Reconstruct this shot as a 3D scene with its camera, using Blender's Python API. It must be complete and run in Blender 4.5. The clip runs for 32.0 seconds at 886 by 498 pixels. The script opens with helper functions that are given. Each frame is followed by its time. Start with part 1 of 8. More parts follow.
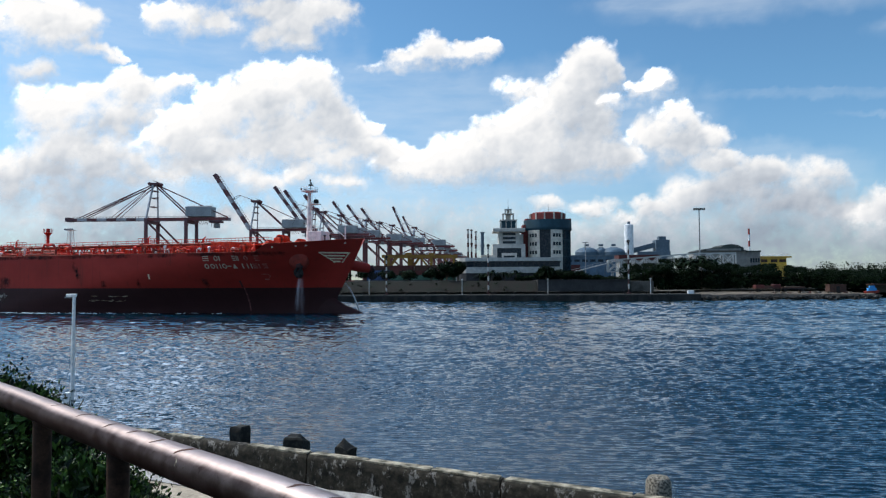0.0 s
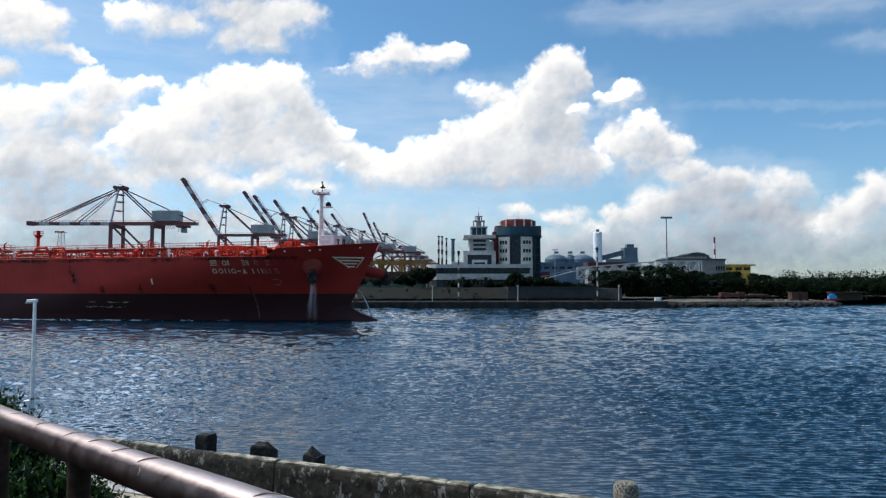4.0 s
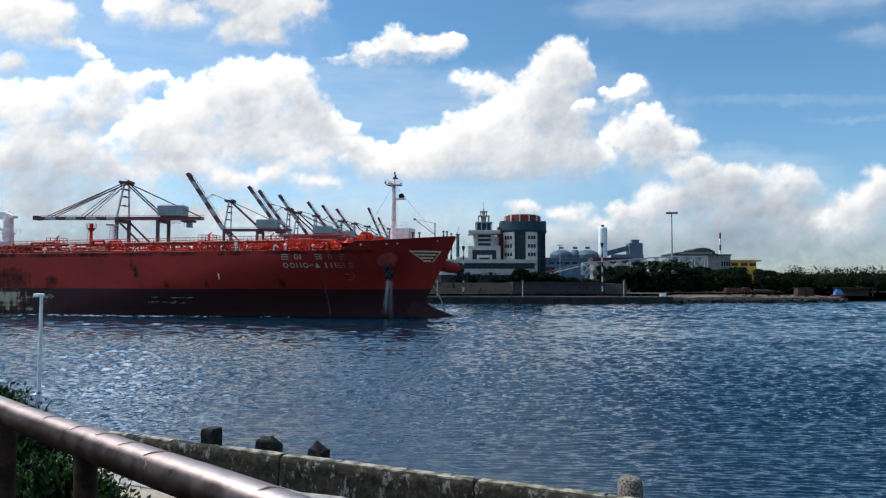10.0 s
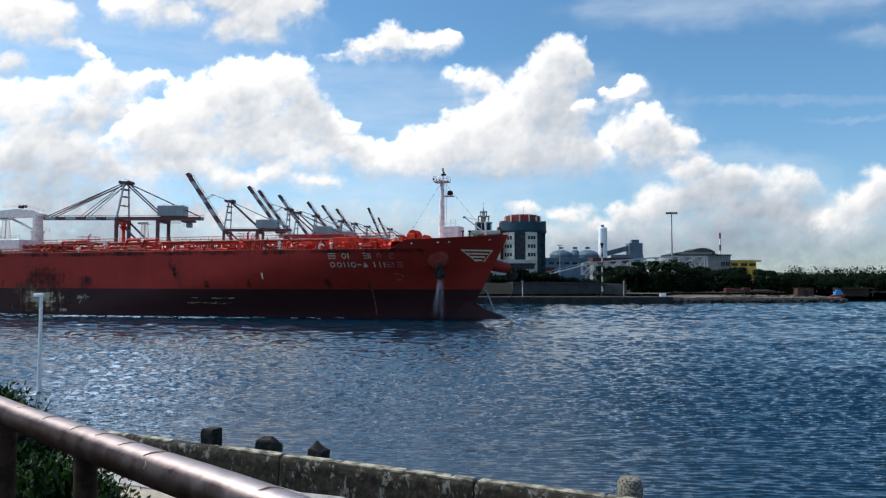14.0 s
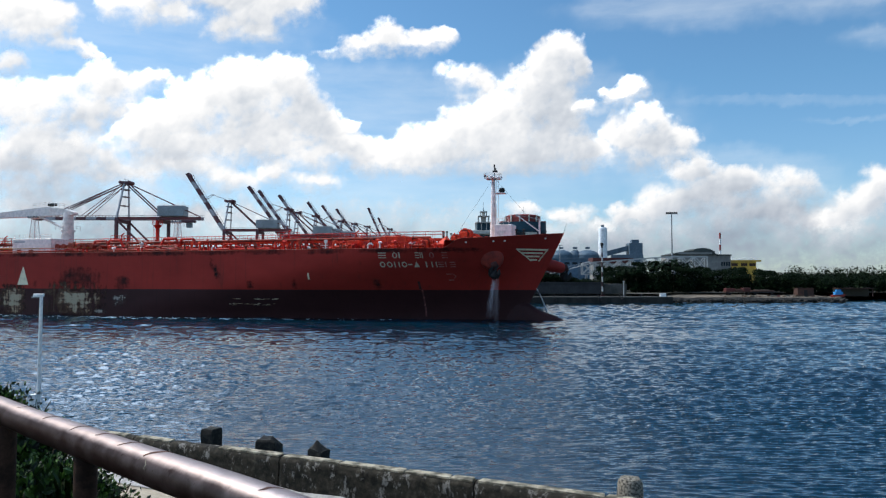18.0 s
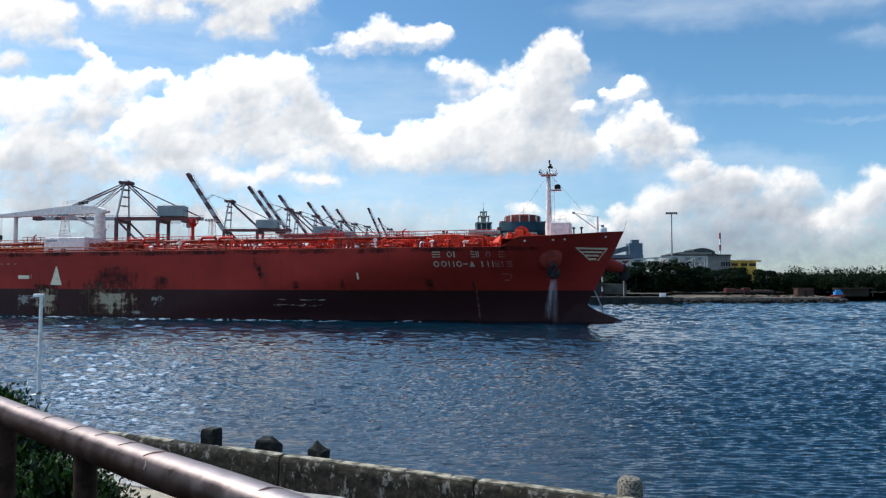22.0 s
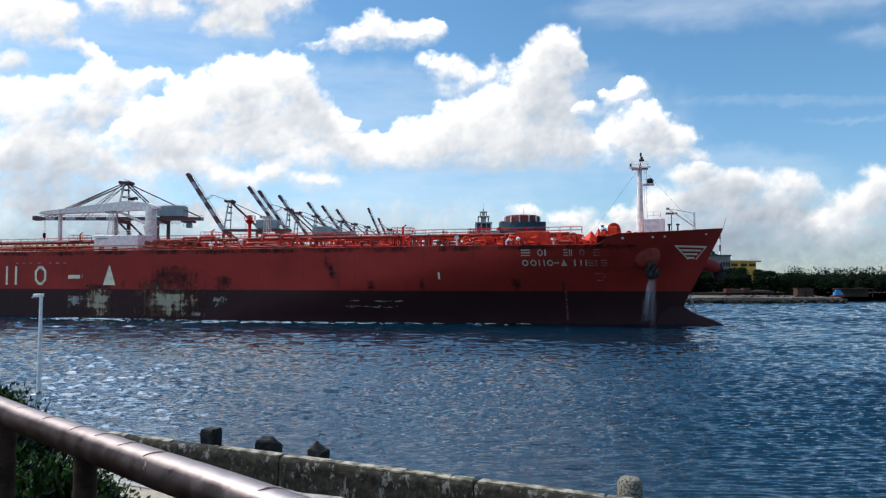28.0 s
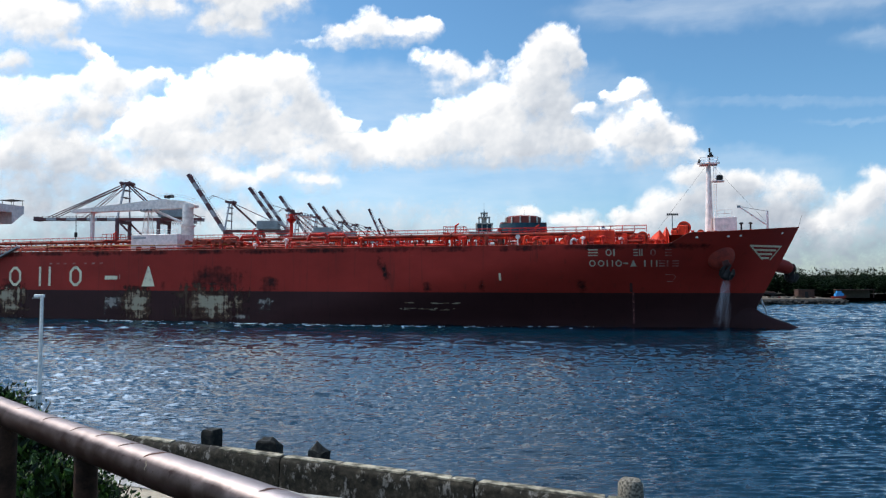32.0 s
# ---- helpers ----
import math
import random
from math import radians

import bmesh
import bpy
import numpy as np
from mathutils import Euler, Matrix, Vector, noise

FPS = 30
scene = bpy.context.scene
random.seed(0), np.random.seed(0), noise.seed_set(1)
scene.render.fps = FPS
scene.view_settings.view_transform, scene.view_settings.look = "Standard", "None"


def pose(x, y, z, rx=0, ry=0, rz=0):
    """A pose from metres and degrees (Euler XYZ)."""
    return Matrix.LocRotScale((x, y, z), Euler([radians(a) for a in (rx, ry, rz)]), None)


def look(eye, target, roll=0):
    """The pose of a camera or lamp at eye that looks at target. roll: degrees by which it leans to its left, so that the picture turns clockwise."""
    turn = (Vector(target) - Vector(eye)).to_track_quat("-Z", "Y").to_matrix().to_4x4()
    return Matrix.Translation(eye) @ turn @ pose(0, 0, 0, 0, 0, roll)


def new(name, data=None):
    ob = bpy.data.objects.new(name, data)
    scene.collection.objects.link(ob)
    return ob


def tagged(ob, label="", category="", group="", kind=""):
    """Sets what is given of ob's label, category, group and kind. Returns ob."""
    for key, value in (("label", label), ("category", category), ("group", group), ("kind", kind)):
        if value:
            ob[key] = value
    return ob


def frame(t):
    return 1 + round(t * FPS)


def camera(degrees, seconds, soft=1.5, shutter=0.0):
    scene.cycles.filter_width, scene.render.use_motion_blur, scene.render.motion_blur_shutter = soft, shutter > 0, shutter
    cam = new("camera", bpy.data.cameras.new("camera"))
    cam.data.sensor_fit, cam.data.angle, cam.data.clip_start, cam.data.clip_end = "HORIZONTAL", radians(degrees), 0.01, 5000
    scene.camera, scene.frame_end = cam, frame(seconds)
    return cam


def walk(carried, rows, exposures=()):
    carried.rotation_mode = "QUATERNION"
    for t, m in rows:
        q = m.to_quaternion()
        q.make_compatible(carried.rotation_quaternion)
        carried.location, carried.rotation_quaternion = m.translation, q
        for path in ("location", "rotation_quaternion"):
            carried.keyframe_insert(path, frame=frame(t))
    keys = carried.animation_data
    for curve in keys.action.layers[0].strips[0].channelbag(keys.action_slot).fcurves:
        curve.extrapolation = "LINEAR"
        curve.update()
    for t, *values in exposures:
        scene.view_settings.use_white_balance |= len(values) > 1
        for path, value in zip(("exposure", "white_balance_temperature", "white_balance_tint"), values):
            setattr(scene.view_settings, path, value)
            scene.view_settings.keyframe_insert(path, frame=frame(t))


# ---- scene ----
# ---------------------------------------------------------------- camera
cam = camera(65, 32.0, soft=1.25)
EYE = (0.0, 0.0, 7.0)


def aim(yaw, pitch, roll):
    """The hand-held camera's pose: it turns on the spot."""
    return (Matrix.Translation(EYE) @ Matrix.Rotation(radians(yaw), 4, "Z")
            @ Matrix.Rotation(radians(90 + pitch), 4, "X") @ Matrix.Rotation(radians(-roll), 4, "Z"))


PATH = [
    (0.0, aim(2.035, 2.486, 0.28)), (0.5, aim(1.311, 2.513, 0.26)), (1.0, aim(-0.985, 2.601, 0.30)),
    (1.5, aim(-0.748, 2.929, 0.24)), (2.0, aim(-0.468, 2.717, 0.25)), (2.5, aim(-0.354, 2.906, 0.14)),
    (3.0, aim(-0.342, 3.073, 0.12)), (3.5, aim(-0.419, 3.072, 0.07)), (5.5, aim(-0.175, 2.681, -0.06)),
    (6.0, aim(-0.106, 2.672, -0.06)), (6.5, aim(-0.02, 2.619, -0.04)), (7.0, aim(0.01, 2.606, -0.05)),
    (8.0, aim(0.01, 2.606, -0.05)), (12.0, aim(-0.004, 2.62, -0.06)), (18.0, aim(-0.004, 2.625, -0.05)),
    (24.0, aim(-0.01, 2.636, -0.05)), (29.0, aim(-0.01, 2.658, -0.08)), (29.5, aim(0.067, 2.711, -0.07)),
    (30.0, aim(0.181, 2.776, -0.04)), (30.5, aim(0.192, 2.785, 0.0)), (31.0, aim(0.059, 2.841, -0.05)),
    (31.5, aim(0.024, 2.717, -0.05)), (32.0, aim(0.044, 2.717, -0.10)),
]
walk(cam, PATH, [(0.0, 0.0), (6.0, 0.02), (13.0, 0.05), (22.0, 0.12), (32.0, 0.13)])

# ---------------------------------------------------------------- world and sun
SUN_AZIMUTH, SUN_HEIGHT = -68.0, 46.0      # degrees clockwise from +y, and above the horizon
world = bpy.data.worlds.new("sky")
scene.world = world
world.use_nodes = True
wn, wl = world.node_tree.nodes, world.node_tree.links
sky = wn.new("ShaderNodeTexSky")
sky.sky_type, sky.sun_disc = "NISHITA", False
sky.sun_elevation, sky.sun_rotation = radians(SUN_HEIGHT), radians(SUN_AZIMUTH % 360)
sky.altitude, sky.air_density, sky.dust_density, sky.ozone_density = 0, 1.0, 0.5, 1.6
wn["Background"].inputs["Strength"].default_value = 0.125
tint = wn.new("ShaderNodeMix")      # moist sea air: a clear azure sky, no yellow at the horizon
tint.data_type, tint.blend_type = "RGBA", "MULTIPLY"
tint.inputs[0].default_value = 1.0
wl.new(sky.outputs["Color"], tint.inputs[6])
# unseen broken cloud above the banks round the horizon, added to brighten the water
where = wn.new("ShaderNodeTexCoord").outputs["Generated"]
puffs = wn.new("ShaderNodeTexNoise")
puffs.inputs["Scale"].default_value, puffs.inputs["Detail"].default_value = 3.2, 6
wl.new(where, puffs.inputs["Vector"])
cover = wn.new("ShaderNodeMapRange")
cover.inputs["From Min"].default_value, cover.inputs["From Max"].default_value = 0.50, 0.69
wl.new(puffs.outputs["Fac"], cover.inputs["Value"])
split = wn.new("ShaderNodeSeparateXYZ")
wl.new(where, split.inputs[0])
rise = wn.new("ShaderNodeValToRGB")      # greyer towards the horizon
for e, (p, c) in zip(rise.color_ramp.elements, ((0.03, (0.72, 0.88, 1.05)), (0.26, (0.625, 0.935, 1.07)))):
    e.position, e.color = p, (*c, 1)
wl.new(split.outputs["Z"], rise.inputs["Fac"])
wl.new(rise.outputs["Color"], tint.inputs[7])
above = wn.new("ShaderNodeMapRange")
above.inputs["From Min"].default_value, above.inputs["From Max"].default_value = 0.44, 0.58
wl.new(split.outputs["Z"], above.inputs["Value"])
both = wn.new("ShaderNodeMath")
both.operation = "MULTIPLY"
wl.new(cover.outputs["Result"], both.inputs[0])
behind = wn.new("ShaderNodeMapRange")      # unseen cloud behind the eye, to the horizon, added as whiter fill light
behind.inputs["From Min"].default_value, behind.inputs["From Max"].default_value = -0.05, -0.35
behind.inputs["To Max"].default_value = 0.28
wl.new(split.outputs["Y"], behind.inputs["Value"])
either = wn.new("ShaderNodeMath")
either.operation = "MAXIMUM"
wl.new(above.outputs["Result"], either.inputs[0])
wl.new(behind.outputs["Result"], either.inputs[1])
wl.new(either.outputs[0], both.inputs[1])
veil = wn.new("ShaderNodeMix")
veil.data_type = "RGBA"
# thin cloud made brightest towards the sun, to lighten the water's left side
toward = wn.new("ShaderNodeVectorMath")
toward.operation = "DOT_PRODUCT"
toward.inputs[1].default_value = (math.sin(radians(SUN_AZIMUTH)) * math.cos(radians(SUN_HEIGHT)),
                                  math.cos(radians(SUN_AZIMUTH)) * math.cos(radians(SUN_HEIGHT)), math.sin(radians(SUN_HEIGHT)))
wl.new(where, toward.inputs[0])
sun_boost = wn.new("ShaderNodeMapRange")
sun_boost.interpolation_type = "SMOOTHSTEP"
sun_boost.inputs["From Min"].default_value, sun_boost.inputs["From Max"].default_value = 0.3, 0.97
sun_boost.inputs["To Min"].default_value, sun_boost.inputs["To Max"].default_value = 1.5, 12.0
wl.new(toward.outputs["Value"], sun_boost.inputs["Value"])
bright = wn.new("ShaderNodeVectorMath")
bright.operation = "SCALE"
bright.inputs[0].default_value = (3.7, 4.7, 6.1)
wl.new(sun_boost.outputs["Result"], bright.inputs["Scale"])
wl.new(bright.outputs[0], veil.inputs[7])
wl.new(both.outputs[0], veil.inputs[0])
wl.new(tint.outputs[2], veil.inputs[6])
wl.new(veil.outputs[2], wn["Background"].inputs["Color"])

sun = new("sun", bpy.data.lights.new("sun", "SUN"))
sun.data.energy, sun.data.angle, sun.data.color = 3.6, radians(0.53), (1.0, 0.95, 0.88)
sun.matrix_world = look((0, 0, 0), (-math.sin(radians(SUN_AZIMUTH)) * math.cos(radians(SUN_HEIGHT)),
                                    -math.cos(radians(SUN_AZIMUTH)) * math.cos(radians(SUN_HEIGHT)),
                                    -math.sin(radians(SUN_HEIGHT))))


# ---------------------------------------------------------------- materials
def nodes_of(name):
    m = bpy.data.materials.new(name)
    m.use_nodes = True
    return m, m.node_tree.nodes, m.node_tree.links, m.node_tree.nodes["Principled BSDF"]


def add_noise(n, l, coord, scale, detail=5.0, stretch=None, rough=0.6):
    tex = n.new("ShaderNodeTexNoise")
    tex.inputs["Scale"].default_value, tex.inputs["Detail"].default_value = scale, detail
    tex.inputs["Roughness"].default_value = rough
    if stretch:
        mp = n.new("ShaderNodeMapping")
        mp.inputs["Scale"].default_value = stretch
        l.new(coord, mp.inputs["Vector"])
        coord = mp.outputs["Vector"]
    l.new(coord, tex.inputs["Vector"])
    return tex.outputs["Fac"]


def ramp(n, l, fac, stops):
    r = n.new("ShaderNodeValToRGB")
    while len(r.color_ramp.elements) < len(stops):
        r.color_ramp.elements.new(0.5)
    for e, (p, c) in zip(r.color_ramp.elements, stops):
        e.position, e.color = p, (*c, 1)
    l.new(fac, r.inputs["Fac"])
    return r.outputs["Color"]


def mixed(n, l, fac, a, b, how="MIX"):
    x = n.new("ShaderNodeMix")
    x.data_type, x.blend_type = "RGBA", how
    for socket, value in (("Factor", fac), ("A", a), ("B", b)):
        s = [i for i in x.inputs if i.name == socket and (i.type == "VALUE") == (socket == "Factor")
             and i.type in ("VALUE", "RGBA")][0]
        if isinstance(value, bpy.types.NodeSocket):
            l.new(value, s)
        else:
            s.default_value = value if socket == "Factor" else (*value, 1)
    return [o for o in x.outputs if o.type == "RGBA"][0]


def surface(name, base, worn, rough=0.6, metal=0.0, scale=1.0, bump=0.1, stretch=None, amount=(0.42, 0.62),
            fine=9.0, bump_size=0.02):
    """A painted or raw surface: two tones broken up at two scales, with relief."""
    m, n, l, p = nodes_of(name)
    co = n.new("ShaderNodeTexCoord").outputs["Object"]
    big = add_noise(n, l, co, scale, 6, stretch)
    small = add_noise(n, l, co, scale * fine, 4, stretch)
    patch = ramp(n, l, big, [(amount[0], base), (amount[1], worn)])
    speck = ramp(n, l, small, [(0.3, (0.72, 0.72, 0.72)), (0.7, (1.12, 1.12, 1.12))])
    l.new(mixed(n, l, 1.0, patch, speck, "MULTIPLY"), p.inputs["Base Color"])
    p.inputs["Metallic"].default_value = metal
    p.inputs["Specular IOR Level"].default_value = 0.5 if rough < 0.6 else 0.25
    rr = n.new("ShaderNodeMapRange")
    rr.inputs["To Min"].default_value, rr.inputs["To Max"].default_value = max(rough - 0.12, 0.03), min(rough + 0.15, 1)
    l.new(small, rr.inputs["Value"])
    l.new(rr.outputs["Result"], p.inputs["Roughness"])
    if bump:
        b = n.new("ShaderNodeBump")
        b.inputs["Strength"].default_value, b.inputs["Distance"].default_value = bump, bump_size
        l.new(small, b.inputs["Height"])
        l.new(b.outputs["Normal"], p.inputs["Normal"])
    return m


def hull_paint(name, base, dark, pale, shine=0.3):
    """Ship's side: plate shades, vertical rust runs, faint plate seams and scuffs."""
    m, n, l, p = nodes_of(name)
    co = n.new("ShaderNodeTexCoord").outputs["Object"]
    broad = add_noise(n, l, co, 0.12, 4, (1, 1, 1.6))
    runs = add_noise(n, l, co, 1.0, 5, (1.1, 1.1, 0.05), 0.7)
    scuff = add_noise(n, l, co, 1.0, 6, (0.15, 0.15, 1.4), 0.7)
    c = ramp(n, l, broad, [(0.3, tuple(0.82 * v for v in base)), (0.7, tuple(1.15 * v for v in base))])
    streak = ramp(n, l, runs, [(0.57, (0, 0, 0)), (0.76, (1, 1, 1))])
    c = mixed(n, l, mixed(n, l, 0.7, (0, 0, 0), streak), c, dark)
    rub = ramp(n, l, scuff, [(0.66, (0, 0, 0)), (0.74, (0.35, 0.35, 0.35))])
    c = mixed(n, l, rub, c, pale)
    l.new(c, p.inputs["Base Color"])
    brick = n.new("ShaderNodeTexBrick")
    brick.inputs["Scale"].default_value = 1.0
    brick.inputs["Brick Width"].default_value, brick.inputs["Row Height"].default_value = 9.0, 2.6
    brick.inputs["Mortar Size"].default_value, brick.inputs["Mortar Smooth"].default_value = 0.03, 0.6
    mp = n.new("ShaderNodeMapping")
    mp.inputs["Rotation"].default_value = (radians(-90), 0, 0)
    l.new(co, mp.inputs["Vector"])
    l.new(mp.outputs["Vector"], brick.inputs["Vector"])
    b = n.new("ShaderNodeBump")
    b.inputs["Strength"].default_value, b.inputs["Distance"].default_value = 0.35, 0.03
    l.new(brick.outputs["Fac"], b.inputs["Height"])
    wav = n.new("ShaderNodeBump")
    wav.inputs["Strength"].default_value, wav.inputs["Distance"].default_value = 0.25, 0.06
    l.new(add_noise(n, l, co, 0.7, 2), wav.inputs["Height"])
    l.new(b.outputs["Normal"], wav.inputs["Normal"])
    l.new(wav.outputs["Normal"], p.inputs["Normal"])
    p.inputs["Roughness"].default_value = 0.55
    p.inputs["Specular IOR Level"].default_value = shine
    return m


HULL_RED = hull_paint("hull_red", (0.315, 0.026, 0.018), (0.10, 0.022, 0.016), (0.48, 0.16, 0.10), 0.14)
BOOT = hull_paint("boot_topping", (0.043, 0.015, 0.015), (0.019, 0.009, 0.009), (0.08, 0.045, 0.04), 0.12)
BOLSTER = surface("bolster_red", (0.34, 0.042, 0.026), (0.20, 0.028, 0.02), 0.6, scale=0.6)
DECK_RED = surface("deck_red", (0.66, 0.027, 0.014), (0.32, 0.020, 0.013), 0.62, scale=0.5)
DECK_ORANGE = surface("deck_orange", (0.82, 0.058, 0.016), (0.50, 0.034, 0.015), 0.62, scale=0.7)
DECK_RUST = surface("deck_rust", (0.34, 0.045, 0.022), (0.13, 0.032, 0.022), 0.7, scale=0.8)
SHIP_WHITE = surface("ship_white", (0.86, 0.72, 0.67), (0.72, 0.54, 0.48), 0.45, scale=0.5, amount=(0.5, 0.8), fine=3)
SHIP_CREAM = surface("ship_cream", (0.78, 0.70, 0.64), (0.64, 0.50, 0.42), 0.5, scale=0.5, amount=(0.5, 0.8), fine=3)
MARK_WHITE = surface("mark_white", (0.85, 0.72, 0.50), (0.50, 0.36, 0.25), 0.6, scale=1.2, amount=(0.5, 0.75))
MARK_NAME = surface("mark_name", (0.60, 0.50, 0.38), (0.40, 0.28, 0.21), 0.6, scale=1.4, amount=(0.45, 0.7))
MARK_FADED = surface("mark_faded", (0.42, 0.20, 0.17), (0.36, 0.07, 0.06), 0.6, scale=1.4, amount=(0.4, 0.6))
SCRAPE = surface("scraped_paint", (0.52, 0.43, 0.31), (0.20, 0.12, 0.075), 0.75, scale=1.0, amount=(0.4, 0.6))
# dark colour for the shade inside the rail's nicks
NICK_SHADE = surface("nick_shade", (0.10, 0.045, 0.028), (0.05, 0.022, 0.016), 0.85, scale=1.0, amount=(0.4, 0.65))
SOOT = surface("soot", (0.05, 0.022, 0.02), (0.12, 0.03, 0.028), 0.8, scale=1.0, amount=(0.4, 0.65))


def worn(name, light, dark, cut, soft, ribs, full=0.95):
    """A fraying stain: its cover comes from the sheet, broken up by noise and by the frames behind the plating."""
    m, n, l, p = nodes_of(name)
    co = n.new("ShaderNodeTexCoord").outputs["Object"]
    cover = n.new("ShaderNodeAttribute")
    cover.attribute_name = "cover"
    blot = add_noise(n, l, co, 0.55, 7, (1, 1, 1.2), 0.68)
    rib = add_noise(n, l, co, 1.0, 3, (1.7, 1.7, 0.12), 0.5)
    band = add_noise(n, l, co, 1.0, 3, (0.12, 0.12, 1.5), 0.5)

    def blend(a, b, k):
        x = n.new("ShaderNodeMath")
        x.operation = "MULTIPLY_ADD"
        x.inputs[1].default_value = k
        l.new(b, x.inputs[0])
        l.new(a, x.inputs[2])
        return x.outputs[0]
    total = blend(blend(blend(blot, rib, ribs), band, ribs * 0.8), cover.outputs["Fac"], 0.36)
    a = n.new("ShaderNodeMapRange")
    a.inputs["From Min"].default_value, a.inputs["From Max"].default_value = cut, cut + soft
    l.new(total, a.inputs["Value"])
    l.new(a.outputs["Result"], p.inputs["Alpha"])
    a.inputs["To Max"].default_value = full
    tone = n.new("ShaderNodeMapRange")
    tone.inputs["From Min"].default_value, tone.inputs["From Max"].default_value = cut, cut + 0.2
    l.new(total, tone.inputs["Value"])
    l.new(ramp(n, l, tone.outputs["Result"], [(0.25, dark), (0.95, light)]), p.inputs["Base Color"])
    p.inputs["Roughness"].default_value = 0.8
    p.inputs["Specular IOR Level"].default_value = 0.2
    return m


WORN_CREAM = worn("worn_cream", (0.38, 0.31, 0.215), (0.15, 0.075, 0.045), 1.215, 0.08, 0.62)
WORN_RUST = worn("worn_rust", (0.105, 0.055, 0.033), (0.05, 0.022, 0.016), 1.04, 0.18, 0.55, 0.8)
WORN_RUB = worn("worn_rub", (0.022, 0.010, 0.009), (0.05, 0.016, 0.014), 0.78, 0.22, 0.20, 0.9)
WORN_GREY = worn("worn_grey", (0.36, 0.31, 0.27), (0.16, 0.12, 0.10), 1.12, 0.12, 0.45, 0.8)
WORN_SOOT = worn("worn_soot", (0.030, 0.014, 0.012), (0.075, 0.022, 0.018), 0.92, 0.30, 0.36, 0.74)
BLACK_STEEL = surface("black_steel", (0.012, 0.012, 0.013), (0.030, 0.024, 0.021), 0.7, 0.0, scale=2)
STEEL = surface("grey_steel", (0.32, 0.33, 0.34), (0.20, 0.19, 0.18), 0.5, 0.5, scale=1)
CRANE_PALE = surface("crane_pale", (0.50, 0.45, 0.45), (0.32, 0.24, 0.24), 0.55, scale=0.15)
CRANE_RED = surface("crane_red", (0.25, 0.050, 0.046), (0.18, 0.046, 0.044), 0.55, scale=0.15)
CRANE_WHITE = surface("crane_white", (0.44, 0.44, 0.48), (0.28, 0.26, 0.29), 0.55, scale=0.15)
CRANE_DARK = surface("crane_dark", (0.135, 0.062, 0.068), (0.21, 0.062, 0.060), 0.6, scale=0.15)
CRANE_HOUSE = surface("crane_house", (0.33, 0.335, 0.34), (0.26, 0.265, 0.27), 0.5, scale=0.15)
CONCRETE = surface("concrete", (0.10, 0.094, 0.082), (0.055, 0.052, 0.046), 0.85, scale=0.25, bump=0.3)
QUAY_DARK = surface("quay_wall", (0.034, 0.032, 0.028), (0.012, 0.012, 0.011), 0.85, scale=0.3, bump=0.4,
                    stretch=(1, 1, 0.35))
LAND = surface("land", (0.10, 0.09, 0.07), (0.05, 0.05, 0.036), 0.95, scale=0.06, bump=0.3)
SAND = surface("sand", (0.15, 0.118, 0.085), (0.075, 0.062, 0.046), 0.95, scale=0.12, bump=0.3)
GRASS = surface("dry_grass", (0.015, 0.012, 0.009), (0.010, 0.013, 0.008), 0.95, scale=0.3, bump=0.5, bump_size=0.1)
WALL_GREY = surface("dark_wall", (0.046, 0.045, 0.046), (0.032, 0.031, 0.032), 0.85, scale=0.2)
TOWER_WHITE = surface("tower_white", (0.50, 0.47, 0.43), (0.38, 0.36, 0.32), 0.6, scale=0.1)
TOWER_CREAM = surface("tower_cream", (0.62, 0.56, 0.47), (0.52, 0.46, 0.39), 0.6, scale=0.1)
TOWER_RED = surface("tower_red", (0.24, 0.042, 0.034), (0.17, 0.034, 0.028), 0.65, scale=0.1)
TOWER_TEAL = surface("tower_teal", (0.022, 0.062, 0.085), (0.016, 0.045, 0.065), 0.62, scale=0.1)
GLASS_DARK = surface("dark_glazing", (0.010, 0.016, 0.024), (0.018, 0.024, 0.032), 0.25, scale=0.2, bump=0)
GLASS_DARK.node_tree.nodes["Principled BSDF"].inputs["Specular IOR Level"].default_value = 0.25
BLUE_TANK = surface("blue_grey_tank", (0.075, 0.12, 0.16), (0.05, 0.085, 0.12), 0.6, scale=0.05)
SILO_WHITE = surface("silo_white", (0.82, 0.83, 0.84), (0.72, 0.73, 0.74), 0.6, scale=0.06)
PLANT_GREY = surface("plant_grey", (0.11, 0.15, 0.19), (0.075, 0.11, 0.14), 0.6, scale=0.05)
YELLOW = surface("crane_yellow", (0.62, 0.36, 0.035), (0.44, 0.26, 0.04), 0.55, scale=0.1)
HALL_GREY = surface("hall_grey", (0.22, 0.215, 0.20), (0.165, 0.16, 0.155), 0.75, scale=0.06)
HALL_ROOF = surface("hall_roof", (0.060, 0.068, 0.062), (0.042, 0.046, 0.042), 0.7, scale=0.06)
POLE_DARK = surface("pole_dark", (0.035, 0.016, 0.016), (0.06, 0.02, 0.02), 0.6, scale=1)
POLE_PALE = surface("pole_pale", (0.46, 0.46, 0.44), (0.34, 0.33, 0.31), 0.6, scale=2, amount=(0.5, 0.8))
OCHRE = surface("ochre_paint", (0.30, 0.16, 0.03), (0.18, 0.10, 0.03), 0.7, scale=0.1)
SHED_BLUE = surface("shed_blue", (0.085, 0.14, 0.20), (0.06, 0.105, 0.155), 0.7, scale=0.05)
POLE_RED = surface("pole_red", (0.30, 0.035, 0.03), (0.22, 0.035, 0.03), 0.5, scale=1)
POLE_WHITE = surface("pole_white", (0.76, 0.76, 0.75), (0.62, 0.61, 0.58), 0.5, scale=2, amount=(0.5, 0.8))
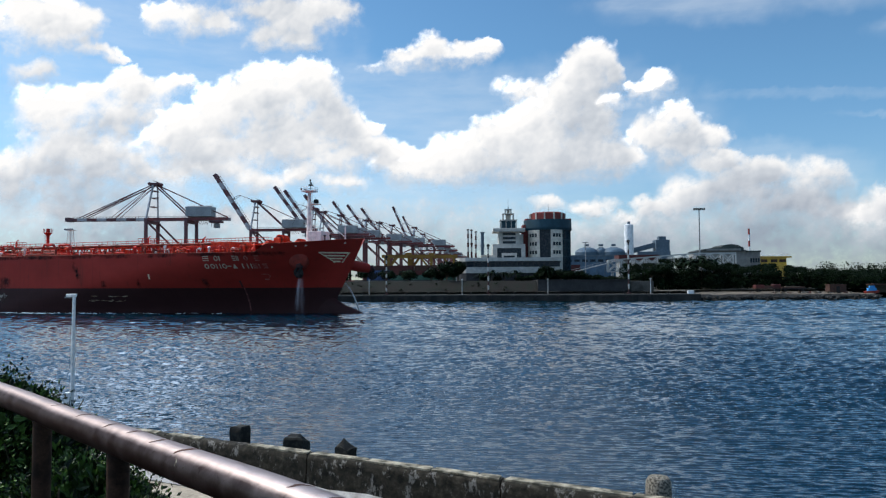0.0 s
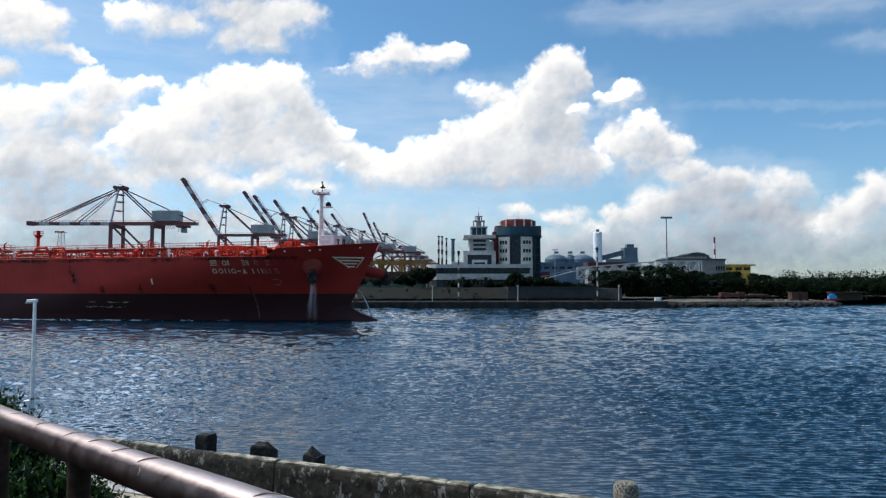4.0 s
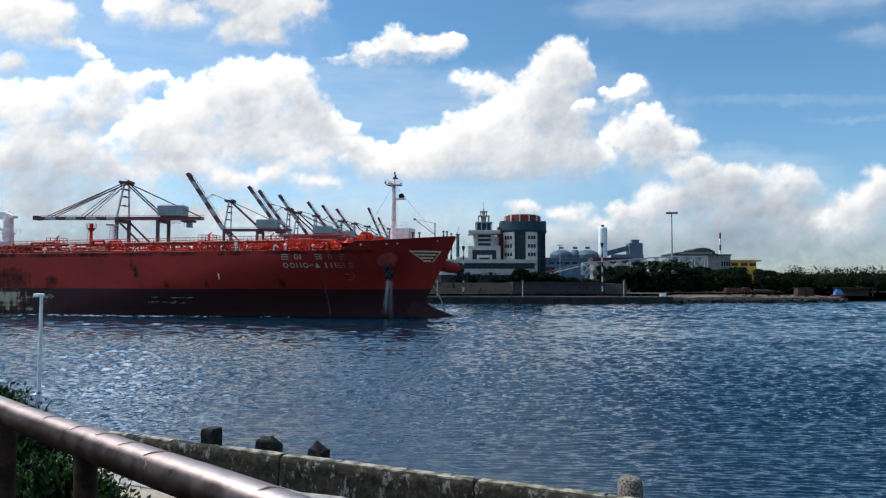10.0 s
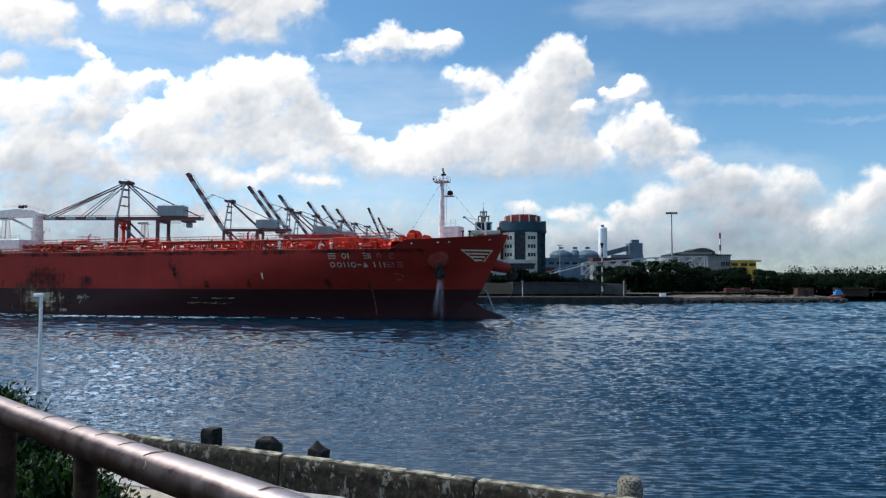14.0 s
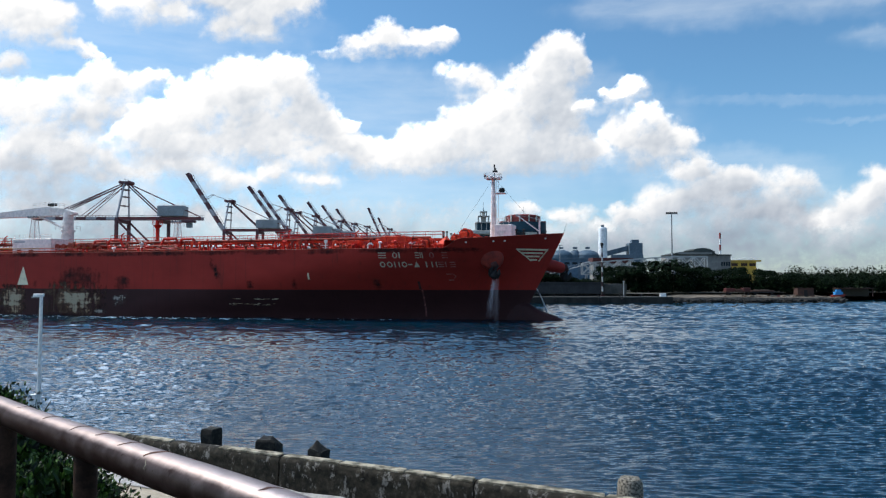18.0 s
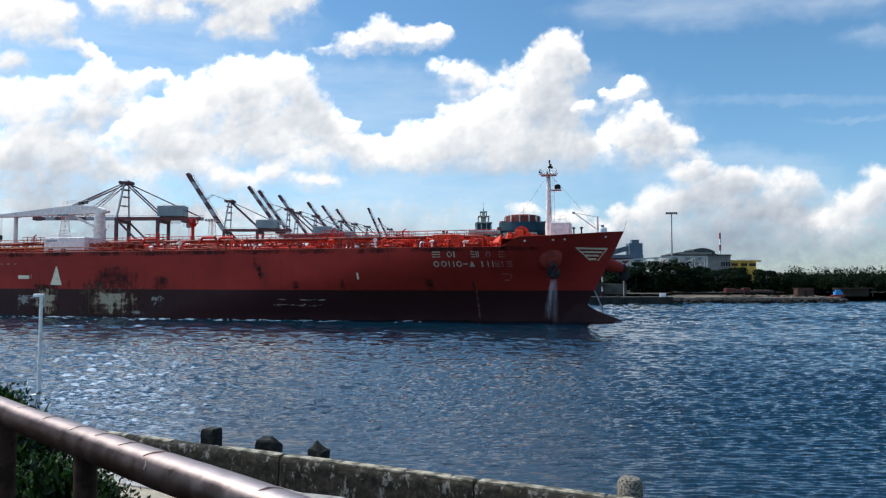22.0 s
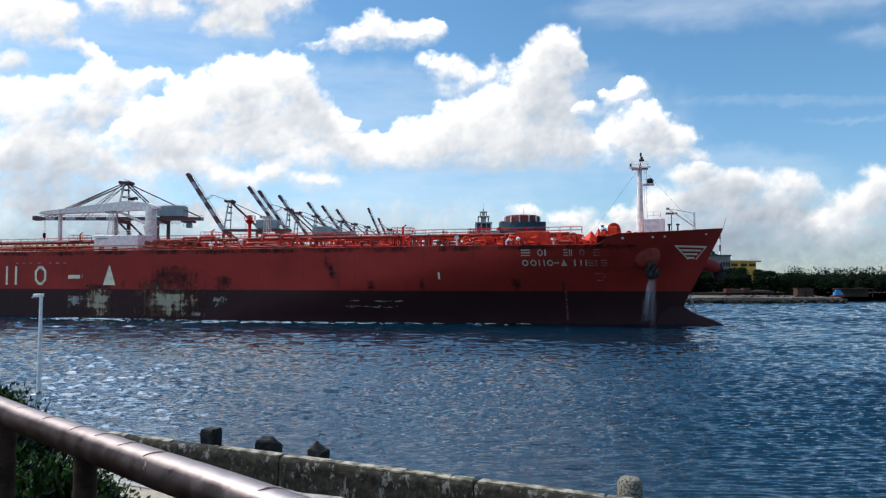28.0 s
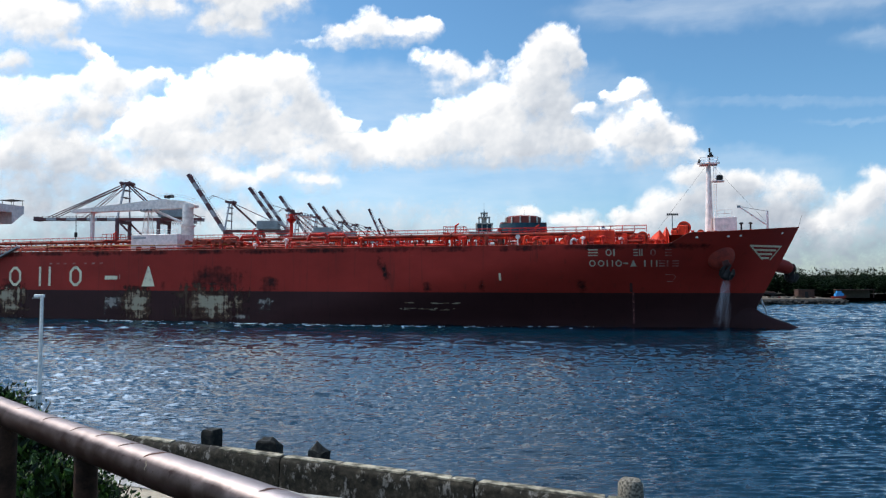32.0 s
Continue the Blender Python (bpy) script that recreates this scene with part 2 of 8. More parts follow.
RUSTY = surface("rusty_steel", (0.085, 0.042, 0.030), (0.05, 0.027, 0.021), 0.8, scale=0.6)
BOX_BLUE = surface("box_blue", (0.05, 0.09, 0.20), (0.04, 0.06, 0.12), 0.6, scale=0.3)
BOX_RED = surface("box_red", (0.10, 0.026, 0.022), (0.07, 0.022, 0.019), 0.6, scale=0.3)
BOX_GREEN = surface("box_green", (0.06, 0.13, 0.09), (0.04, 0.09, 0.06), 0.6, scale=0.3)
TARP_BLUE = surface("blue_tarpaulin", (0.05, 0.28, 0.58), (0.04, 0.20, 0.44), 0.6, scale=0.8)
BARK = surface("bark", (0.10, 0.075, 0.05), (0.06, 0.045, 0.03), 0.9, scale=3, bump=0.5)


def foliage(name, dark, light, shine=0.15, common=0.16):
    m, n, l, p = nodes_of(name)
    geo = n.new("ShaderNodeNewGeometry")
    co = n.new("ShaderNodeTexCoord").outputs["Object"]
    per = ramp(n, l, geo.outputs["Random Per Island"], [(0.0, dark), (common, tuple(a + (b - a) * 0.16 for a, b in zip(dark, light))), (1.0, light)])
    tone = ramp(n, l, add_noise(n, l, co, 0.35, 3), [(0.35, (0.7, 0.7, 0.7)), (0.65, (1.25, 1.2, 1.1))])
    l.new(mixed(n, l, 1.0, per, tone, "MULTIPLY"), p.inputs["Base Color"])
    p.inputs["Roughness"].default_value = 0.5
    p.inputs["Specular IOR Level"].default_value = shine
    return m


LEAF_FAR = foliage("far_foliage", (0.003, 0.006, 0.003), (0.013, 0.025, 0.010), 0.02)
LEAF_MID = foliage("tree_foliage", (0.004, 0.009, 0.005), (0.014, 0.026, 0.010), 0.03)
LEAF_NEAR = foliage("bush_foliage", (0.003, 0.008, 0.003), (0.085, 0.165, 0.028), 0.2, 0.48)


def rail_steel():
    """Brown painted pipe with pits and scratches; a highlight is painted along its top."""
    m, n, l, p = nodes_of("brown_pipe")
    co = n.new("ShaderNodeTexCoord").outputs["Object"]
    big = add_noise(n, l, co, 9, 6)
    fine = add_noise(n, l, co, 90, 5)
    c = ramp(n, l, big, [(0.32, (0.030, 0.020, 0.018)), (0.46, (0.062, 0.045, 0.041)), (0.68, (0.125, 0.097, 0.091))])
    spots = ramp(n, l, add_noise(n, l, co, 38, 4), [(0.62, (1, 1, 1)), (0.70, (0.5, 0.45, 0.42))])
    c = mixed(n, l, 1.0, c, spots, "MULTIPLY")
    # painted highlight: skin that faces up gets a paler colour, broken by noise
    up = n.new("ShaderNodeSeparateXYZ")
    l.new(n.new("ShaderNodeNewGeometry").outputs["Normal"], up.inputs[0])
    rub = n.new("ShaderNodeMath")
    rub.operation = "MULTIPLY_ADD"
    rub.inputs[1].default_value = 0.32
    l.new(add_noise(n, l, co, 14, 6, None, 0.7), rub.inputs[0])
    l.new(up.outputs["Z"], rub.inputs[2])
    bare_or_lit = n.new("ShaderNodeMapRange")
    bare_or_lit.inputs["From Min"].default_value, bare_or_lit.inputs["From Max"].default_value = 0.74, 1.14
    l.new(rub.outputs[0], bare_or_lit.inputs["Value"])
    bare_or_lit = bare_or_lit.outputs["Result"]
    l.new(mixed(n, l, bare_or_lit, c, (0.33, 0.285, 0.275)), p.inputs["Base Color"])
    p.inputs["Metallic"].default_value = 1.0
    p.inputs["Specular Tint"].default_value = (0.60, 0.51, 0.50, 1)      # dull at a glancing angle, as rough old paint is
    rr = n.new("ShaderNodeMapRange")
    rr.inputs["From Min"].default_value, rr.inputs["From Max"].default_value = 0.3, 0.7
    rr.inputs["To Min"].default_value, rr.inputs["To Max"].default_value = 0.40, 0.52
    l.new(big, rr.inputs["Value"])
    l.new(rr.outputs["Result"], p.inputs["Roughness"])
    b = n.new("ShaderNodeBump")
    b.inputs["Strength"].default_value, b.inputs["Distance"].default_value = 0.14, 0.002
    l.new(fine, b.inputs["Height"])
    pits = n.new("ShaderNodeBump")
    pits.inputs["Strength"].default_value, pits.inputs["Distance"].default_value = 0.09, 0.005
    l.new(add_noise(n, l, co, 24, 4, None, 0.65), pits.inputs["Height"])
    l.new(b.outputs["Normal"], pits.inputs["Normal"])
    l.new(pits.outputs["Normal"], p.inputs["Normal"])
    return m


def old_concrete():
    """Sea-wall concrete under black lichen, naked pale patches where the crust has peeled."""
    m, n, l, p = nodes_of("old_concrete")
    co = n.new("ShaderNodeTexCoord").outputs["Object"]
    big = add_noise(n, l, co, 6.5, 8, (1, 1, 0.55), 0.72)
    mid = add_noise(n, l, co, 7.0, 6, None, 0.7)
    fine = add_noise(n, l, co, 60, 4)
    crust = ramp(n, l, mid, [(0.35, (0.010, 0.009, 0.007)), (0.55, (0.034, 0.029, 0.021)), (0.72, (0.08, 0.068, 0.048))])
    bare_or_lit = ramp(n, l, fine, [(0.3, (0.15, 0.135, 0.115)), (0.7, (0.32, 0.30, 0.27))])
    peeled = ramp(n, l, big, [(0.555, (0, 0, 0)), (0.61, (0.75, 0.75, 0.75))])
    c = mixed(n, l, peeled, crust, bare_or_lit)
    l.new(c, p.inputs["Base Color"])
    p.inputs["Roughness"].default_value = 0.9
    p.inputs["Specular IOR Level"].default_value = 0.15
    b = n.new("ShaderNodeBump")
    b.inputs["Strength"].default_value, b.inputs["Distance"].default_value = 0.6, 0.02
    l.new(mid, b.inputs["Height"])
    b2 = n.new("ShaderNodeBump")
    b2.inputs["Strength"].default_value, b2.inputs["Distance"].default_value = 0.5, 0.006
    l.new(fine, b2.inputs["Height"])
    l.new(b.outputs["Normal"], b2.inputs["Normal"])
    l.new(b2.outputs["Normal"], p.inputs["Normal"])
    return m


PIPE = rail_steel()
POST_BROWN = surface("post_brown", (0.050, 0.026, 0.017), (0.020, 0.011, 0.008), 0.6, scale=12, bump=0.2, bump_size=0.003)
OLD_CONCRETE = old_concrete()
POST_STONE = surface("post_stone", (0.015, 0.014, 0.012), (0.055, 0.052, 0.040), 0.9, scale=9, bump=0.7, bump_size=0.01, amount=(0.48, 0.7))
POST_BROWN.node_tree.nodes["Principled BSDF"].inputs["Specular IOR Level"].default_value = 0.08
COPING = surface("worn_coping", (0.09, 0.08, 0.055), (0.42, 0.36, 0.26), 0.9, scale=5, bump=0.6, amount=(0.42, 0.60))
PEBBLE = surface("pebble_concrete", (0.30, 0.26, 0.20), (0.055, 0.048, 0.038), 0.9, scale=38, bump=0.8, fine=3,
                 bump_size=0.012, amount=(0.42, 0.58))
SOIL = surface("dark_soil", (0.045, 0.036, 0.026), (0.025, 0.022, 0.016), 0.95, scale=2, bump=0.5)
PAVING = surface("paving", (0.46, 0.39, 0.29), (0.33, 0.28, 0.21), 0.9, scale=1.4, bump=0.4)


def sea():
    """Harbour water: murky blue-green, chop in two sizes; wind streaks make it rougher or smoother."""
    m, n, l, p = nodes_of("sea_water")
    co = n.new("ShaderNodeTexCoord").outputs["Object"]
    murk = ramp(n, l, add_noise(n, l, co, 0.03, 3), [(0.35, (0.0005, 0.0135, 0.026)), (0.65, (0.0007, 0.018, 0.032))])
    l.new(murk, p.inputs["Base Color"])
    p.inputs["Roughness"].default_value = 0.06
    p.inputs["IOR"].default_value = 1.58
    gust = n.new("ShaderNodeMapRange")
    gust.inputs["From Min"].default_value, gust.inputs["From Max"].default_value = 0.35, 0.65
    gust.inputs["To Min"].default_value, gust.inputs["To Max"].default_value = 0.3, 1.0
    l.new(add_noise(n, l, co, 0.06, 4, (0.45, 1.6, 1), 0.6), gust.inputs["Value"])
    normal = None
    for scale, dist, stretch in ((1.9, 0.034, (0.4, 1.6, 1)), (4.2, 0.020, (0.45, 1.6, 1)), (9.5, 0.018, (0.5, 1.5, 1))):
        b = n.new("ShaderNodeBump")
        b.inputs["Distance"].default_value = dist
        l.new(gust.outputs["Result"], b.inputs["Strength"])
        crest = n.new("ShaderNodeMath")              # sharp crests, wide troughs
        crest.operation = "ABSOLUTE"
        mid = n.new("ShaderNodeMath")
        mid.operation = "SUBTRACT"
        mid.inputs[1].default_value = 0.5
        l.new(add_noise(n, l, co, scale, 2, stretch, 0.55), mid.inputs[0])
        l.new(mid.outputs[0], crest.inputs[0])
        b.invert = True
        l.new(crest.outputs[0], b.inputs["Height"])
        if normal is not None:
            l.new(normal, b.inputs["Normal"])
        normal = b.outputs["Normal"]
    l.new(normal, p.inputs["Normal"])
    return m


SEA = sea()
FOAM = surface("foam", (0.80, 0.84, 0.86), (0.58, 0.66, 0.70), 0.8, scale=2.0, amount=(0.45, 0.7))
JET = surface("water_jet", (0.80, 0.82, 0.85), (0.55, 0.58, 0.62), 0.3, scale=1.5)
JET.node_tree.nodes["Principled BSDF"].inputs["Alpha"].default_value = 0.7


def falling_water():
    """Thin falling sheet: bright threads with clear gaps between them."""
    m, n, l, p = nodes_of("falling_water")
    co = n.new("ShaderNodeTexCoord").outputs["Object"]
    cover = n.new("ShaderNodeAttribute")
    cover.attribute_name = "cover"
    thread = add_noise(n, l, co, 1.0, 5, (5.5, 5.5, 0.4), 0.7)
    t = n.new("ShaderNodeMath")
    t.operation = "MULTIPLY_ADD"
    t.inputs[1].default_value = 0.45
    l.new(cover.outputs["Fac"], t.inputs[0])
    l.new(thread, t.inputs[2])
    a = n.new("ShaderNodeMapRange")
    a.inputs["From Min"].default_value, a.inputs["From Max"].default_value = 0.66, 1.15
    a.inputs["To Max"].default_value = 0.26
    l.new(t.outputs[0], a.inputs["Value"])
    l.new(a.outputs["Result"], p.inputs["Alpha"])
    p.inputs["Base Color"].default_value = (0.66, 0.60, 0.64, 1)
    p.inputs["Roughness"].default_value = 0.4
    return m


SPRAY = falling_water()


def cloud_stuff():
    """Clouds glow by the light that they scatter; their own density makes them thick or thin."""
    m, n, l, p = nodes_of("cloud")
    n.remove(p)
    co = n.new("ShaderNodeTexCoord").outputs["Object"]
    dens = n.new("ShaderNodeAttribute")
    dens.attribute_name = "thickness"
    lit = n.new("ShaderNodeAttribute")
    lit.attribute_name = "scatter"
    wisp = add_noise(n, l, co, 0.016, 8, None, 0.66)
    shift = n.new("ShaderNodeMath")
    shift.operation = "MULTIPLY_ADD"
    shift.inputs[1].default_value, shift.inputs[2].default_value = 0.95, -0.50
    l.new(wisp, shift.inputs[0])
    total = n.new("ShaderNodeMath")
    total.operation = "ADD"
    l.new(shift.outputs[0], total.inputs[0])
    l.new(dens.outputs["Fac"], total.inputs[1])
    alpha = n.new("ShaderNodeMapRange")
    alpha.interpolation_type = "SMOOTHSTEP"
    alpha.inputs["From Min"].default_value, alpha.inputs["From Max"].default_value = 0.0, 1.0
    l.new(total.outputs[0], alpha.inputs["Value"])
    tone = n.new("ShaderNodeMath")
    tone.operation = "MULTIPLY_ADD"
    tone.inputs[1].default_value, tone.inputs[2].default_value = 0.20, -0.10
    l.new(wisp, tone.inputs[0])
    both = n.new("ShaderNodeMath")
    both.operation = "ADD"
    swell = n.new("ShaderNodeMath")
    swell.operation = "MULTIPLY_ADD"
    swell.inputs[1].default_value = 0.78
    l.new(add_noise(n, l, co, 0.0042, 3, None, 0.5), swell.inputs[0])
    l.new(tone.outputs[0], swell.inputs[2])
    l.new(swell.outputs[0], both.inputs[0])
    less = n.new("ShaderNodeMath")
    less.operation = "SUBTRACT"
    less.inputs[1].default_value = 0.375
    l.new(lit.outputs["Fac"], less.inputs[0])
    l.new(less.outputs[0], both.inputs[1])
    colour = ramp(n, l, both.outputs[0], [(0.05, (0.32, 0.37, 0.45)), (0.45, (0.62, 0.66, 0.715)), (0.82, (1.0, 0.99, 0.98))])
    glow, clear, mix = n.new("ShaderNodeEmission"), n.new("ShaderNodeBsdfTransparent"), n.new("ShaderNodeMixShader")
    l.new(colour, glow.inputs["Color"])
    blaze = n.new("ShaderNodeMapRange")      # sunlit tops near the sun are far brighter than the grey bellies
    blaze.inputs["From Min"].default_value, blaze.inputs["From Max"].default_value = 1.0, 1.3
    blaze.inputs["To Min"].default_value, blaze.inputs["To Max"].default_value = 1.0, 2.8
    l.new(both.outputs[0], blaze.inputs["Value"])
    l.new(blaze.outputs["Result"], glow.inputs["Strength"])
    l.new(alpha.outputs["Result"], mix.inputs["Fac"])
    l.new(clear.outputs[0], mix.inputs[1])
    l.new(glow.outputs[0], mix.inputs[2])
    l.new(mix.outputs[0], n["Material Output"].inputs["Surface"])
    return m


CLOUD = cloud_stuff()


def cirrus_stuff():
    """High ice cloud, so thin that the blue shows through."""
    m, n, l, p = nodes_of("cirrus")
    n.remove(p)
    co = n.new("ShaderNodeTexCoord").outputs["Object"]
    dens = n.new("ShaderNodeAttribute")
    dens.attribute_name = "thickness"
    comb = add_noise(n, l, co, 0.0022, 6, (1.0, 1.0, 5.0), 0.6)
    alpha = n.new("ShaderNodeMapRange")
    alpha.interpolation_type = "SMOOTHSTEP"
    alpha.inputs["From Min"].default_value, alpha.inputs["From Max"].default_value = 0.0, 0.9
    alpha.inputs["To Max"].default_value = 0.40
    l.new(dens.outputs["Fac"], alpha.inputs["Value"])
    thin = n.new("ShaderNodeMath")
    thin.operation = "MULTIPLY"
    l.new(alpha.outputs["Result"], thin.inputs[0])
    l.new(comb, thin.inputs[1])
    glow, clear, mix = n.new("ShaderNodeEmission"), n.new("ShaderNodeBsdfTransparent"), n.new("ShaderNodeMixShader")
    glow.inputs["Color"].default_value = (0.92, 0.97, 1.0, 1)
    l.new(thin.outputs[0], mix.inputs["Fac"])
    l.new(clear.outputs[0], mix.inputs[1])
    l.new(glow.outputs[0], mix.inputs[2])
    l.new(mix.outputs[0], n["Material Output"].inputs["Surface"])
    return m


CIRRUS = cirrus_stuff()


# ---------------------------------------------------------------- mesh helpers
class Form:
    """Collects faces for one mesh."""

    def __init__(self):
        self.v, self.f = [], []

    def add(self, verts, faces):
        k = len(self.v)
        self.v.extend(tuple(p) for p in verts)
        self.f.extend(tuple(i + k for i in q) for q in faces)
        return self

    def box(self, x0, x1, y0, y1, z0, z1, bevel=0.0, m=None):
        """A box; bevel cuts its upright and top edges."""
        b = bevel
        if b:
            ring = [(x0 + b, y0), (x1 - b, y0), (x1, y0 + b), (x1, y1 - b), (x1 - b, y1), (x0 + b, y1), (x0, y1 - b), (x0, y0 + b)]
            cx, cy = (x0 + x1) / 2, (y0 + y1) / 2
            inner = [(cx + (x - cx) * (1 - 2 * b / (x1 - x0)), cy + (y - cy) * (1 - 2 * b / (y1 - y0))) for x, y in ring]
            vs = [(x, y, z0) for x, y in ring] + [(x, y, z1 - b) for x, y in ring] + [(x, y, z1) for x, y in inner]
            fs = [tuple(range(7, -1, -1)), tuple(range(16, 24))]
            for r in (0, 8):
                fs += [(r + i, r + (i + 1) % 8, r + 8 + (i + 1) % 8, r + 8 + i) for i in range(8)]
        else:
            vs = [(x0, y0, z0), (x1, y0, z0), (x1, y1, z0), (x0, y1, z0), (x0, y0, z1), (x1, y0, z1), (x1, y1, z1), (x0, y1, z1)]
            fs = [(3, 2, 1, 0), (4, 5, 6, 7), (0, 1, 5, 4), (1, 2, 6, 5), (2, 3, 7, 6), (3, 0, 4, 7)]
        if m is not None:
            vs = [m @ Vector(p) for p in vs]
        return self.add(vs, fs)

    def tube(self, a, b, r, r2=None, n=8):
        a, b = Vector(a), Vector(b)
        r2 = r if r2 is None else r2
        d = (b - a).normalized()
        s = d.orthogonal().normalized()
        t = d.cross(s)
        ring = [(math.cos(2 * math.pi * i / n), math.sin(2 * math.pi * i / n)) for i in range(n)]
        vs = [a + r * (c * s + k * t) for c, k in ring] + [b + r2 * (c * s + k * t) for c, k in ring]
        fs = [(i, (i + 1) % n, n + (i + 1) % n, n + i) for i in range(n)]
        fs += [tuple(range(n - 1, -1, -1)), tuple(range(n, 2 * n))]
        return self.add(vs, fs)

    def pipe(self, pts, r, n=8):
        for a, b in zip(pts, pts[1:]):
            self.tube(a, b, r, n=n)
        return self

    def beam(self, a, b, w, h):
        """A rectangular beam from a to b, w wide and h high."""
        a, b = Vector(a), Vector(b)
        d = (b - a).normalized()
        s = d.cross(Vector((0, 0, 1)))
        s = s.normalized() if s.length > 1e-4 else Vector((1, 0, 0))
        u = s.cross(d)
        vs = [p + sx * w / 2 * s + sz * h / 2 * u for p in (a, b) for sx, sz in ((-1, -1), (1, -1), (1, 1), (-1, 1))]
        return self.add(vs, [(0, 1, 2, 3), (7, 6, 5, 4), (0, 4, 5, 1), (1, 5, 6, 2), (2, 6, 7, 3), (3, 7, 4, 0)])

    def lathe(self, profile, n=16, at=(0, 0, 0), start=0.0, end=360.0):
        """Turn (radius, height) pairs round the upright axis."""
        full = abs(end - start) >= 360
        cols = n if full else n + 1
        for i, (r, z) in enumerate(profile):
            pass
        vs = []
        for r, z in profile:
            for j in range(cols):
                a = radians(start + (end - start) * j / n)
                vs.append((at[0] + r * math.cos(a), at[1] + r * math.sin(a), at[2] + z))
        fs = []
        for i in range(len(profile) - 1):
            for j in range(n):
                k = (j + 1) % cols
                fs.append((i * cols + j, i * cols + k, (i + 1) * cols + k, (i + 1) * cols + j))
        if full:
            fs.append(tuple(range(cols - 1, -1, -1)))
            fs.append(tuple(range((len(profile) - 1) * cols, len(profile) * cols)))
        return self.add(vs, fs)

    def prism(self, poly, z0, z1):
        n = len(poly)
        vs = [(x, y, z0) for x, y in poly] + [(x, y, z1) for x, y in poly]
        fs = [tuple(range(n - 1, -1, -1)), tuple(range(n, 2 * n))]
        fs += [(i, (i + 1) % n, n + (i + 1) % n, n + i) for i in range(n)]
        return self.add(vs, fs)

    def mesh(self, name, material, smooth=False):
        me = bpy.data.meshes.new(name)
        me.from_pydata(self.v, [], self.f)
        me.materials.append(material)
        if smooth:
            me.shade_smooth()
            me.set_sharp_from_angle(angle=radians(40))
        me.update()
        return me


def part(name, form, material, parent=None, label="", smooth=False):
    """One mesh object, under a thing or a part where one is given."""
    ob = new(name, form.mesh(name, material, smooth))
    if parent is not None:
        ob.parent = parent
    if label:
        ob["label"] = label
    return ob


def thing(name, at, label, category, group="", turn=0.0):
    """An Empty at a thing's base, which carries its parts."""
    ob = new(name)
    ob.matrix_world = pose(*at, 0, 0, turn)
    return tagged(ob, label, category, group)


def structure(name, form, material, label="", category="", smooth=False):
    return tagged(part(name, form, material, None, "", smooth), label, category, kind="structure")


def sheet(name, xs, ys, zs, material, smooth=True):
    """A grid surface from 2D arrays."""
    rows, cols = xs.shape
    me = bpy.data.meshes.new(name)
    me.vertices.add(rows * cols)
    me.vertices.foreach_set("co", np.stack([xs, ys, zs], -1).astype(np.float32).ravel())
    i = np.arange(rows * cols).reshape(rows, cols)
    quads = np.stack([i[:-1, :-1], i[:-1, 1:], i[1:, 1:], i[1:, :-1]], -1).reshape(-1, 4)
    return finish(me, quads, material, smooth)


def finish(me, quads, material, smooth=True):
    me.loops.add(quads.size)
    me.loops.foreach_set("vertex_index", quads.astype(np.int32).ravel())
    me.polygons.add(len(quads))
    me.polygons.foreach_set("loop_start", np.arange(0, quads.size, 4, dtype=np.int32))
    me.polygons.foreach_set("use_smooth", np.full(len(quads), smooth))
    me.materials.append(material)
    me.update(calc_edges=True)
    me.validate()
    return me


LATTICE = np.random.RandomState(7).rand(256, 256)


def value_noise(x, y):
    xi, yi = np.floor(x).astype(int), np.floor(y).astype(int)
    fx, fy = x - xi, y - yi
    fx, fy = fx * fx * (3 - 2 * fx), fy * fy * (3 - 2 * fy)
    g = lambda a, b: LATTICE[a % 256, b % 256]
    return ((g(xi, yi) * (1 - fx) + g(xi + 1, yi) * fx) * (1 - fy)
            + (g(xi, yi + 1) * (1 - fx) + g(xi + 1, yi + 1) * fx) * fy)


def fbm(x, y, octaves=5):
    total, amp, norm = 0, 1.0, 0
    for k in range(octaves):
        total = total + amp * value_noise(x + 17.3 * k, y - 9.1 * k)
        norm += amp
        amp *= 0.55
        x, y = x * 2.03, y * 2.03
    return total / norm


# ---------------------------------------------------------------- sky: cloud banks
UNIT = 1230.6          # chart units in one radian of the sky, straight ahead


def billow(x, y, octaves=4):
    """Rounded hills with sharp creases between them, as on a cauliflower."""
    total, amp, norm = 0, 1.0, 0
    for k in range(octaves):
        total = total + amp * np.abs(2 * fbm(x + 11.7 * k, y + 5.3 * k, 2) - 1)
        norm += amp
        amp *= 0.42
        x, y = x * 2.1, y * 2.1
    return np.clip(total / norm * 2.2, 0, 1.3)


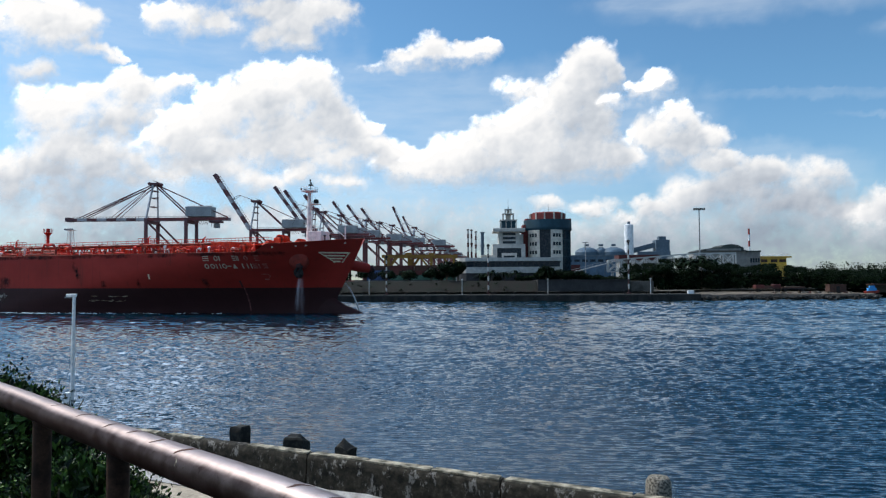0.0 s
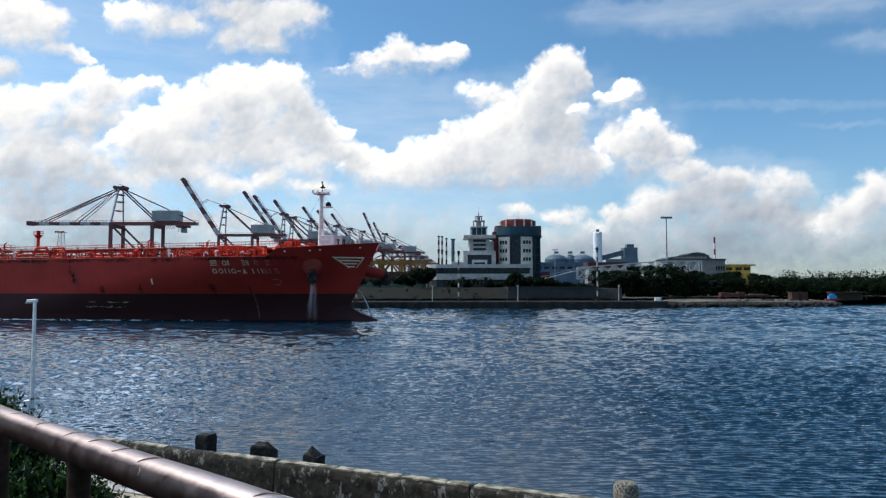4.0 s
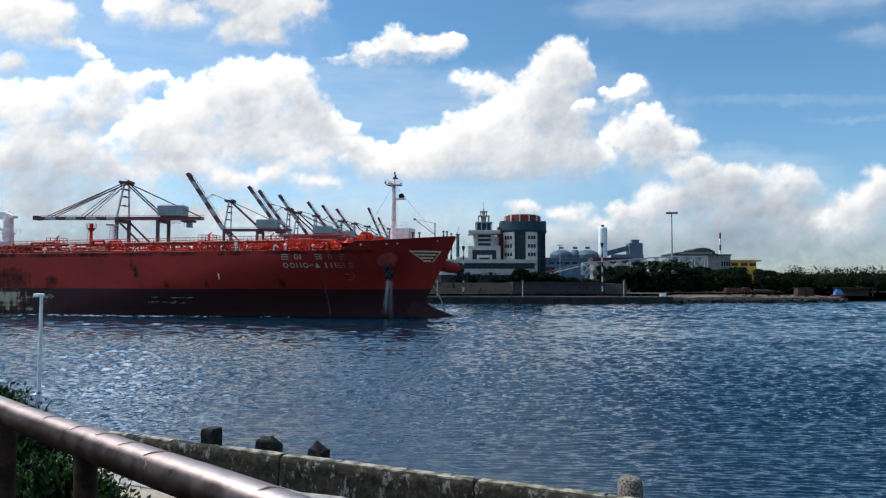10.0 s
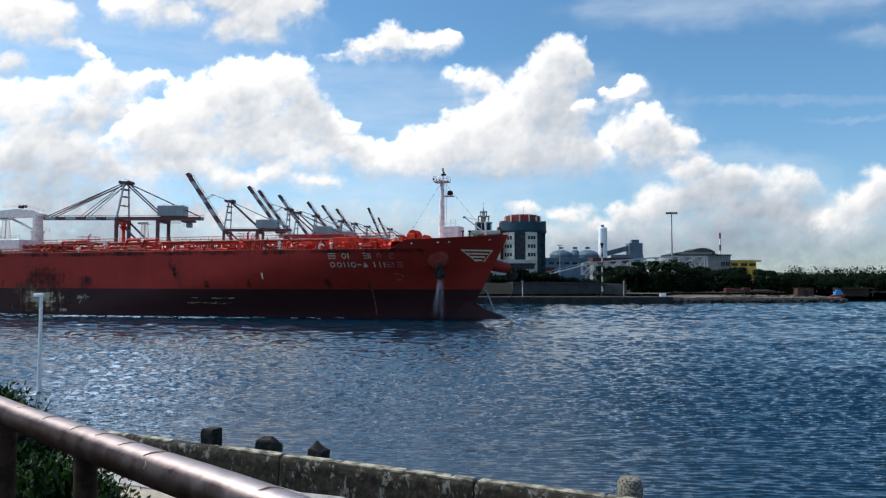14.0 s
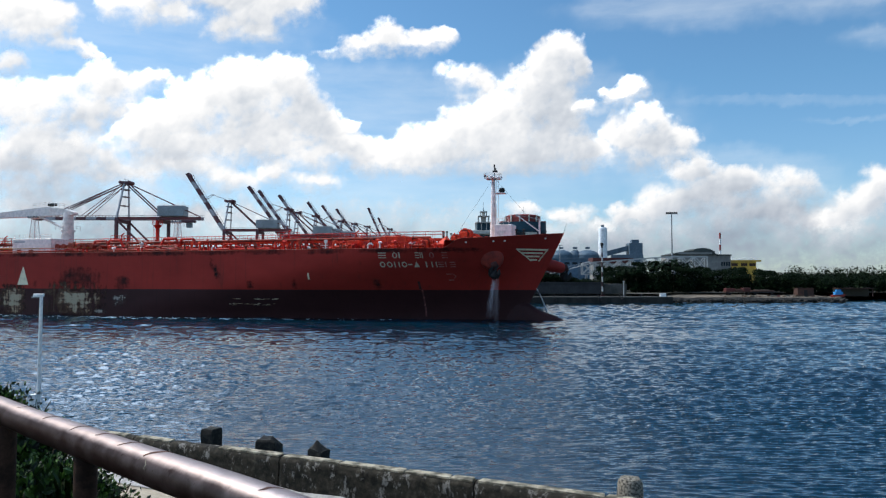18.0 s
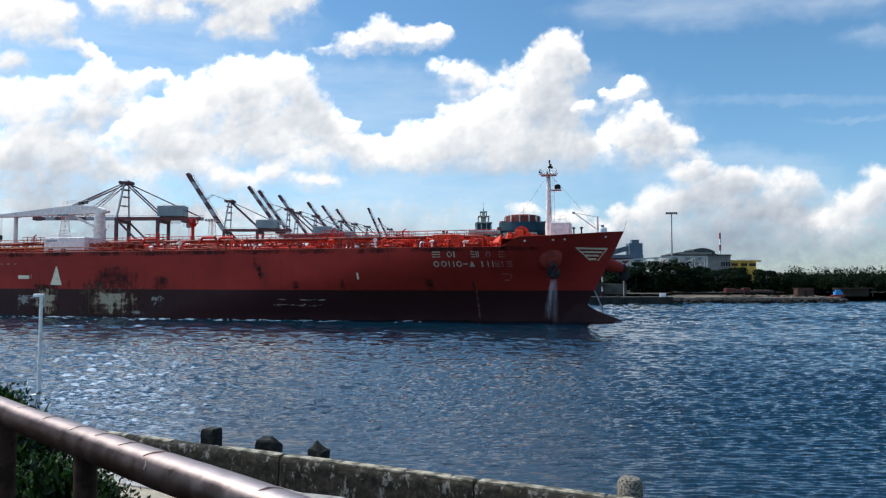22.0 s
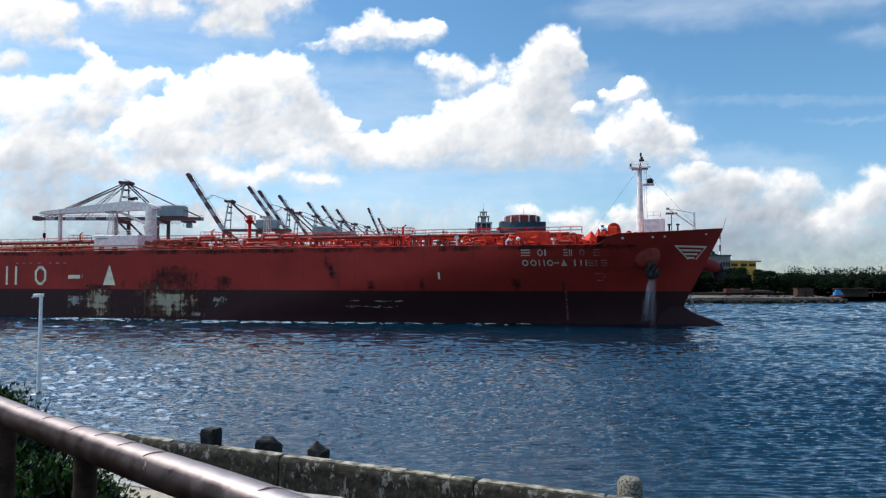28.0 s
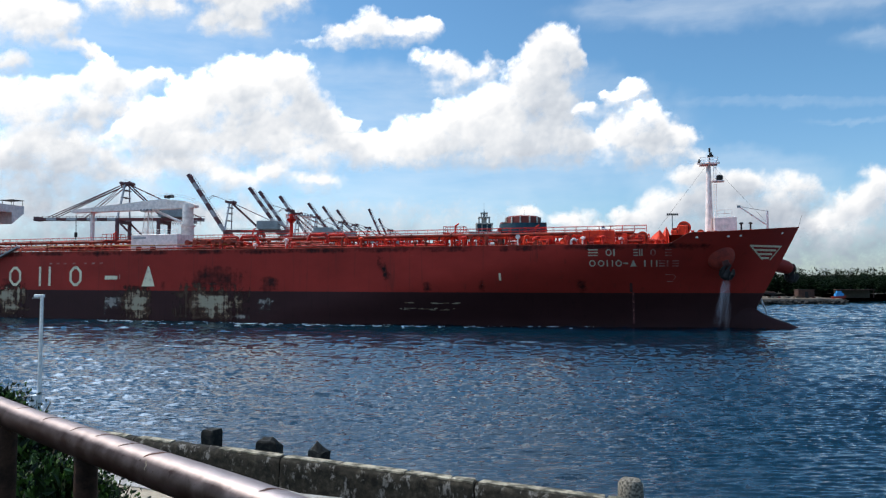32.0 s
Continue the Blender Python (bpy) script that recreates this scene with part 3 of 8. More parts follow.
def cloud_bank(name, label, far, step, blobs, soft=1.0, gain=1.0, dim=0.0, seed=0.0, wisp=1.0, shade=0.19, mat=None):
    """A bank of cumulus far off, shaped by overlapping puffs (across, up, width, height in chart units from
    straight ahead and the horizon) and broken up by noise; thick parts bulge towards the eye."""
    b = np.array(blobs, float)
    x0, x1 = (b[:, 0] - 1.5 * b[:, 2]).min(), (b[:, 0] + 1.5 * b[:, 2]).max()
    y0, y1 = (b[:, 1] - 1.5 * b[:, 3]).min(), (b[:, 1] + 1.5 * b[:, 3]).max()
    y0 = max(y0, 4.0)
    gx, gy = np.meshgrid(np.arange(x0, x1, step), np.arange(y0, y1, step))
    s = 1 / 46.0
    wx = gx + 26 * (fbm(gx * s + seed, gy * s + 3.1, 5) - 0.5) * wisp + 10 * (fbm(gx * s * 4 + 5, gy * s * 4 + seed, 4) - 0.5)
    wy = gy + 26 * (fbm(gx * s + 41.7, gy * s + seed, 5) - 0.5) * wisp + 10 * (fbm(gx * s * 4 + seed, gy * s * 4 + 8, 4) - 0.5)

    def body(px, py):
        field = np.zeros_like(px)
        for cx, cy, rx, ry in b:
            q = 1 - ((px - cx) / rx) ** 2 - ((py - cy) / ry) ** 2
            field = np.maximum(field, q) + 0.25 * np.clip(np.minimum(field, q), 0, 1)
        return field
    field = body(wx, wy)
    crown = np.clip(0.5 + 1.1 * (body(wx, wy - 20) - body(wx, wy + 20)), 0, 1)      # 1 along the tops, 0 along the bases
    puff = billow(gx * s * 0.62 + 60 + seed, gy * s * 0.62 + 12, 3)
    dens = gain * 0.80 * (field - 0.08) + 0.34 * (puff - 0.42) * soft + 0.80 * (fbm(gx * s * 1.7 + seed, gy * s * 1.7 + 21, 6) - 0.55) * soft
    dens = np.where(field > 0.001, dens, np.minimum(dens, field - 0.2))
    thick = np.clip(dens, 0, 1)
    # light comes from above and from the left: deep parts lose it, each puff is lit on its sunward side
    gone = np.zeros_like(dens)
    for k in range(1, 11):
        dx, dy = int(round(7.0 * k / step * 0.5)), int(round(8.5 * k / step))
        gone += np.pad(thick, ((0, dy), (dx, 0)))[dy:, :dens.shape[1]]
    h = 52 * np.sqrt(np.clip(body(gx + 0.3 * (wx - gx), gy + 0.3 * (wy - gy)), 0.02, 1)) + 13 * puff
    hy, hx = np.gradient(h, step)
    facing = (0.50 * hx - 0.72 * hy + 0.48) / np.sqrt(1 + hx * hx + hy * hy)
    lit = np.exp(-shade * gone) * 0.66 + 0.38 - dim + 0.13 * np.clip(facing - 0.40, -0.6, 0.5) * np.clip(thick * 2, 0, 1)
    dens = np.where(dens > 0, dens * (0.52 + 0.65 * crown), dens)
    az = np.arctan(gx / UNIT)
    el = np.arctan(gy / UNIT * np.cos(az))
    r = far - 12 * thick
    xs, ys, zs = r * np.sin(az) * np.cos(el), r * np.cos(az) * np.cos(el), r * np.sin(el)
    rows, cols = gx.shape
    i = np.arange(rows * cols).reshape(rows, cols)
    quads = np.stack([i[:-1, :-1], i[:-1, 1:], i[1:, 1:], i[1:, :-1]], -1).reshape(-1, 4)
    keep = (dens.ravel()[quads] > -0.16).any(1) & (field.ravel()[quads] > 0).any(1)
    quads = quads[keep]
    used, quads = np.unique(quads, return_inverse=True)
    quads = quads.reshape(-1, 4)
    me = bpy.data.meshes.new(name)
    me.vertices.add(len(used))
    me.vertices.foreach_set("co", np.stack([xs, ys, zs], -1).reshape(-1, 3)[used].astype(np.float32).ravel())
    for key, val in (("thickness", dens), ("scatter", lit)):
        me.attributes.new(key, "FLOAT", "POINT").data.foreach_set("value", val.ravel()[used].astype(np.float32))
    finish(me, quads, mat or CLOUD)
    ob = new(name, me)
    ob.location = EYE
    return tagged(ob, label, "cloud", kind="structure")


def chart(points):
    """Cloud puffs given as across, down, width, height of the sky chart, whose centre is (784, 497)."""
    return [((x - 784), (497 - y), rx, ry) for x, y, rx, ry in points]


BANKS = {}


def skies():
    mk = cloud_bank
    BANKS["west_high"] = mk("cloud_bank", "white broken cloud with ragged lower wisps in a blue sky", 4420, 3.0, chart([
        (-10, 25, 130, 72), (50, 40, 84, 52), (80, 20, 60, 42), (105, 78, 56, 20), (142, 90, 40, 12)]), seed=2, dim=-0.06, gain=1.6)
    BANKS["west_mid"] = mk("cloud_bank", "soft white cloud with grey hollows", 4380, 3.0, chart([
        (60, 185, 96, 58), (100, 160, 60, 40), (10, 190, 80, 62), (165, 140, 58, 40), (215, 150, 72, 42), (262, 138, 36, 22), (185, 195, 90, 50), (60, 240, 110, 40),
        (150, 215, 60, 44)]), seed=5, dim=-0.02, gain=1.3)
    BANKS["grey_hollow"] = mk("cloud_bank", "small shaded grey cloud", 4370, 3.0, chart([(8, 118, 44, 34), (-30, 120, 50, 40)]), seed=7, dim=0.42, gain=1.0, soft=0.7)
    BANKS["west_tower"] = mk("cloud_bank", "large billowing white cumulus cloud with a grey belly", 4330, 3.0, chart([
        (430, 170, 118, 84), (505, 142, 62, 58), (355, 185, 92, 74), (290, 222, 96, 62), (235, 250, 70, 46), (530, 190, 62, 62), (575, 225, 62, 46),
        (490, 245, 110, 62), (612, 222, 32, 20), (600, 262, 74, 40), (400, 262, 130, 58), (300, 280, 100, 46), (540, 288, 90, 36), (640, 276, 60, 28)]), seed=9, dim=-0.06, gain=1.6, shade=0.21)
    BANKS["west_low"] = mk("cloud_bank", "low bank of grey-white cloud above the harbour", 4460, 3.5, chart([
        (60, 262, 140, 54), (20, 290, 120, 60), (130, 285, 130, 60), (50, 325, 150, 50), (200, 325, 150, 50), (310, 300, 100, 40), (400, 330, 100, 40), (482, 312, 46, 32), (560, 325, 70, 24),
        (80, 380, 220, 46), (330, 385, 220, 40), (-80, 330, 120, 90)]), seed=14, dim=0.12, shade=0.22, gain=1.2)
    BANKS["top"] = mk("cloud_bank", "bright white clouds high in the sky", 4300, 3.0, chart([
        (262, 18, 96, 46), (320, 34, 66, 26), (225, 6, 70, 34), (455, 30, 96, 62), (520, 12, 84, 46), (405, 62, 52, 28), (470, 72, 54, 24), (390, 0, 60, 26),
        (400, -60, 240, 60)]), seed=20, dim=-0.04, gain=1.5)
    BANKS["small"] = mk("cloud_bank", "small ragged white cloud", 4250, 2.5, chart([
        (752, 82, 84, 32), (690, 88, 96, 30), (704, 66, 38, 28), (630, 102, 66, 15), (795, 76, 44, 25)]), seed=27, gain=1.2, soft=1.0)
    BANKS["middle"] = mk("cloud_bank", "tall white cumulus tower on a long cloud bank", 4350, 3.0, chart([
        (690, 288, 96, 42), (770, 270, 92, 56), (840, 250, 84, 66), (900, 228, 80, 68), (955, 185, 64, 74), (1004, 96, 54, 52), (988, 130, 62, 56), (1036, 138, 26, 40),
        (1000, 190, 54, 54), (1000, 245, 72, 58), (930, 275, 110, 58), (850, 300, 140, 36), (730, 305, 90, 26), (630, 280, 50, 26), (1030, 285, 80, 36), (960, 308, 110, 26)]), seed=31, gain=1.6, dim=-0.02, shade=0.24)
    BANKS["wisps"] = mk("cloud_bank", "thin torn shreds of white cloud", 4400, 3.0, chart([
        (893, 172, 90, 40), (850, 150, 60, 30), (930, 165, 60, 44), (880, 200, 60, 30)]), seed=71, gain=0.8, soft=1.3)
    BANKS["middle_side"] = mk("cloud_bank", "ragged white cloud puffs", 4290, 3.0, chart([
        (1126, 148, 36, 32), (1100, 170, 46, 26), (1056, 190, 48, 20)]), seed=36, soft=1.1, gain=1.2)
    BANKS["east_mid"] = mk("cloud_bank", "white cumulus cloud with a thin grey tail", 4400, 3.0, chart([
        (1140, 240, 84, 56), (1152, 205, 38, 34), (1095, 250, 60, 36), (1210, 248, 48, 28), (1140, 275, 110, 40), (1200, 285, 90, 30)]),
        seed=40, gain=1.35)
    BANKS["east_low"] = mk("cloud_bank", "wide bank of white and grey cumulus above the trees", 4480, 3.5, chart([
        (1260, 345, 130, 56), (1310, 318, 70, 44), (1390, 335, 84, 56), (1170, 365, 74, 46), (1120, 378, 60, 30), (1330, 385, 170, 46), (1010, 376, 60, 24),
        (930, 368, 44, 18), (1100, 400, 140, 26), (1420, 395, 90, 46), (1225, 300, 60, 24)]), seed=46, dim=0.22, shade=0.24, gain=1.25)
    BANKS["east_edge"] = mk("cloud_bank", "bright white cloud rising at the end of the bank", 4440, 3.5, chart([
        (1580, 335, 70, 62), (1530, 372, 80, 56), (1490, 400, 70, 44), (1640, 360, 120, 90)]), seed=52, dim=0.20, shade=0.20, gain=1.3)
    BANKS["haze"] = mk("cloud_bank", "thin white haze low over the horizon", 4500, 6.0, chart([
        (620, 450, 520, 120), (100, 440, 420, 150)]), seed=60, gain=1.0, soft=0.3, dim=0.50)
    BANKS["haze_east"] = mk("cloud_bank", "thin blue-grey haze low over the trees", 4505, 6.0, chart([
        (1400, 445, 460, 110), (1050, 455, 300, 80)]), seed=61, gain=1.0, soft=0.3, dim=0.66)
    BANKS["veil"] = mk("cloud_bank", "thin milky veil between the clouds", 4510, 6.0, chart([
        (200, 120, 460, 260), (240, 240, 420, 160), (620, 230, 420, 160), (980, 230, 320, 150), (740, 340, 420, 120), (1300, 330, 260, 90)]), seed=63, gain=1.5, soft=0.5, mat=CIRRUS)
    BANKS["cirrus"] = mk("cloud_bank", "thin streaked high cloud", 4520, 5.0, chart([
        (1190, 14, 250, 46), (1200, 20, 160, 30), (1420, -6, 260, 44), (1660, 60, 200, 40)]), seed=66, gain=1.5, soft=0.5, mat=CIRRUS)
    BANKS["streak"] = mk("cloud_bank", "faint long streak of high cloud", 4530, 5.0, chart([(1400, 174, 340, 15), (1520, 210, 130, 10)]), seed=68, gain=0.7, soft=0.4, mat=CIRRUS)


skies()


# ---------------------------------------------------------------- sea
def sea_surface():
    """One sheet to the horizon; between the quays it carries wind waves, finer near the shore."""
    rng = np.random.RandomState(11)
    near = 16 * np.exp(np.cumsum(np.linspace(0.0025, 0.0042, 900)))
    rows_y = np.concatenate([[-4800, -600, -60, 0, 10], near, [420, 620, 1000, 2000, 4900]])
    u = np.linspace(-0.72, 0.72, 840)
    u = np.concatenate([[-60, -12, -4, -1.8, -0.9], u, [0.9, 1.8, 4, 12, 60]])
    yy, uu = np.meshgrid(rows_y, u, indexing="ij")
    xx = uu * (np.clip(np.abs(yy), 16, 400) + 9)
    cell = np.maximum(np.interp(yy, near, np.linspace(0.0025, 0.0042, 900)) * np.clip(yy, 16, 400), 0.0018 * (np.clip(yy, 16, 400) + 9))
    zz = np.zeros_like(xx)
    steep = 1.4 - 1.1 * np.clip((yy - 45) / 90, 0, 1)        # longer waves grow across the fairway
    for k in range(96):
        wave = 0.25 * (4.0 / 0.25) ** rng.rand()
        a = radians(rng.normal(264, 12))
        kx, ky = 2 * math.pi / wave * math.cos(a), 2 * math.pi / wave * math.sin(a)
        open_water = np.clip((yy - 22 * wave) / (50 * wave), 0.10, 1)      # longer waves only off the shore
        amp = 0.0150 * wave * min(1.0, 0.75 / wave) ** steep * (0.5 + rng.rand()) * open_water
        fade = np.clip((wave / cell - 1.25) / 0.9, 0, 1)
        ph = kx * xx + ky * yy + rng.rand() * 6.283
        zz += amp * fade * (np.sin(ph) + 0.25 * np.sin(2 * ph + 1.2))
    gust = 0.55 + 0.9 * fbm(xx / 23.0 + 50, yy / 14.0 + 50, 3)
    inside = np.clip((330 - np.abs(yy)) / 80, 0, 1) * np.clip((0.74 - np.abs(uu)) / 0.03, 0, 1) * (yy > 12)
    ob = new("water", sheet("water", xx, yy, zz * gust * inside, SEA))
    return tagged(ob, "dark blue rippled harbour water", "water", kind="structure")


WATER = sea_surface()


# ---------------------------------------------------------------- land across the water
LAND_Z = 2.6


def far_land():
    g = Form()
    g.add([(-150, 239.5, LAND_Z), (74, 239.5, LAND_Z), (86, 262, LAND_Z), (420, 330, LAND_Z), (4800, 900, LAND_Z),
           (4800, 4800, LAND_Z), (-260, 4800, LAND_Z), (-238, 420, LAND_Z), (-160, 400, LAND_Z)], [(0, 1, 2, 3, 4, 5, 6, 7, 8)])
    structure("ground", g, LAND, "flat built-up harbour land of worn earth and paving", "ground")
    q = Form()   # quay wall and its apron
    q.box(-150, 73, 233.6, 239.6, -3, 1.75)
    q.box(73, 77, 233.2, 262, -3, 1.75)
    structure("quay", q, CONCRETE, "low concrete quay apron along the channel", "quay")
    w = Form()
    w.box(-150, 77, 233.0, 233.6, -3, 1.45)
    structure("quay_wall", w, QUAY_DARK, "dark wet concrete quay wall stained by the tide", "quay wall")
    s = Form()   # sandy spit east of the quay
    n = 26
    top, toe = [], []
    rng = random.Random(4)
    for i in range(n):
        t = i / (n - 1)
        x = 76 + 64 * t
        toe.append((x, 236 + 5 * t + rng.uniform(-0.8, 0.8), -1.0))
        top.append((x, 239.5 + 5 * t + rng.uniform(-0.6, 0.6), 1.35 + rng.uniform(-0.15, 0.15)))
    edge = Form()
    edge.add(toe + top, [(i, i + 1, n + i + 1, n + i) for i in range(n - 1)])
    edge.add([toe[-1], (146, 256, -0.6), (143, 262, 1.3), top[-1]], [(0, 1, 2, 3)])
    edge.add([(146, 256, -0.6), (165, 300, -0.6), (150, 300, 2.7), (143, 262, 1.3)], [(0, 1, 2, 3)])
    structure("spit_edge", edge, QUAY_DARK, "dark rough slope at the edge of the spit", "slope")
    s.add(top + [(143, 262, 1.3), (150, 300, 2.7), (86, 300, 2.7)], [tuple(range(n + 3))])
    structure("sand_spit", s, SAND, "pale sandy spit with a rough stone edge", "spit")
    b = Form()
    b.add([(150, 318, -0.5), (1400, 430, -0.5), (1400, 470, 2.7), (150, 345, 2.7)], [(0, 1, 2, 3)])
    b.add([(150, 345, 2.7), (1400, 470, 2.7), (1400, 520, 2.72), (150, 380, 2.72)], [(0, 1, 2, 3)])
    structure("beach", b, SAND, "strip of pale beach below the trees", "beach")
    r = Form()
    for i in range(260):
        x = rng.uniform(77, 140)
        t = (x - 76) / 64
        y = 237.5 + 5 * t + rng.uniform(-1.5, 1.5)
        k = rng.uniform(0.25, 0.75)
        m = pose(x, y, rng.uniform(-0.1, 0.7), rng.uniform(-30, 30), rng.uniform(-30, 30), rng.uniform(0, 180))
        r.box(-k, k, -0.7 * k, 0.7 * k, -0.5 * k, 0.5 * k, 0.15 * k, m)
    tagged(part("edge_stones", r, QUAY_DARK), "dark loose stones along the edge of the spit", "stones", kind="stuff")
    e = Form()   # grassy bank and dark retaining wall behind the apron
    e.add([(-150, 239.8, 1.75), (24, 239.8, 1.75), (24, 246, 6.3), (-150, 246, 6.3)], [(0, 1, 2, 3)])
    e.add([(-150, 246, 6.3), (24, 246, 6.3), (24, 262, 6.3), (-150, 262, 6.3)], [(0, 1, 2, 3)])
    e.add([(24, 239.8, 1.75), (24, 262, 1.75), (24, 262, 6.3), (24, 246, 6.3)], [(0, 1, 2, 3)])
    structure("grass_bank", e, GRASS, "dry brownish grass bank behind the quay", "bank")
    d = Form()
    d.box(24.2, 55.5, 241.5, 262, 1.75, 6.55)
    d.box(24.2, 55.7, 241.2, 241.5, 6.3, 6.62)
    structure("retaining_wall", d, WALL_GREY, "long dark grey retaining wall behind the quay", "wall")
    d = Form()
    d.box(55.7, 64, 242.5, 262, 1.75, 6.0)
    for k in range(4):
        d.box(56.3 + 2 * k, 57.2 + 2 * k, 242.3, 242.5, 2.2, 5.4)
    structure("block_wall", d, CONCRETE, "stained pale concrete wall with upright ribs", "wall")


far_land()
# ---------------------------------------------------------------- the tanker (x to the bow, y to port, z up from the water)
HALF_BEAM, DECK, BOOT_TOP, LENGTH = 13.0, 13.0, 5.3, 212.0


def stem(z):
    """How far the stem lies behind the bow's tip at height z."""
    return -6.6 * (16.0 - max(z, 3.2)) / 12.8 if z > 3.2 else -6.6 - 0.12 * (3.2 - z)


def half_breadth(u, z):
    w = min(max(z, 0.0), 16.0) / 16.0
    x = min(max((stem(z) - u) / (84 - 50 * w), 0.0), 1.0)      # fine at the water, full and flared at the deck
    stern = min(max((u + LENGTH) / 26, 0.0), 1.0)
    return HALF_BEAM * (1 - (1 - x) ** (1.45 + 2.9 * w ** 1.5)) * (0.55 + 0.45 * math.sin(stern * math.pi / 2))


def sheer(u):
    """Height of the top edge of the side: flat, then a step up to the bulwark round the bow."""
    if u < -21.0:
        return DECK
    if u < -17.2:
        t = (u + 21.0) / 3.8
        return DECK + 1.75 * t * t * (3 - 2 * t)
    return 14.75 + 1.3 * ((u + 17.2) / 17.2) ** 1.6


def on_hull(u, z, off=0.0, side=-1):
    return (u, side * (half_breadth(u, z) + off), z)


def shell(top, bottom, levels, stations=70):
    """Both sides of the hull between two heights."""
    f = Form()
    for side in (-1, 1):
        vs = []
        for i in range(stations + 1):
            s = (i / stations) ** 1.9
            for k in range(levels + 1):
                u = stem(10.0) * (1 - s) - LENGTH * s
                zt = top(u) if callable(top) else top
                z = bottom + (zt - bottom) * k / levels
                z0 = stem(z)
                u = z0 * (1 - s) - LENGTH * s
                zt = top(u) if callable(top) else top
                z = bottom + (zt - bottom) * k / levels
                vs.append((u, side * half_breadth(u, z), z))
        n = levels + 1
        fs = []
        for i in range(stations):
            for k in range(levels):
                q = (i * n + k, (i + 1) * n + k, (i + 1) * n + k + 1, i * n + k + 1)
                fs.append(q if side > 0 else q[::-1])
        f.add(vs, fs)
    return f


def patch(f, u0, u1, z0, z1, off=0.05, nu=1, nz=1, side=-1, slant=0.0):
    """A flush piece that follows the ship's side."""
    vs = [on_hull(u0 + (u1 - u0) * i / nu + slant * (z0 + (z1 - z0) * k / nz), z0 + (z1 - z0) * k / nz, off, side)
          for i in range(nu + 1) for k in range(nz + 1)]
    n = nz + 1
    fs = [(i * n + k, (i + 1) * n + k, (i + 1) * n + k + 1, i * n + k + 1) for i in range(nu) for k in range(nz)]
    return f.add(vs, fs)


def stroke(f, pts, t):
    """A painted line of even thickness t through (u, z) points on the ship's side."""
    for (ua, za), (ub, zb) in zip(pts, pts[1:]):
        d = math.hypot(ub - ua, zb - za)
        nu, nz = -(zb - za) / d * t / 2, (ub - ua) / d * t / 2
        f.add([on_hull(ua + nu, za + nz, 0.05), on_hull(ub + nu, zb + nz, 0.05), on_hull(ub - nu, zb - nz, 0.05), on_hull(ua - nu, za - nz, 0.05)], [(0, 1, 2, 3)])
    return f


def glyph(u0, u1, z0, z1, t, kind="ring"):
    """Plain painted shapes in place of a letter: a ring, two uprights, a solid triangle, a block or a stack of bars."""
    if kind == "ring":
        f = Form()
        for k in (0.0, t):
            a, b, c, d = u0 + k, u1 - k, z0 + k, z1 - k
            cut = min(0.34 * (b - a), 0.3 * (d - c))
            f.v += [on_hull(u, z, 0.05) for u, z in ((b, d - cut), (b - cut, d), (a + cut, d), (a, d - cut), (a, c + cut), (a + cut, c), (b - cut, c), (b, c + cut))]
        f.f = [(i, (i + 1) % 8, 8 + (i + 1) % 8, 8 + i) for i in range(8)]
        return [f]
    if kind == "posts":
        return [patch(Form(), u0, u0 + t, z0, z1, nz=2), patch(Form(), u1 - t, u1, z0, z1, nz=2)]
    if kind == "triangle":
        mid = (u0 + u1) / 2
        return [Form().add([on_hull(u0, z0, 0.05), on_hull(u1, z0, 0.05), on_hull(mid + 0.2 * t, z1, 0.05), on_hull(mid - 0.2 * t, z1, 0.05)], [(0, 1, 2, 3)])]
    if kind == "block":
        return [patch(Form(), u0, u1, z0, z1, nz=2)]
    step = (z1 - z0 - t) / 2
    return [patch(Form(), u0, u1, z0 + k * step, z0 + k * step + t) for k in range(3)]


def worn_sheet(parent, name, label, u0, u1, z0, z1, mat, lean=0.0):
    """A stain that follows the ship's side and frays out towards its rim."""
    nu, nz = max(4, int((u1 - u0) / 0.35)), max(4, int((z1 - z0) / 0.35))
    f = Form()
    lift = {"worn_rust": 0.018, "worn_rub": 0.018, "worn_soot": 0.016, "worn_grey": 0.021, "worn_cream": 0.026}[mat.name]
    slope = lambda z: lean * (z - (z0 + z1) / 2)
    vs = [on_hull(u0 + (u1 - u0) * i / nu + slope(z0 + (z1 - z0) * k / nz), z0 + (z1 - z0) * k / nz, lift) for i in range(nu + 1) for k in range(nz + 1)]
    n = nz + 1
    ob = part(name, f.add(vs, [(i * n + k, (i + 1) * n + k, (i + 1) * n + k + 1, i * n + k + 1) for i in range(nu) for k in range(nz)]), mat, parent, label)
    fade = [1 - math.hypot(abs(2 * i / nu - 1) ** 1.6, abs(2 * k / nz - 1) ** 1.6) for i in range(nu + 1) for k in range(nz + 1)]
    ob.data.attributes.new("cover", "FLOAT", "POINT").data.foreach_set("value", fade)
    return ob


def revolve(f, at, axis, prof, n=24):
    """A body of revolution: prof gives (distance along the axis, radius)."""
    d = Vector(axis).normalized()
    s = d.orthogonal().normalized()
    t = d.cross(s)
    vs = [Vector(at) + d * o + r * (math.cos(6.28319 * j / n) * s + math.sin(6.28319 * j / n) * t) for o, r in prof for j in range(n)]
    k = len(prof)
    return f.add(vs, [(i * n + j, i * n + (j + 1) % n, (i + 1) * n + (j + 1) % n, (i + 1) * n + j) for i in range(k - 1) for j in range(n)] + [tuple((k - 1) * n + j for j in range(n))])


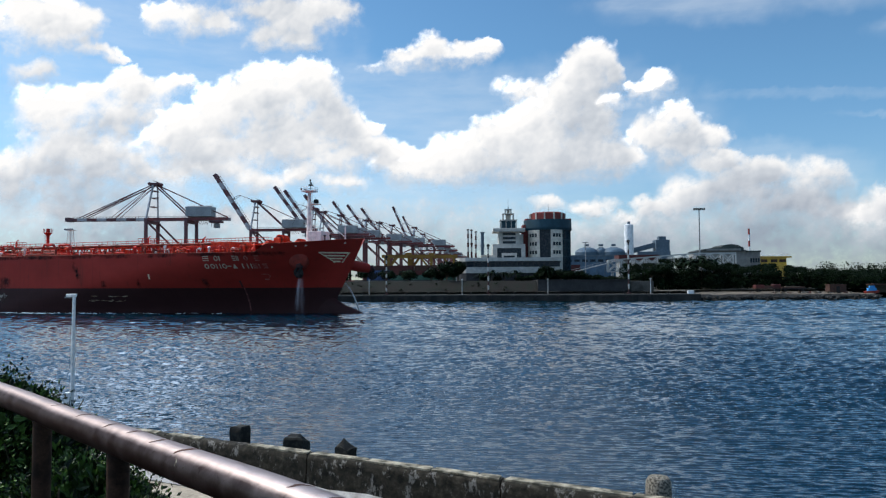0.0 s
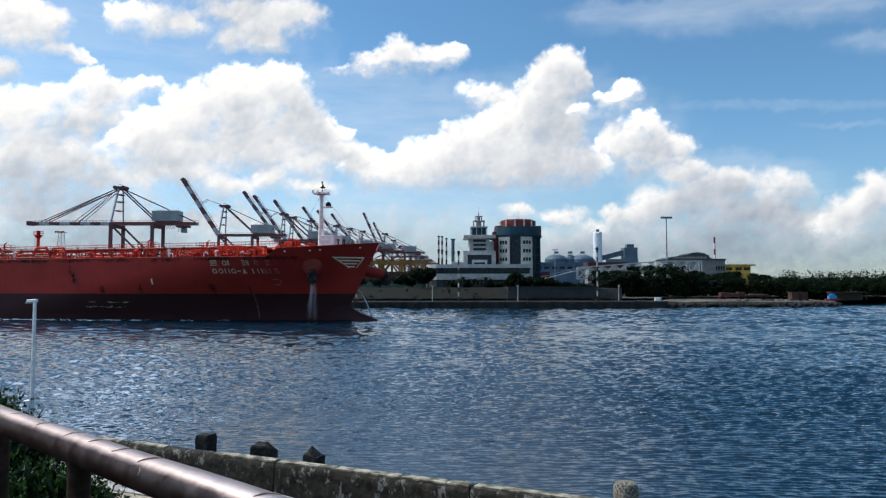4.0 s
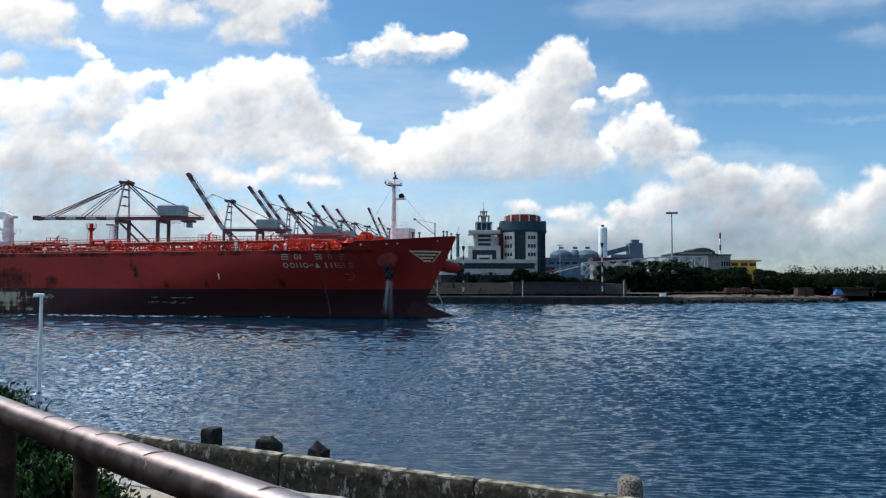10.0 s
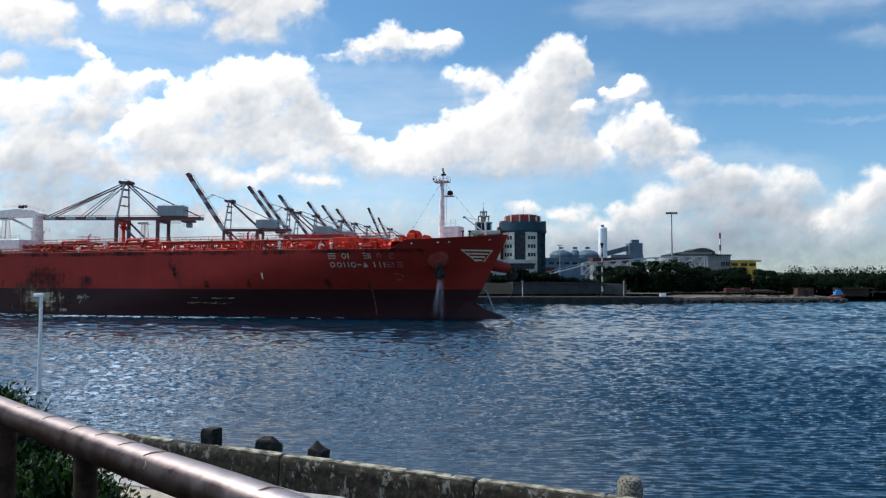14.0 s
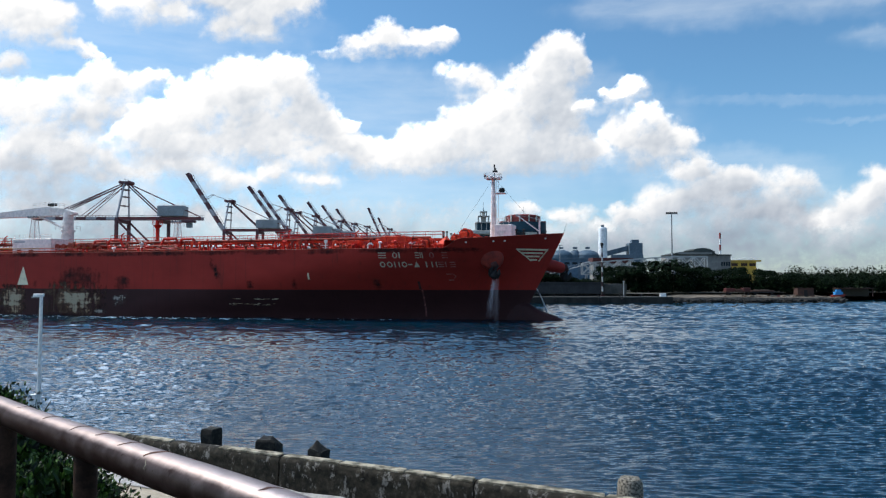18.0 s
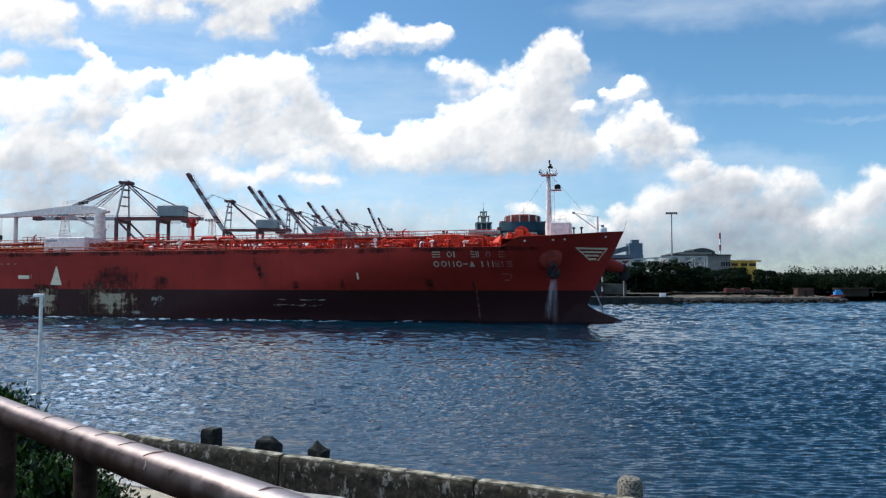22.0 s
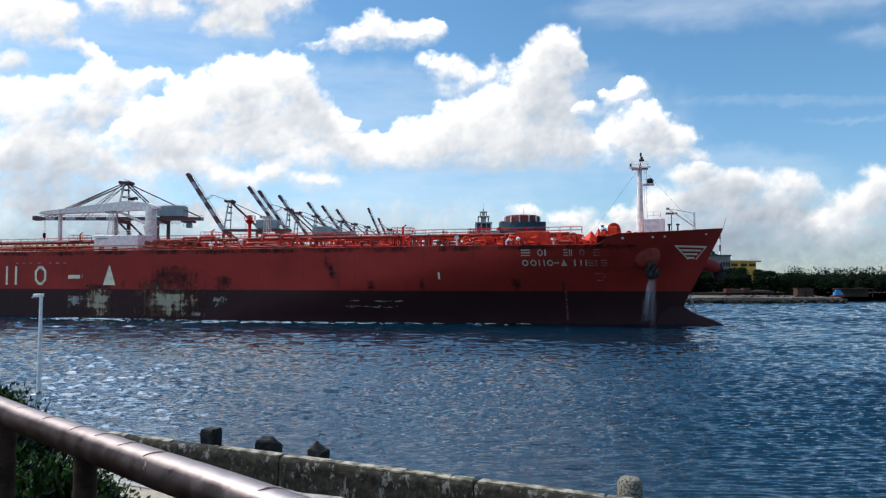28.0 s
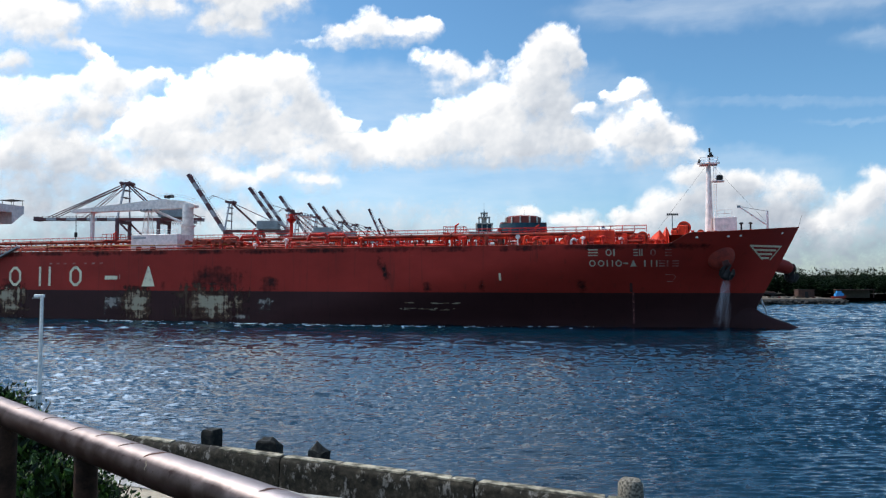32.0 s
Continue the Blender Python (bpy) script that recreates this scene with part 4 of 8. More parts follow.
def railing(parent, pts, height=1.05, gap=1.6, name="handrail", mat=None, r=0.035):
    """Two rails on stanchions along a line of points; each stanchion is a part."""
    mat = mat or DECK_RED
    f = Form()
    for a, b in zip(pts, pts[1:]):
        a, b = Vector(a), Vector(b)
        for h in (0.5, 1.0):
            f.tube(a + Vector((0, 0, height * h)), b + Vector((0, 0, height * h)), r, n=5)
        n = max(1, int((b - a).length / gap))
        for i in range(n + 1):
            p = a + (b - a) * i / n
            f.tube(p, p + Vector((0, 0, height)), r * 1.1, n=5)
    return part(name, f, mat, parent)


def tanker():
    ship = thing("tanker", (0, 0, 0), "red-hulled tanker under way with orange-red deck pipes and a dark boot-topping", "ship")
    rng = random.Random(21)
    # ---- hull
    part("hull", shell(sheer, BOOT_TOP, 18, 130), HULL_RED, ship, "dull red painted steel side with rust runs", True)
    part("boot_topping", shell(BOOT_TOP, -5.0, 10, 130), BOOT, ship, "nearly black lower side, scraped in places", True)
    f = Form()   # bulbous bow, half out of the water
    prof = [(-17.0, 5.2, 0.05), (-12.0, 5.3, 0.16), (-9.0, 5.35, 0.24), (-7.2, 5.05, 0.30), (-5.9, 4.2, 0.40), (-4.6, 3.5, 0.52), (-3.2, 3.0, 0.6), (-1.8, 2.5, 0.62),
            (-0.6, 1.9, 0.62), (0.3, 1.2, 0.62), (0.9, 0.5, 0.62), (1.05, 0.05, 0.62)]
    n = 20
    vs = [(u, w * r * math.cos(2 * math.pi * j / n), -2.1 + r * math.sin(2 * math.pi * j / n)) for u, r, w in prof for j in range(n)]
    fs = [(i * n + j, i * n + (j + 1) % n, (i + 1) * n + (j + 1) % n, (i + 1) * n + j) for i in range(len(prof) - 1) for j in range(n)]
    part("bulbous_bow", f.add(vs, fs), BOOT, ship, "dark red bulb breaking the surface", True)
    f = Form()   # main deck and forecastle deck
    st = [-LENGTH + 162.0 * i / 30 for i in range(31)]
    vs = [(u, s * (half_breadth(u, DECK) - 0.02), DECK - 0.02) for u in st for s in (-1, 1)]
    f.add(vs, [(2 * i, 2 * i + 2, 2 * i + 3, 2 * i + 1) for i in range(30)])
    part("main_deck", f, DECK_RUST, ship)
    f = Form()
    st = [-20.6 + 19.7 * i / 16 for i in range(17)]
    vs = [(u, s * (half_breadth(u, 14.4) - 0.05), 14.4) for u in st for s in (-1, 1)]
    f.add(vs, [(2 * i, 2 * i + 2, 2 * i + 3, 2 * i + 1) for i in range(16)])
    part("forecastle_deck", f, DECK_RUST, ship)
    part("forecastle_front", Form().add([(-20.6, -11.0, DECK), (-20.6, 11.0, DECK), (-20.6, 11.0, 14.4), (-20.6, -11.0, 14.4)], [(0, 1, 2, 3)]), DECK_RED, ship)
    f = Form()   # cap along the bulwark and the deck's gunwale
    for side in (-1, 1):
        pts = [on_hull(u, sheer(u), 0.0, side) for u in [-0.4, -1.5, -3, -5, -8, -12, -16, -17.2, -18, -18.8, -19.6, -20.4, -21, -30, -40, -60, -90, -120, -150, -170]]
        f.pipe(pts, 0.06, 6)
    part("gunwale", f, DECK_RUST, ship)
    f = Form()
    f.tube((-0.25, 0, 15.9), (0.35, 0, 18.0), 0.03, n=5)
    part("jackstaff", f, BLACK_STEEL, ship)
    for u in (-16.5, -11.8, -9.9, -3.2):
        f = Form()
        p = on_hull(u, sheer(u) - 0.75, 0.02)
        f.lathe([(0.09, -0.12), (0.20, -0.10), (0.22, 0), (0.20, 0.10), (0.09, 0.12)], 10, (0, 0, 0))
        f.v = [(p[0] + x, p[1] - z, p[2] + 0.8 * y) for x, y, z in f.v]
        part("fairlead", f, SHIP_CREAM, ship, "pale rounded fairlead in the bulwark")
    # ---- marks on the side: plain shapes for the lettering
    for u0, u1, kind in ((-158.0, -155.0, "ring"), (-150.1, -147.0, "ring"), (-142.4, -139.4, "posts"), (-134.7, -131.7, "ring"), (-117.4, -114.4, "triangle")):
        for f in glyph(u0, u1, 6.1, 10.0, 0.55, kind):
            part("hull_mark", f, MARK_WHITE, ship, "tall white painted mark")
    part("hull_mark", patch(Form(), -126.1, -123.1, 7.4, 8.15), MARK_WHITE, ship, "short white painted bar")
    part("hull_mark", patch(Form(), -122.7, -122.45, 7.5, 8.4), MARK_FADED, ship)
    for u in (-139.8, -138.0, -136.2, -134.0, -131.2, -129.3, -127.4):
        part("hull_mark", patch(Form(), u, u + 0.7, 10.45, 10.75), MARK_FADED, ship, "tiny worn painted mark")
    faded = lambda i, n: MARK_FADED if i >= n else MARK_NAME
    for i, (u0, u1, kind) in enumerate(((-32.9, -31.4, "stack"), (-30.2, -29.3, "ring"), (-29.05, -28.8, "block"), (-26.0, -25.3, "stack"), (-25.1, -24.6, "posts"), (-23.4, -22.6, "ring"), (-21.2, -20.2, "stack"))):
        for f in glyph(u0, u1, 11.2, 12.25, 0.17, kind):
            part("name_mark", f, faded(i, 5), ship, "small painted mark of the bow name")
    kinds = ("ring", "ring", "posts", "ring", "triangle", "block", "posts", "stack", "block", "stack")
    for i, u in enumerate((-32.8, -31.45, -30.1, -28.75, -26.5, -24.4, -23.35, -22.15, -20.95, -20.1)):
        w = 0.26 if kinds[i] == "block" else 0.98
        for f in glyph(u, u + w, 9.55, 10.55, 0.19, kinds[i]):
            part("name_mark", f, faded(i, 7), ship, "small painted mark of the bow name")
    part("name_mark", patch(Form(), -27.6, -26.8, 9.95, 10.15), MARK_NAME, ship)
    part("draught_mark", patch(Form(), -47.4, -47.05, 7.3, 8.5, nz=2), MARK_WHITE, ship)
    f = stroke(Form(), [(-21.2, 8.3), (-19.9, 8.3), (-19.5, 7.9), (-19.9, 7.5)], 0.12)
    patch(f, -20.9, -19.9, 7.1, 7.25)
    part("warning_mark", f, MARK_FADED, ship)
    for i in range(4):   # worn draught figures and the run below them
        z = 5.0 - 1.35 * i
        if z > 0.2:
            part("draught_mark", patch(Form(), -26.25, -26.1, z, z + 0.2), MARK_FADED, ship)
    part("rust_run", patch(Form(), -26.35, -26.0, 0.05, 5.4, 0.015, 2, 6), surface("run_red", (0.17, 0.065, 0.062), (0.05, 0.018, 0.018), 0.7,
         scale=1.2, stretch=(3, 3, 0.4)), ship)
    part("rust_run", patch(Form(), -26.7, -26.25, 5.4, 6.9, 0.015, 2, 3), SOOT, ship)
    for side in (-1, 1):   # badge of white bars each side of the bow
        f = Form()
        for k, (a, b) in enumerate(((-8.1, -3.2), (-7.5, -3.9), (-6.9, -4.5), (-6.3, -5.0))):
            z = 13.0 - 0.62 * k
            patch(f, a, b, z - 0.30, z, 0.03, 4, 1, side)
        for k in range(12):
            z = 13.0 - 0.19 * k
            patch(f, -8.3 + 0.19 * k, -8.05 + 0.19 * k, z - 0.19, z, 0.03, 1, 1, side, 0.0)
            patch(f, -3.15 - 0.15 * k, -2.95 - 0.15 * k, z - 0.19, z, 0.03, 1, 1, side, 0.0)
        part("bow_badge", f, MARK_WHITE, ship, "badge of white bars on the bow")
    # long dark rub on the side, scraped paint and smears
    for u0 in range(-170, -22, 12):      # grimy scuppers below the deck edge
        worn_sheet(ship, "scupper_stain", "dark grime below the deck edge", u0, u0 + 13, 11.9, 13.25, WORN_SOOT)
    worn_sheet(ship, "dark_rub", "long dark rub mark", -68.5, -66.3, 6.2, 11.8, WORN_RUB, lean=-0.42)
    for u0, u1, z0, z1, kind, lean in ((-155, -144.6, -1.0, 6.8, WORN_RUST, 0), (-123.0, -114.6, -1.0, 6.4, WORN_RUST, 0), (-111.0, -93.6, -1.2, 6.8, WORN_RUST, 0), (-154, -145.6, -0.4, 6.4, WORN_CREAM, 0), (-127.6, -121.2, 0.3, 5.2, WORN_GREY, 0), (-122.0, -115.4, -0.5, 6.0, WORN_CREAM, 0),
                                 (-107.5, -94.6, -0.6, 6.2, WORN_CREAM, 0), (-93.2, -87.8, 0.9, 4.9, WORN_GREY, 0), (-98.0, -92.8, -0.2, 1.5, WORN_GREY, 0),
                                 (-108, -93.6, 4.6, 10.2, WORN_SOOT, 0), (-153, -146, 4.8, 7.8, WORN_SOOT, 0), (-92.0, -87.6, 4.9, 8.4, WORN_SOOT, 0),
                                 (-113.5, -111.8, 4.9, 7.2, WORN_SOOT, 0), (-123, -114.6, 4.9, 6.5, WORN_SOOT, 0), (-35.5, -33.2, 5.0, 8.0, WORN_SOOT, 0),
                                 (-51.2, -49.6, 4.9, 8.0, WORN_SOOT, 0), (-60.5, -58.6, 5.0, 7.2, WORN_SOOT, 0)):
        worn_sheet(ship, "paint_wear", "dark smeared patch" if kind is WORN_SOOT else "scraped patch of paint with rust", u0, u1, z0, z1, kind)
    for k in range(22):
        u = rng.uniform(-65, -56)
        z = rng.choice((3.3, 3.4, 2.35, 2.45, 2.2))
        part("scuff", patch(Form(), u, u + rng.uniform(0.4, 1.8), z, z + rng.uniform(0.07, 0.16), 0.02, slant=rng.uniform(-0.5, 0.5)), SCRAPE, ship)
    # ---- anchors on their bolsters
    for side in (-1, 1):
        if side < 0:
            at, axis, grow, hang = (-12.8, -6.2, 11.3), (0.16, -1.0, -0.30), 1.0, Vector((-11.9, -7.5, 8.6))
        else:
            at, axis, grow, hang = (-4.3, 1.6, 10.3), (0.74, 0.62, -0.18), 0.56, Vector((-0.45, 4.9, 8.2))
        prof = [(-2.4, 2.3), (-0.2, 2.25), (0.5, 2.2), (0.95, 2.0), (1.3, 1.6), (1.5, 1.05), (1.55, 0.5)]
        if side > 0:
            prof = [(-1.5, 2.3), (2.5, 2.1), (3.9, 1.95), (4.4, 1.6), (4.5, 1.0)]
        part("anchor_bolster", revolve(Form(), at, axis, [(o, r * grow) for o, r in prof]), BOLSTER if side < 0 else HULL_RED, ship, "round red anchor bolster", True)
        an = Form()
        tilt = lambda x, y, z: hang + 0.8 * Vector((0.93 * x + 0.36 * z, side * y, 0.93 * z - 0.36 * x))
        an.beam(tilt(0, 0, 1.7), tilt(0, 0.1, -0.9), 0.42, 0.4)
        an.tube(tilt(-0.85, 0.1, -0.95), tilt(0.85, 0.1, -0.95), 0.36, n=10)
        revolve(an, tilt(0, 0.1, -1.35), (0.36, 0, 0.93), [(-0.16, 0.32), (0.16, 0.64), (0.8, 0.6), (1.5, 0.4)], 12)
        for k in (-1, 1):
            a, b, c = tilt(k * 0.75, 0.15, -0.95), tilt(k * 1.02, 0.5, 0.05), tilt(k * 0.86, 0.62, 1.0)
            an.tube(a, b, 0.42, 0.42, 8).tube(b, c, 0.42, 0.14, 8)
        part("anchor", an, BLACK_STEEL, ship, "black stockless anchor hauled up tight", True)
        part("hawse_lip", Form().tube(hang + Vector((-0.5, -side * 0.3, 1.2)), hang + Vector((0.4, -side * 0.1, 1.5)), 0.75, 0.6, 12), SOOT, ship, "", True)
    # falling wash water below the hawse pipe, and the jet on the far bow
    for k in range(9):
        f = Form()
        top, bot = rng.uniform(6.9, 8.2), rng.choice((-0.4, -0.4, 0.3, 1.5))
        off, w = rng.uniform(-0.55, 0.55), rng.uniform(0.35, 0.75)
        vs, cover = [], []
        for j in range(13):
            z = top + (bot - top) * j / 12
            drop = (8.3 - z) / 8.6
            mid = -11.9 - 1.0 * drop + off * (0.5 + 1.5 * drop) + 0.10 * math.sin(0.9 * j + k)
            y = -6.8 + 0.9 * drop - 0.08 * k
            for i in range(5):
                vs.append((mid + (i / 4 - 0.5) * w * (1 + 1.3 * drop), y - 0.12 * math.sin(math.pi * i / 4), z))
                cover.append(min(1.0, 4 * min(i / 4, 1 - i / 4) + 0.1) * min(1.0, 0.5 + j / 4) - 0.55 * drop)
        f.add(vs, [(j * 5 + i, j * 5 + i + 1, (j + 1) * 5 + i + 1, (j + 1) * 5 + i) for j in range(12) for i in range(4)])
        ob = part("wash_water", f, SPRAY, ship, "thin falling sheet of wash water", True)
        ob.data.attributes.new("cover", "FLOAT", "POINT").data.foreach_set("value", cover)
    f = Form()
    pts = [(-7.2 + 3.3 * t, 3.0 + 2.6 * t, 6.6 - 1.0 * t - 6.1 * t * t) for t in [i / 10 for i in range(11)]]
    for i, (a, b) in enumerate(zip(pts, pts[1:])):
        f.tube(a, b, 0.06 + 0.014 * i, n=6)
    part("water_jet", f, JET, ship, "arc of discharged water")
    # broken foam along the waterline
    f = Form()
    for k in range(1500):
        u = -24 - 150 * rng.random() ** 0.75 + rng.gauss(0, 1.5)
        crest = fbm(np.array([u / 9.0 + 40]), np.array([3.3]), 4)[0]
        if rng.random() > (crest - 0.41) * 2.6 * min(1.0, (-u - 18) / 50):
            continue
        y = -(half_breadth(u, 0) + 0.3 + abs(rng.gauss(0, 1.0)) * (0.3 + min(4.0, -u / 30)))
        a, b = rng.uniform(0.12, 0.95) * (0.5 + min(1, -u / 80)), rng.uniform(0.02, 0.05)
        n = 6
        ring = [(u + a * math.cos(6.283 * j / n) * rng.uniform(0.5, 1.2), y + b * math.sin(6.283 * j / n) * rng.uniform(0.5, 1.2), -0.47) for j in range(n)]
        f.add(ring + [(u, y, -0.42 + rng.uniform(0, 0.05))], [(j, (j + 1) % n, n) for j in range(n)])
    for k in range(70):
        t = rng.random()
        u, y = -4.5 + 3.2 * t + rng.uniform(-0.6, 0.6), 8.0 + rng.uniform(-1, 1)
        f.add([(u - 0.3, y, -0.5), (u + 0.3, y - 0.15, -0.5), (u + 0.2, y + 0.2, -0.5), (u, y, -0.15)], [(0, 1, 3), (1, 2, 3), (2, 0, 3)])
    for k in range(120):      # ripples pushed out ahead of the bulb
        u, y = 1.5 + abs(rng.gauss(0, 6.0)), rng.gauss(1.0, 2.2)
        a, b = rng.uniform(0.1, 0.5), rng.uniform(0.02, 0.05)
        ring = [(u + a * math.cos(6.283 * j / 6), y + b * math.sin(6.283 * j / 6), -0.47) for j in range(6)]
        f.add(ring + [(u, y, -0.44)], [(j, (j + 1) % 6, 6) for j in range(6)])
    tagged(part("waterline_foam", f, FOAM, ship, "broken white foam along the waterline"), kind="stuff")
    # ---- foremast
    mast = part("foremast", Form().tube((-13.8, 0, 14.4), (-13.8, 0, 18.0), 0.68, 0.64, 16).tube((-13.8, 0, 18.0), (-13.8, 0, 27.4), 0.60, 0.34, 16), SHIP_WHITE, ship,
                "white foremast pole", True)
    part("radar_platform", Form().box(-13.3, -11.4, -1.0, 1.0, 24.0, 24.15), SHIP_WHITE, mast)
    f = Form().box(-15.2, -12.4, -1.3, 1.3, 26.9, 27.1)
    f.beam((-13.8, -2.2, 27.2), (-13.8, 2.2, 27.2), 0.25, 0.25).beam((-15.6, 0, 27.2), (-12.0, 0, 27.2), 0.25, 0.25)
    part("mast_platform", f, SHIP_WHITE, mast)
    railing(mast, [(-15.2, -1.3, 27.1), (-12.4, -1.3, 27.1), (-12.4, 1.3, 27.1), (-15.2, 1.3, 27.1), (-15.2, -1.3, 27.1)], 0.9, 1.4, "mast_rail", SHIP_WHITE, 0.03)
    f = Form().tube((-13.6, 0, 27.1), (-13.6, 0, 29.4), 0.10, 0.06, 8)
    f.box(-13.9, -13.0, -0.3, 0.3, 28.3, 28.6).tube((-13.6, 0, 29.2), (-13.6, 0, 29.8), 0.16, 0.16, 8).tube((-13.4, 0, 28.6), (-13.4, 0, 29.1), 0.18, n=8)
    part("topmast", f, BLACK_STEEL, mast)
    part("radar_dome", Form().lathe([(0.1, 0), (0.5, 0.05), (0.62, 0.4), (0.5, 0.85), (0.1, 1.0)], 14, (-12.1, 0, 24.2)), BLACK_STEEL, mast, "", True)
    f = Form()
    for x in (-13.05, -12.65):
        f.tube((x, -0.75, 15.0), (x, -0.55, 26.9), 0.035, n=5)
    for k in range(24):
        f.tube((-13.05, -0.7, 15.3 + 0.48 * k), (-12.65, -0.7, 15.3 + 0.48 * k), 0.025, n=5)
    part("mast_ladder", f, SHIP_WHITE, mast)
    for y in (-1.0, 1.0):
        part("mast_lamp", Form().tube((-15.3, y, 27.3), (-15.3, y, 27.75), 0.22, 0.16, 8), BLACK_STEEL, mast)
    f = Form().tube((-13.4, -0.4, 27.0), (-5.0, -0.4, 17.0), 0.02, n=4).tube((-14, 0.4, 27.0), (-22.0, 3.0, 16.5), 0.02, n=4)
    part("stay_wire", f, BLACK_STEEL, mast)
    house = part("mast_house", Form().box(-13.2, -9.7, -2.0, 2.0, 14.4, 17.85, 0.08), SHIP_WHITE, ship, "pinkish white locker at the foot of the mast")
    part("house_door", Form().box(-12.2, -11.4, -2.05, -2.0, 14.6, 16.5), SHIP_CREAM, house)
    railing(house, [(-12.6, -1.8, 17.85), (-10.4, -1.8, 17.85)], 1.2, 1.1, "roof_rail", SHIP_WHITE)
    # stores davit
    dv = part("davit", Form().tube((-4.8, 0, 14.6), (-4.8, 0, 18.9), 0.2, 0.16, 10), SHIP_WHITE, ship, "pale stores davit on the forecastle")
    part("davit_jib", Form().beam((-5.0, 0, 16.6), (-9.1, 0, 19.7), 0.18, 0.2), SHIP_WHITE, dv)
    part("davit_tie", Form().tube((-4.8, 0, 18.8), (-9.0, 0, 19.7), 0.04, n=5).box(-9.4, -8.9, -0.12, 0.12, 19.5, 19.9), STEEL, dv)
    for u in (-9.0, -7.6):
        part("mushroom_vent", Form().tube((u, -1.6, 14.4), (u, -1.6, 16.6), 0.14, n=8).lathe([(0.1, 0), (0.34, 0.05), (0.3, 0.25), (0.05, 0.36)], 10, (u, -1.6, 16.6)), BLACK_STEEL, ship)
    # ---- mooring winches: orange drums
    for u, y, z, s in ((-18.1, -4.4, 14.4, 1.12), (-18.6, 4.6, 14.4, 0.95), (-15.6, -5.6, 14.4, 0.5), (-19.6, -7.0, 14.4, 0.6), (-24.6, -8.2, DECK, 0.95), (-25.0, 5.0, DECK, 0.95), (-36.6, -6.6, DECK, 0.8)):
        base = part("mooring_winch", Form().box(u - 1.4 * s, u + 1.4 * s, y - 1.2 * s, y + 1.2 * s, z, z + 0.35 * s), DECK_ORANGE, ship, "orange mooring winch")
        f = Form()
        for k in (-1.0, -0.2, 0.6):
            f.tube((u - 0.06, y + k * s, z + 1.35 * s), (u + 0.06, y + k * s, z + 1.35 * s), 0.01, n=4)
        for k in (-1.05, -0.15, 0.15, 1.05):
            f.tube((u, y + k * s, z + 1.35 * s), (u, y + k * s + 0.12 * s, z + 1.35 * s), 0.98 * s, n=18)
        f.tube((u, y - 1.05 * s, z + 1.35 * s), (u, y + 1.15 * s, z + 1.35 * s), 0.6 * s, n=14)
        part("winch_drum", f, DECK_ORANGE, base, "", True)
        g = Form().tube((u, y - 1.07 * s, z + 1.35 * s), (u, y - 1.05 * s, z + 1.35 * s), 0.74 * s, n=18)
        for k in range(6):
            a = k * math.pi / 3
            g.beam((u, y - 1.1 * s, z + 1.35 * s), (u + 0.9 * s * math.cos(a), y - 1.1 * s, z + 1.35 * s + 0.9 * s * math.sin(a)), 0.1 * s, 0.08 * s)
        part("drum_face", g, DECK_RUST, base)
        part("gear_case", Form().box(u - 0.9 * s, u + 0.5 * s, y - 1.75 * s, y - 1.2 * s, z, z + 1.7 * s, 0.1), DECK_ORANGE, base)
    for u, y in ((-17.5, -9.4), (-22, -10.2), (-14.0, -7.8), (-27.5, -11.4), (-34, -12.0), (-52, -12.4), (-70, -12.4), (-86, -12.4), (-100, -12.4)):
        z = 14.4 if u > -20 else DECK
        f = Form().box(u - 0.8, u + 0.8, y - 0.25, y + 0.25, z, z + 0.1)
        for k in (-0.5, 0.5):
            f.tube((u + k, y, z), (u + k, y, z + 0.75), 0.2, n=10).tube((u + k, y, z + 0.7), (u + k, y, z + 0.8), 0.26, n=10)
        part("bollard", f, DECK_RED, ship)
    # gear under sagging orange covers at the break of the deck
    for u, y, w, d, top, peak in ((-22.4, -4.9, 1.6, 1.2, 15.7, 0.5), (-24.3, -5.6, 1.3, 1.1, 15.3, -0.3), (-20.9, -3.2, 1.0, 1.3, 16.4, 0.1)):
        n, m, vs = 22, 9, []
        for j in range(m + 1):
            q = j / m
            for i in range(n):
                a = 6.2832 * i / n
                fold = 1 + 0.12 * math.sin(5 * a + u) + 0.10 * noise.noise(Vector((math.cos(a) * 2.2, math.sin(a) * 2.2 + u, q * 3)))
                x = (1 - q ** 1.7) * fold
                vs.append((u + w * x * math.cos(a) + peak * q, y + d * x * math.sin(a), DECK + (top - DECK) * q))
        f = Form().add(vs, [(j * n + i, j * n + (i + 1) % n, (j + 1) * n + (i + 1) % n, (j + 1) * n + i) for j in range(m) for i in range(n)])
        part("deck_cover", f, DECK_ORANGE, ship, "sagging orange cover over deck gear", True)
    # ---- deck houses forward: orange lockers and tank hatches
    for u0, u1, y0, y1, z1 in ((-34.2, -29.0, -8.0, -4.6, 15.6), (-41.5, -39.2, -7.0, -4.0, 14.9), (-28.0, -27.2, -4.0, -2.6, 15.3)):
        lk = part("deck_locker", Form().box(u0, u1, y0, y1, DECK, z1, 0.06), DECK_ORANGE, ship, "orange painted deck locker")
        f = Form()
        n = int((u1 - u0) / 1.4)
        for k in range(1, n + 1):
            f.box(u0 + k * 1.4 - 0.3, u0 + k * 1.4 - 0.22, y0 - 0.08, y0, DECK, z1 - 0.1)
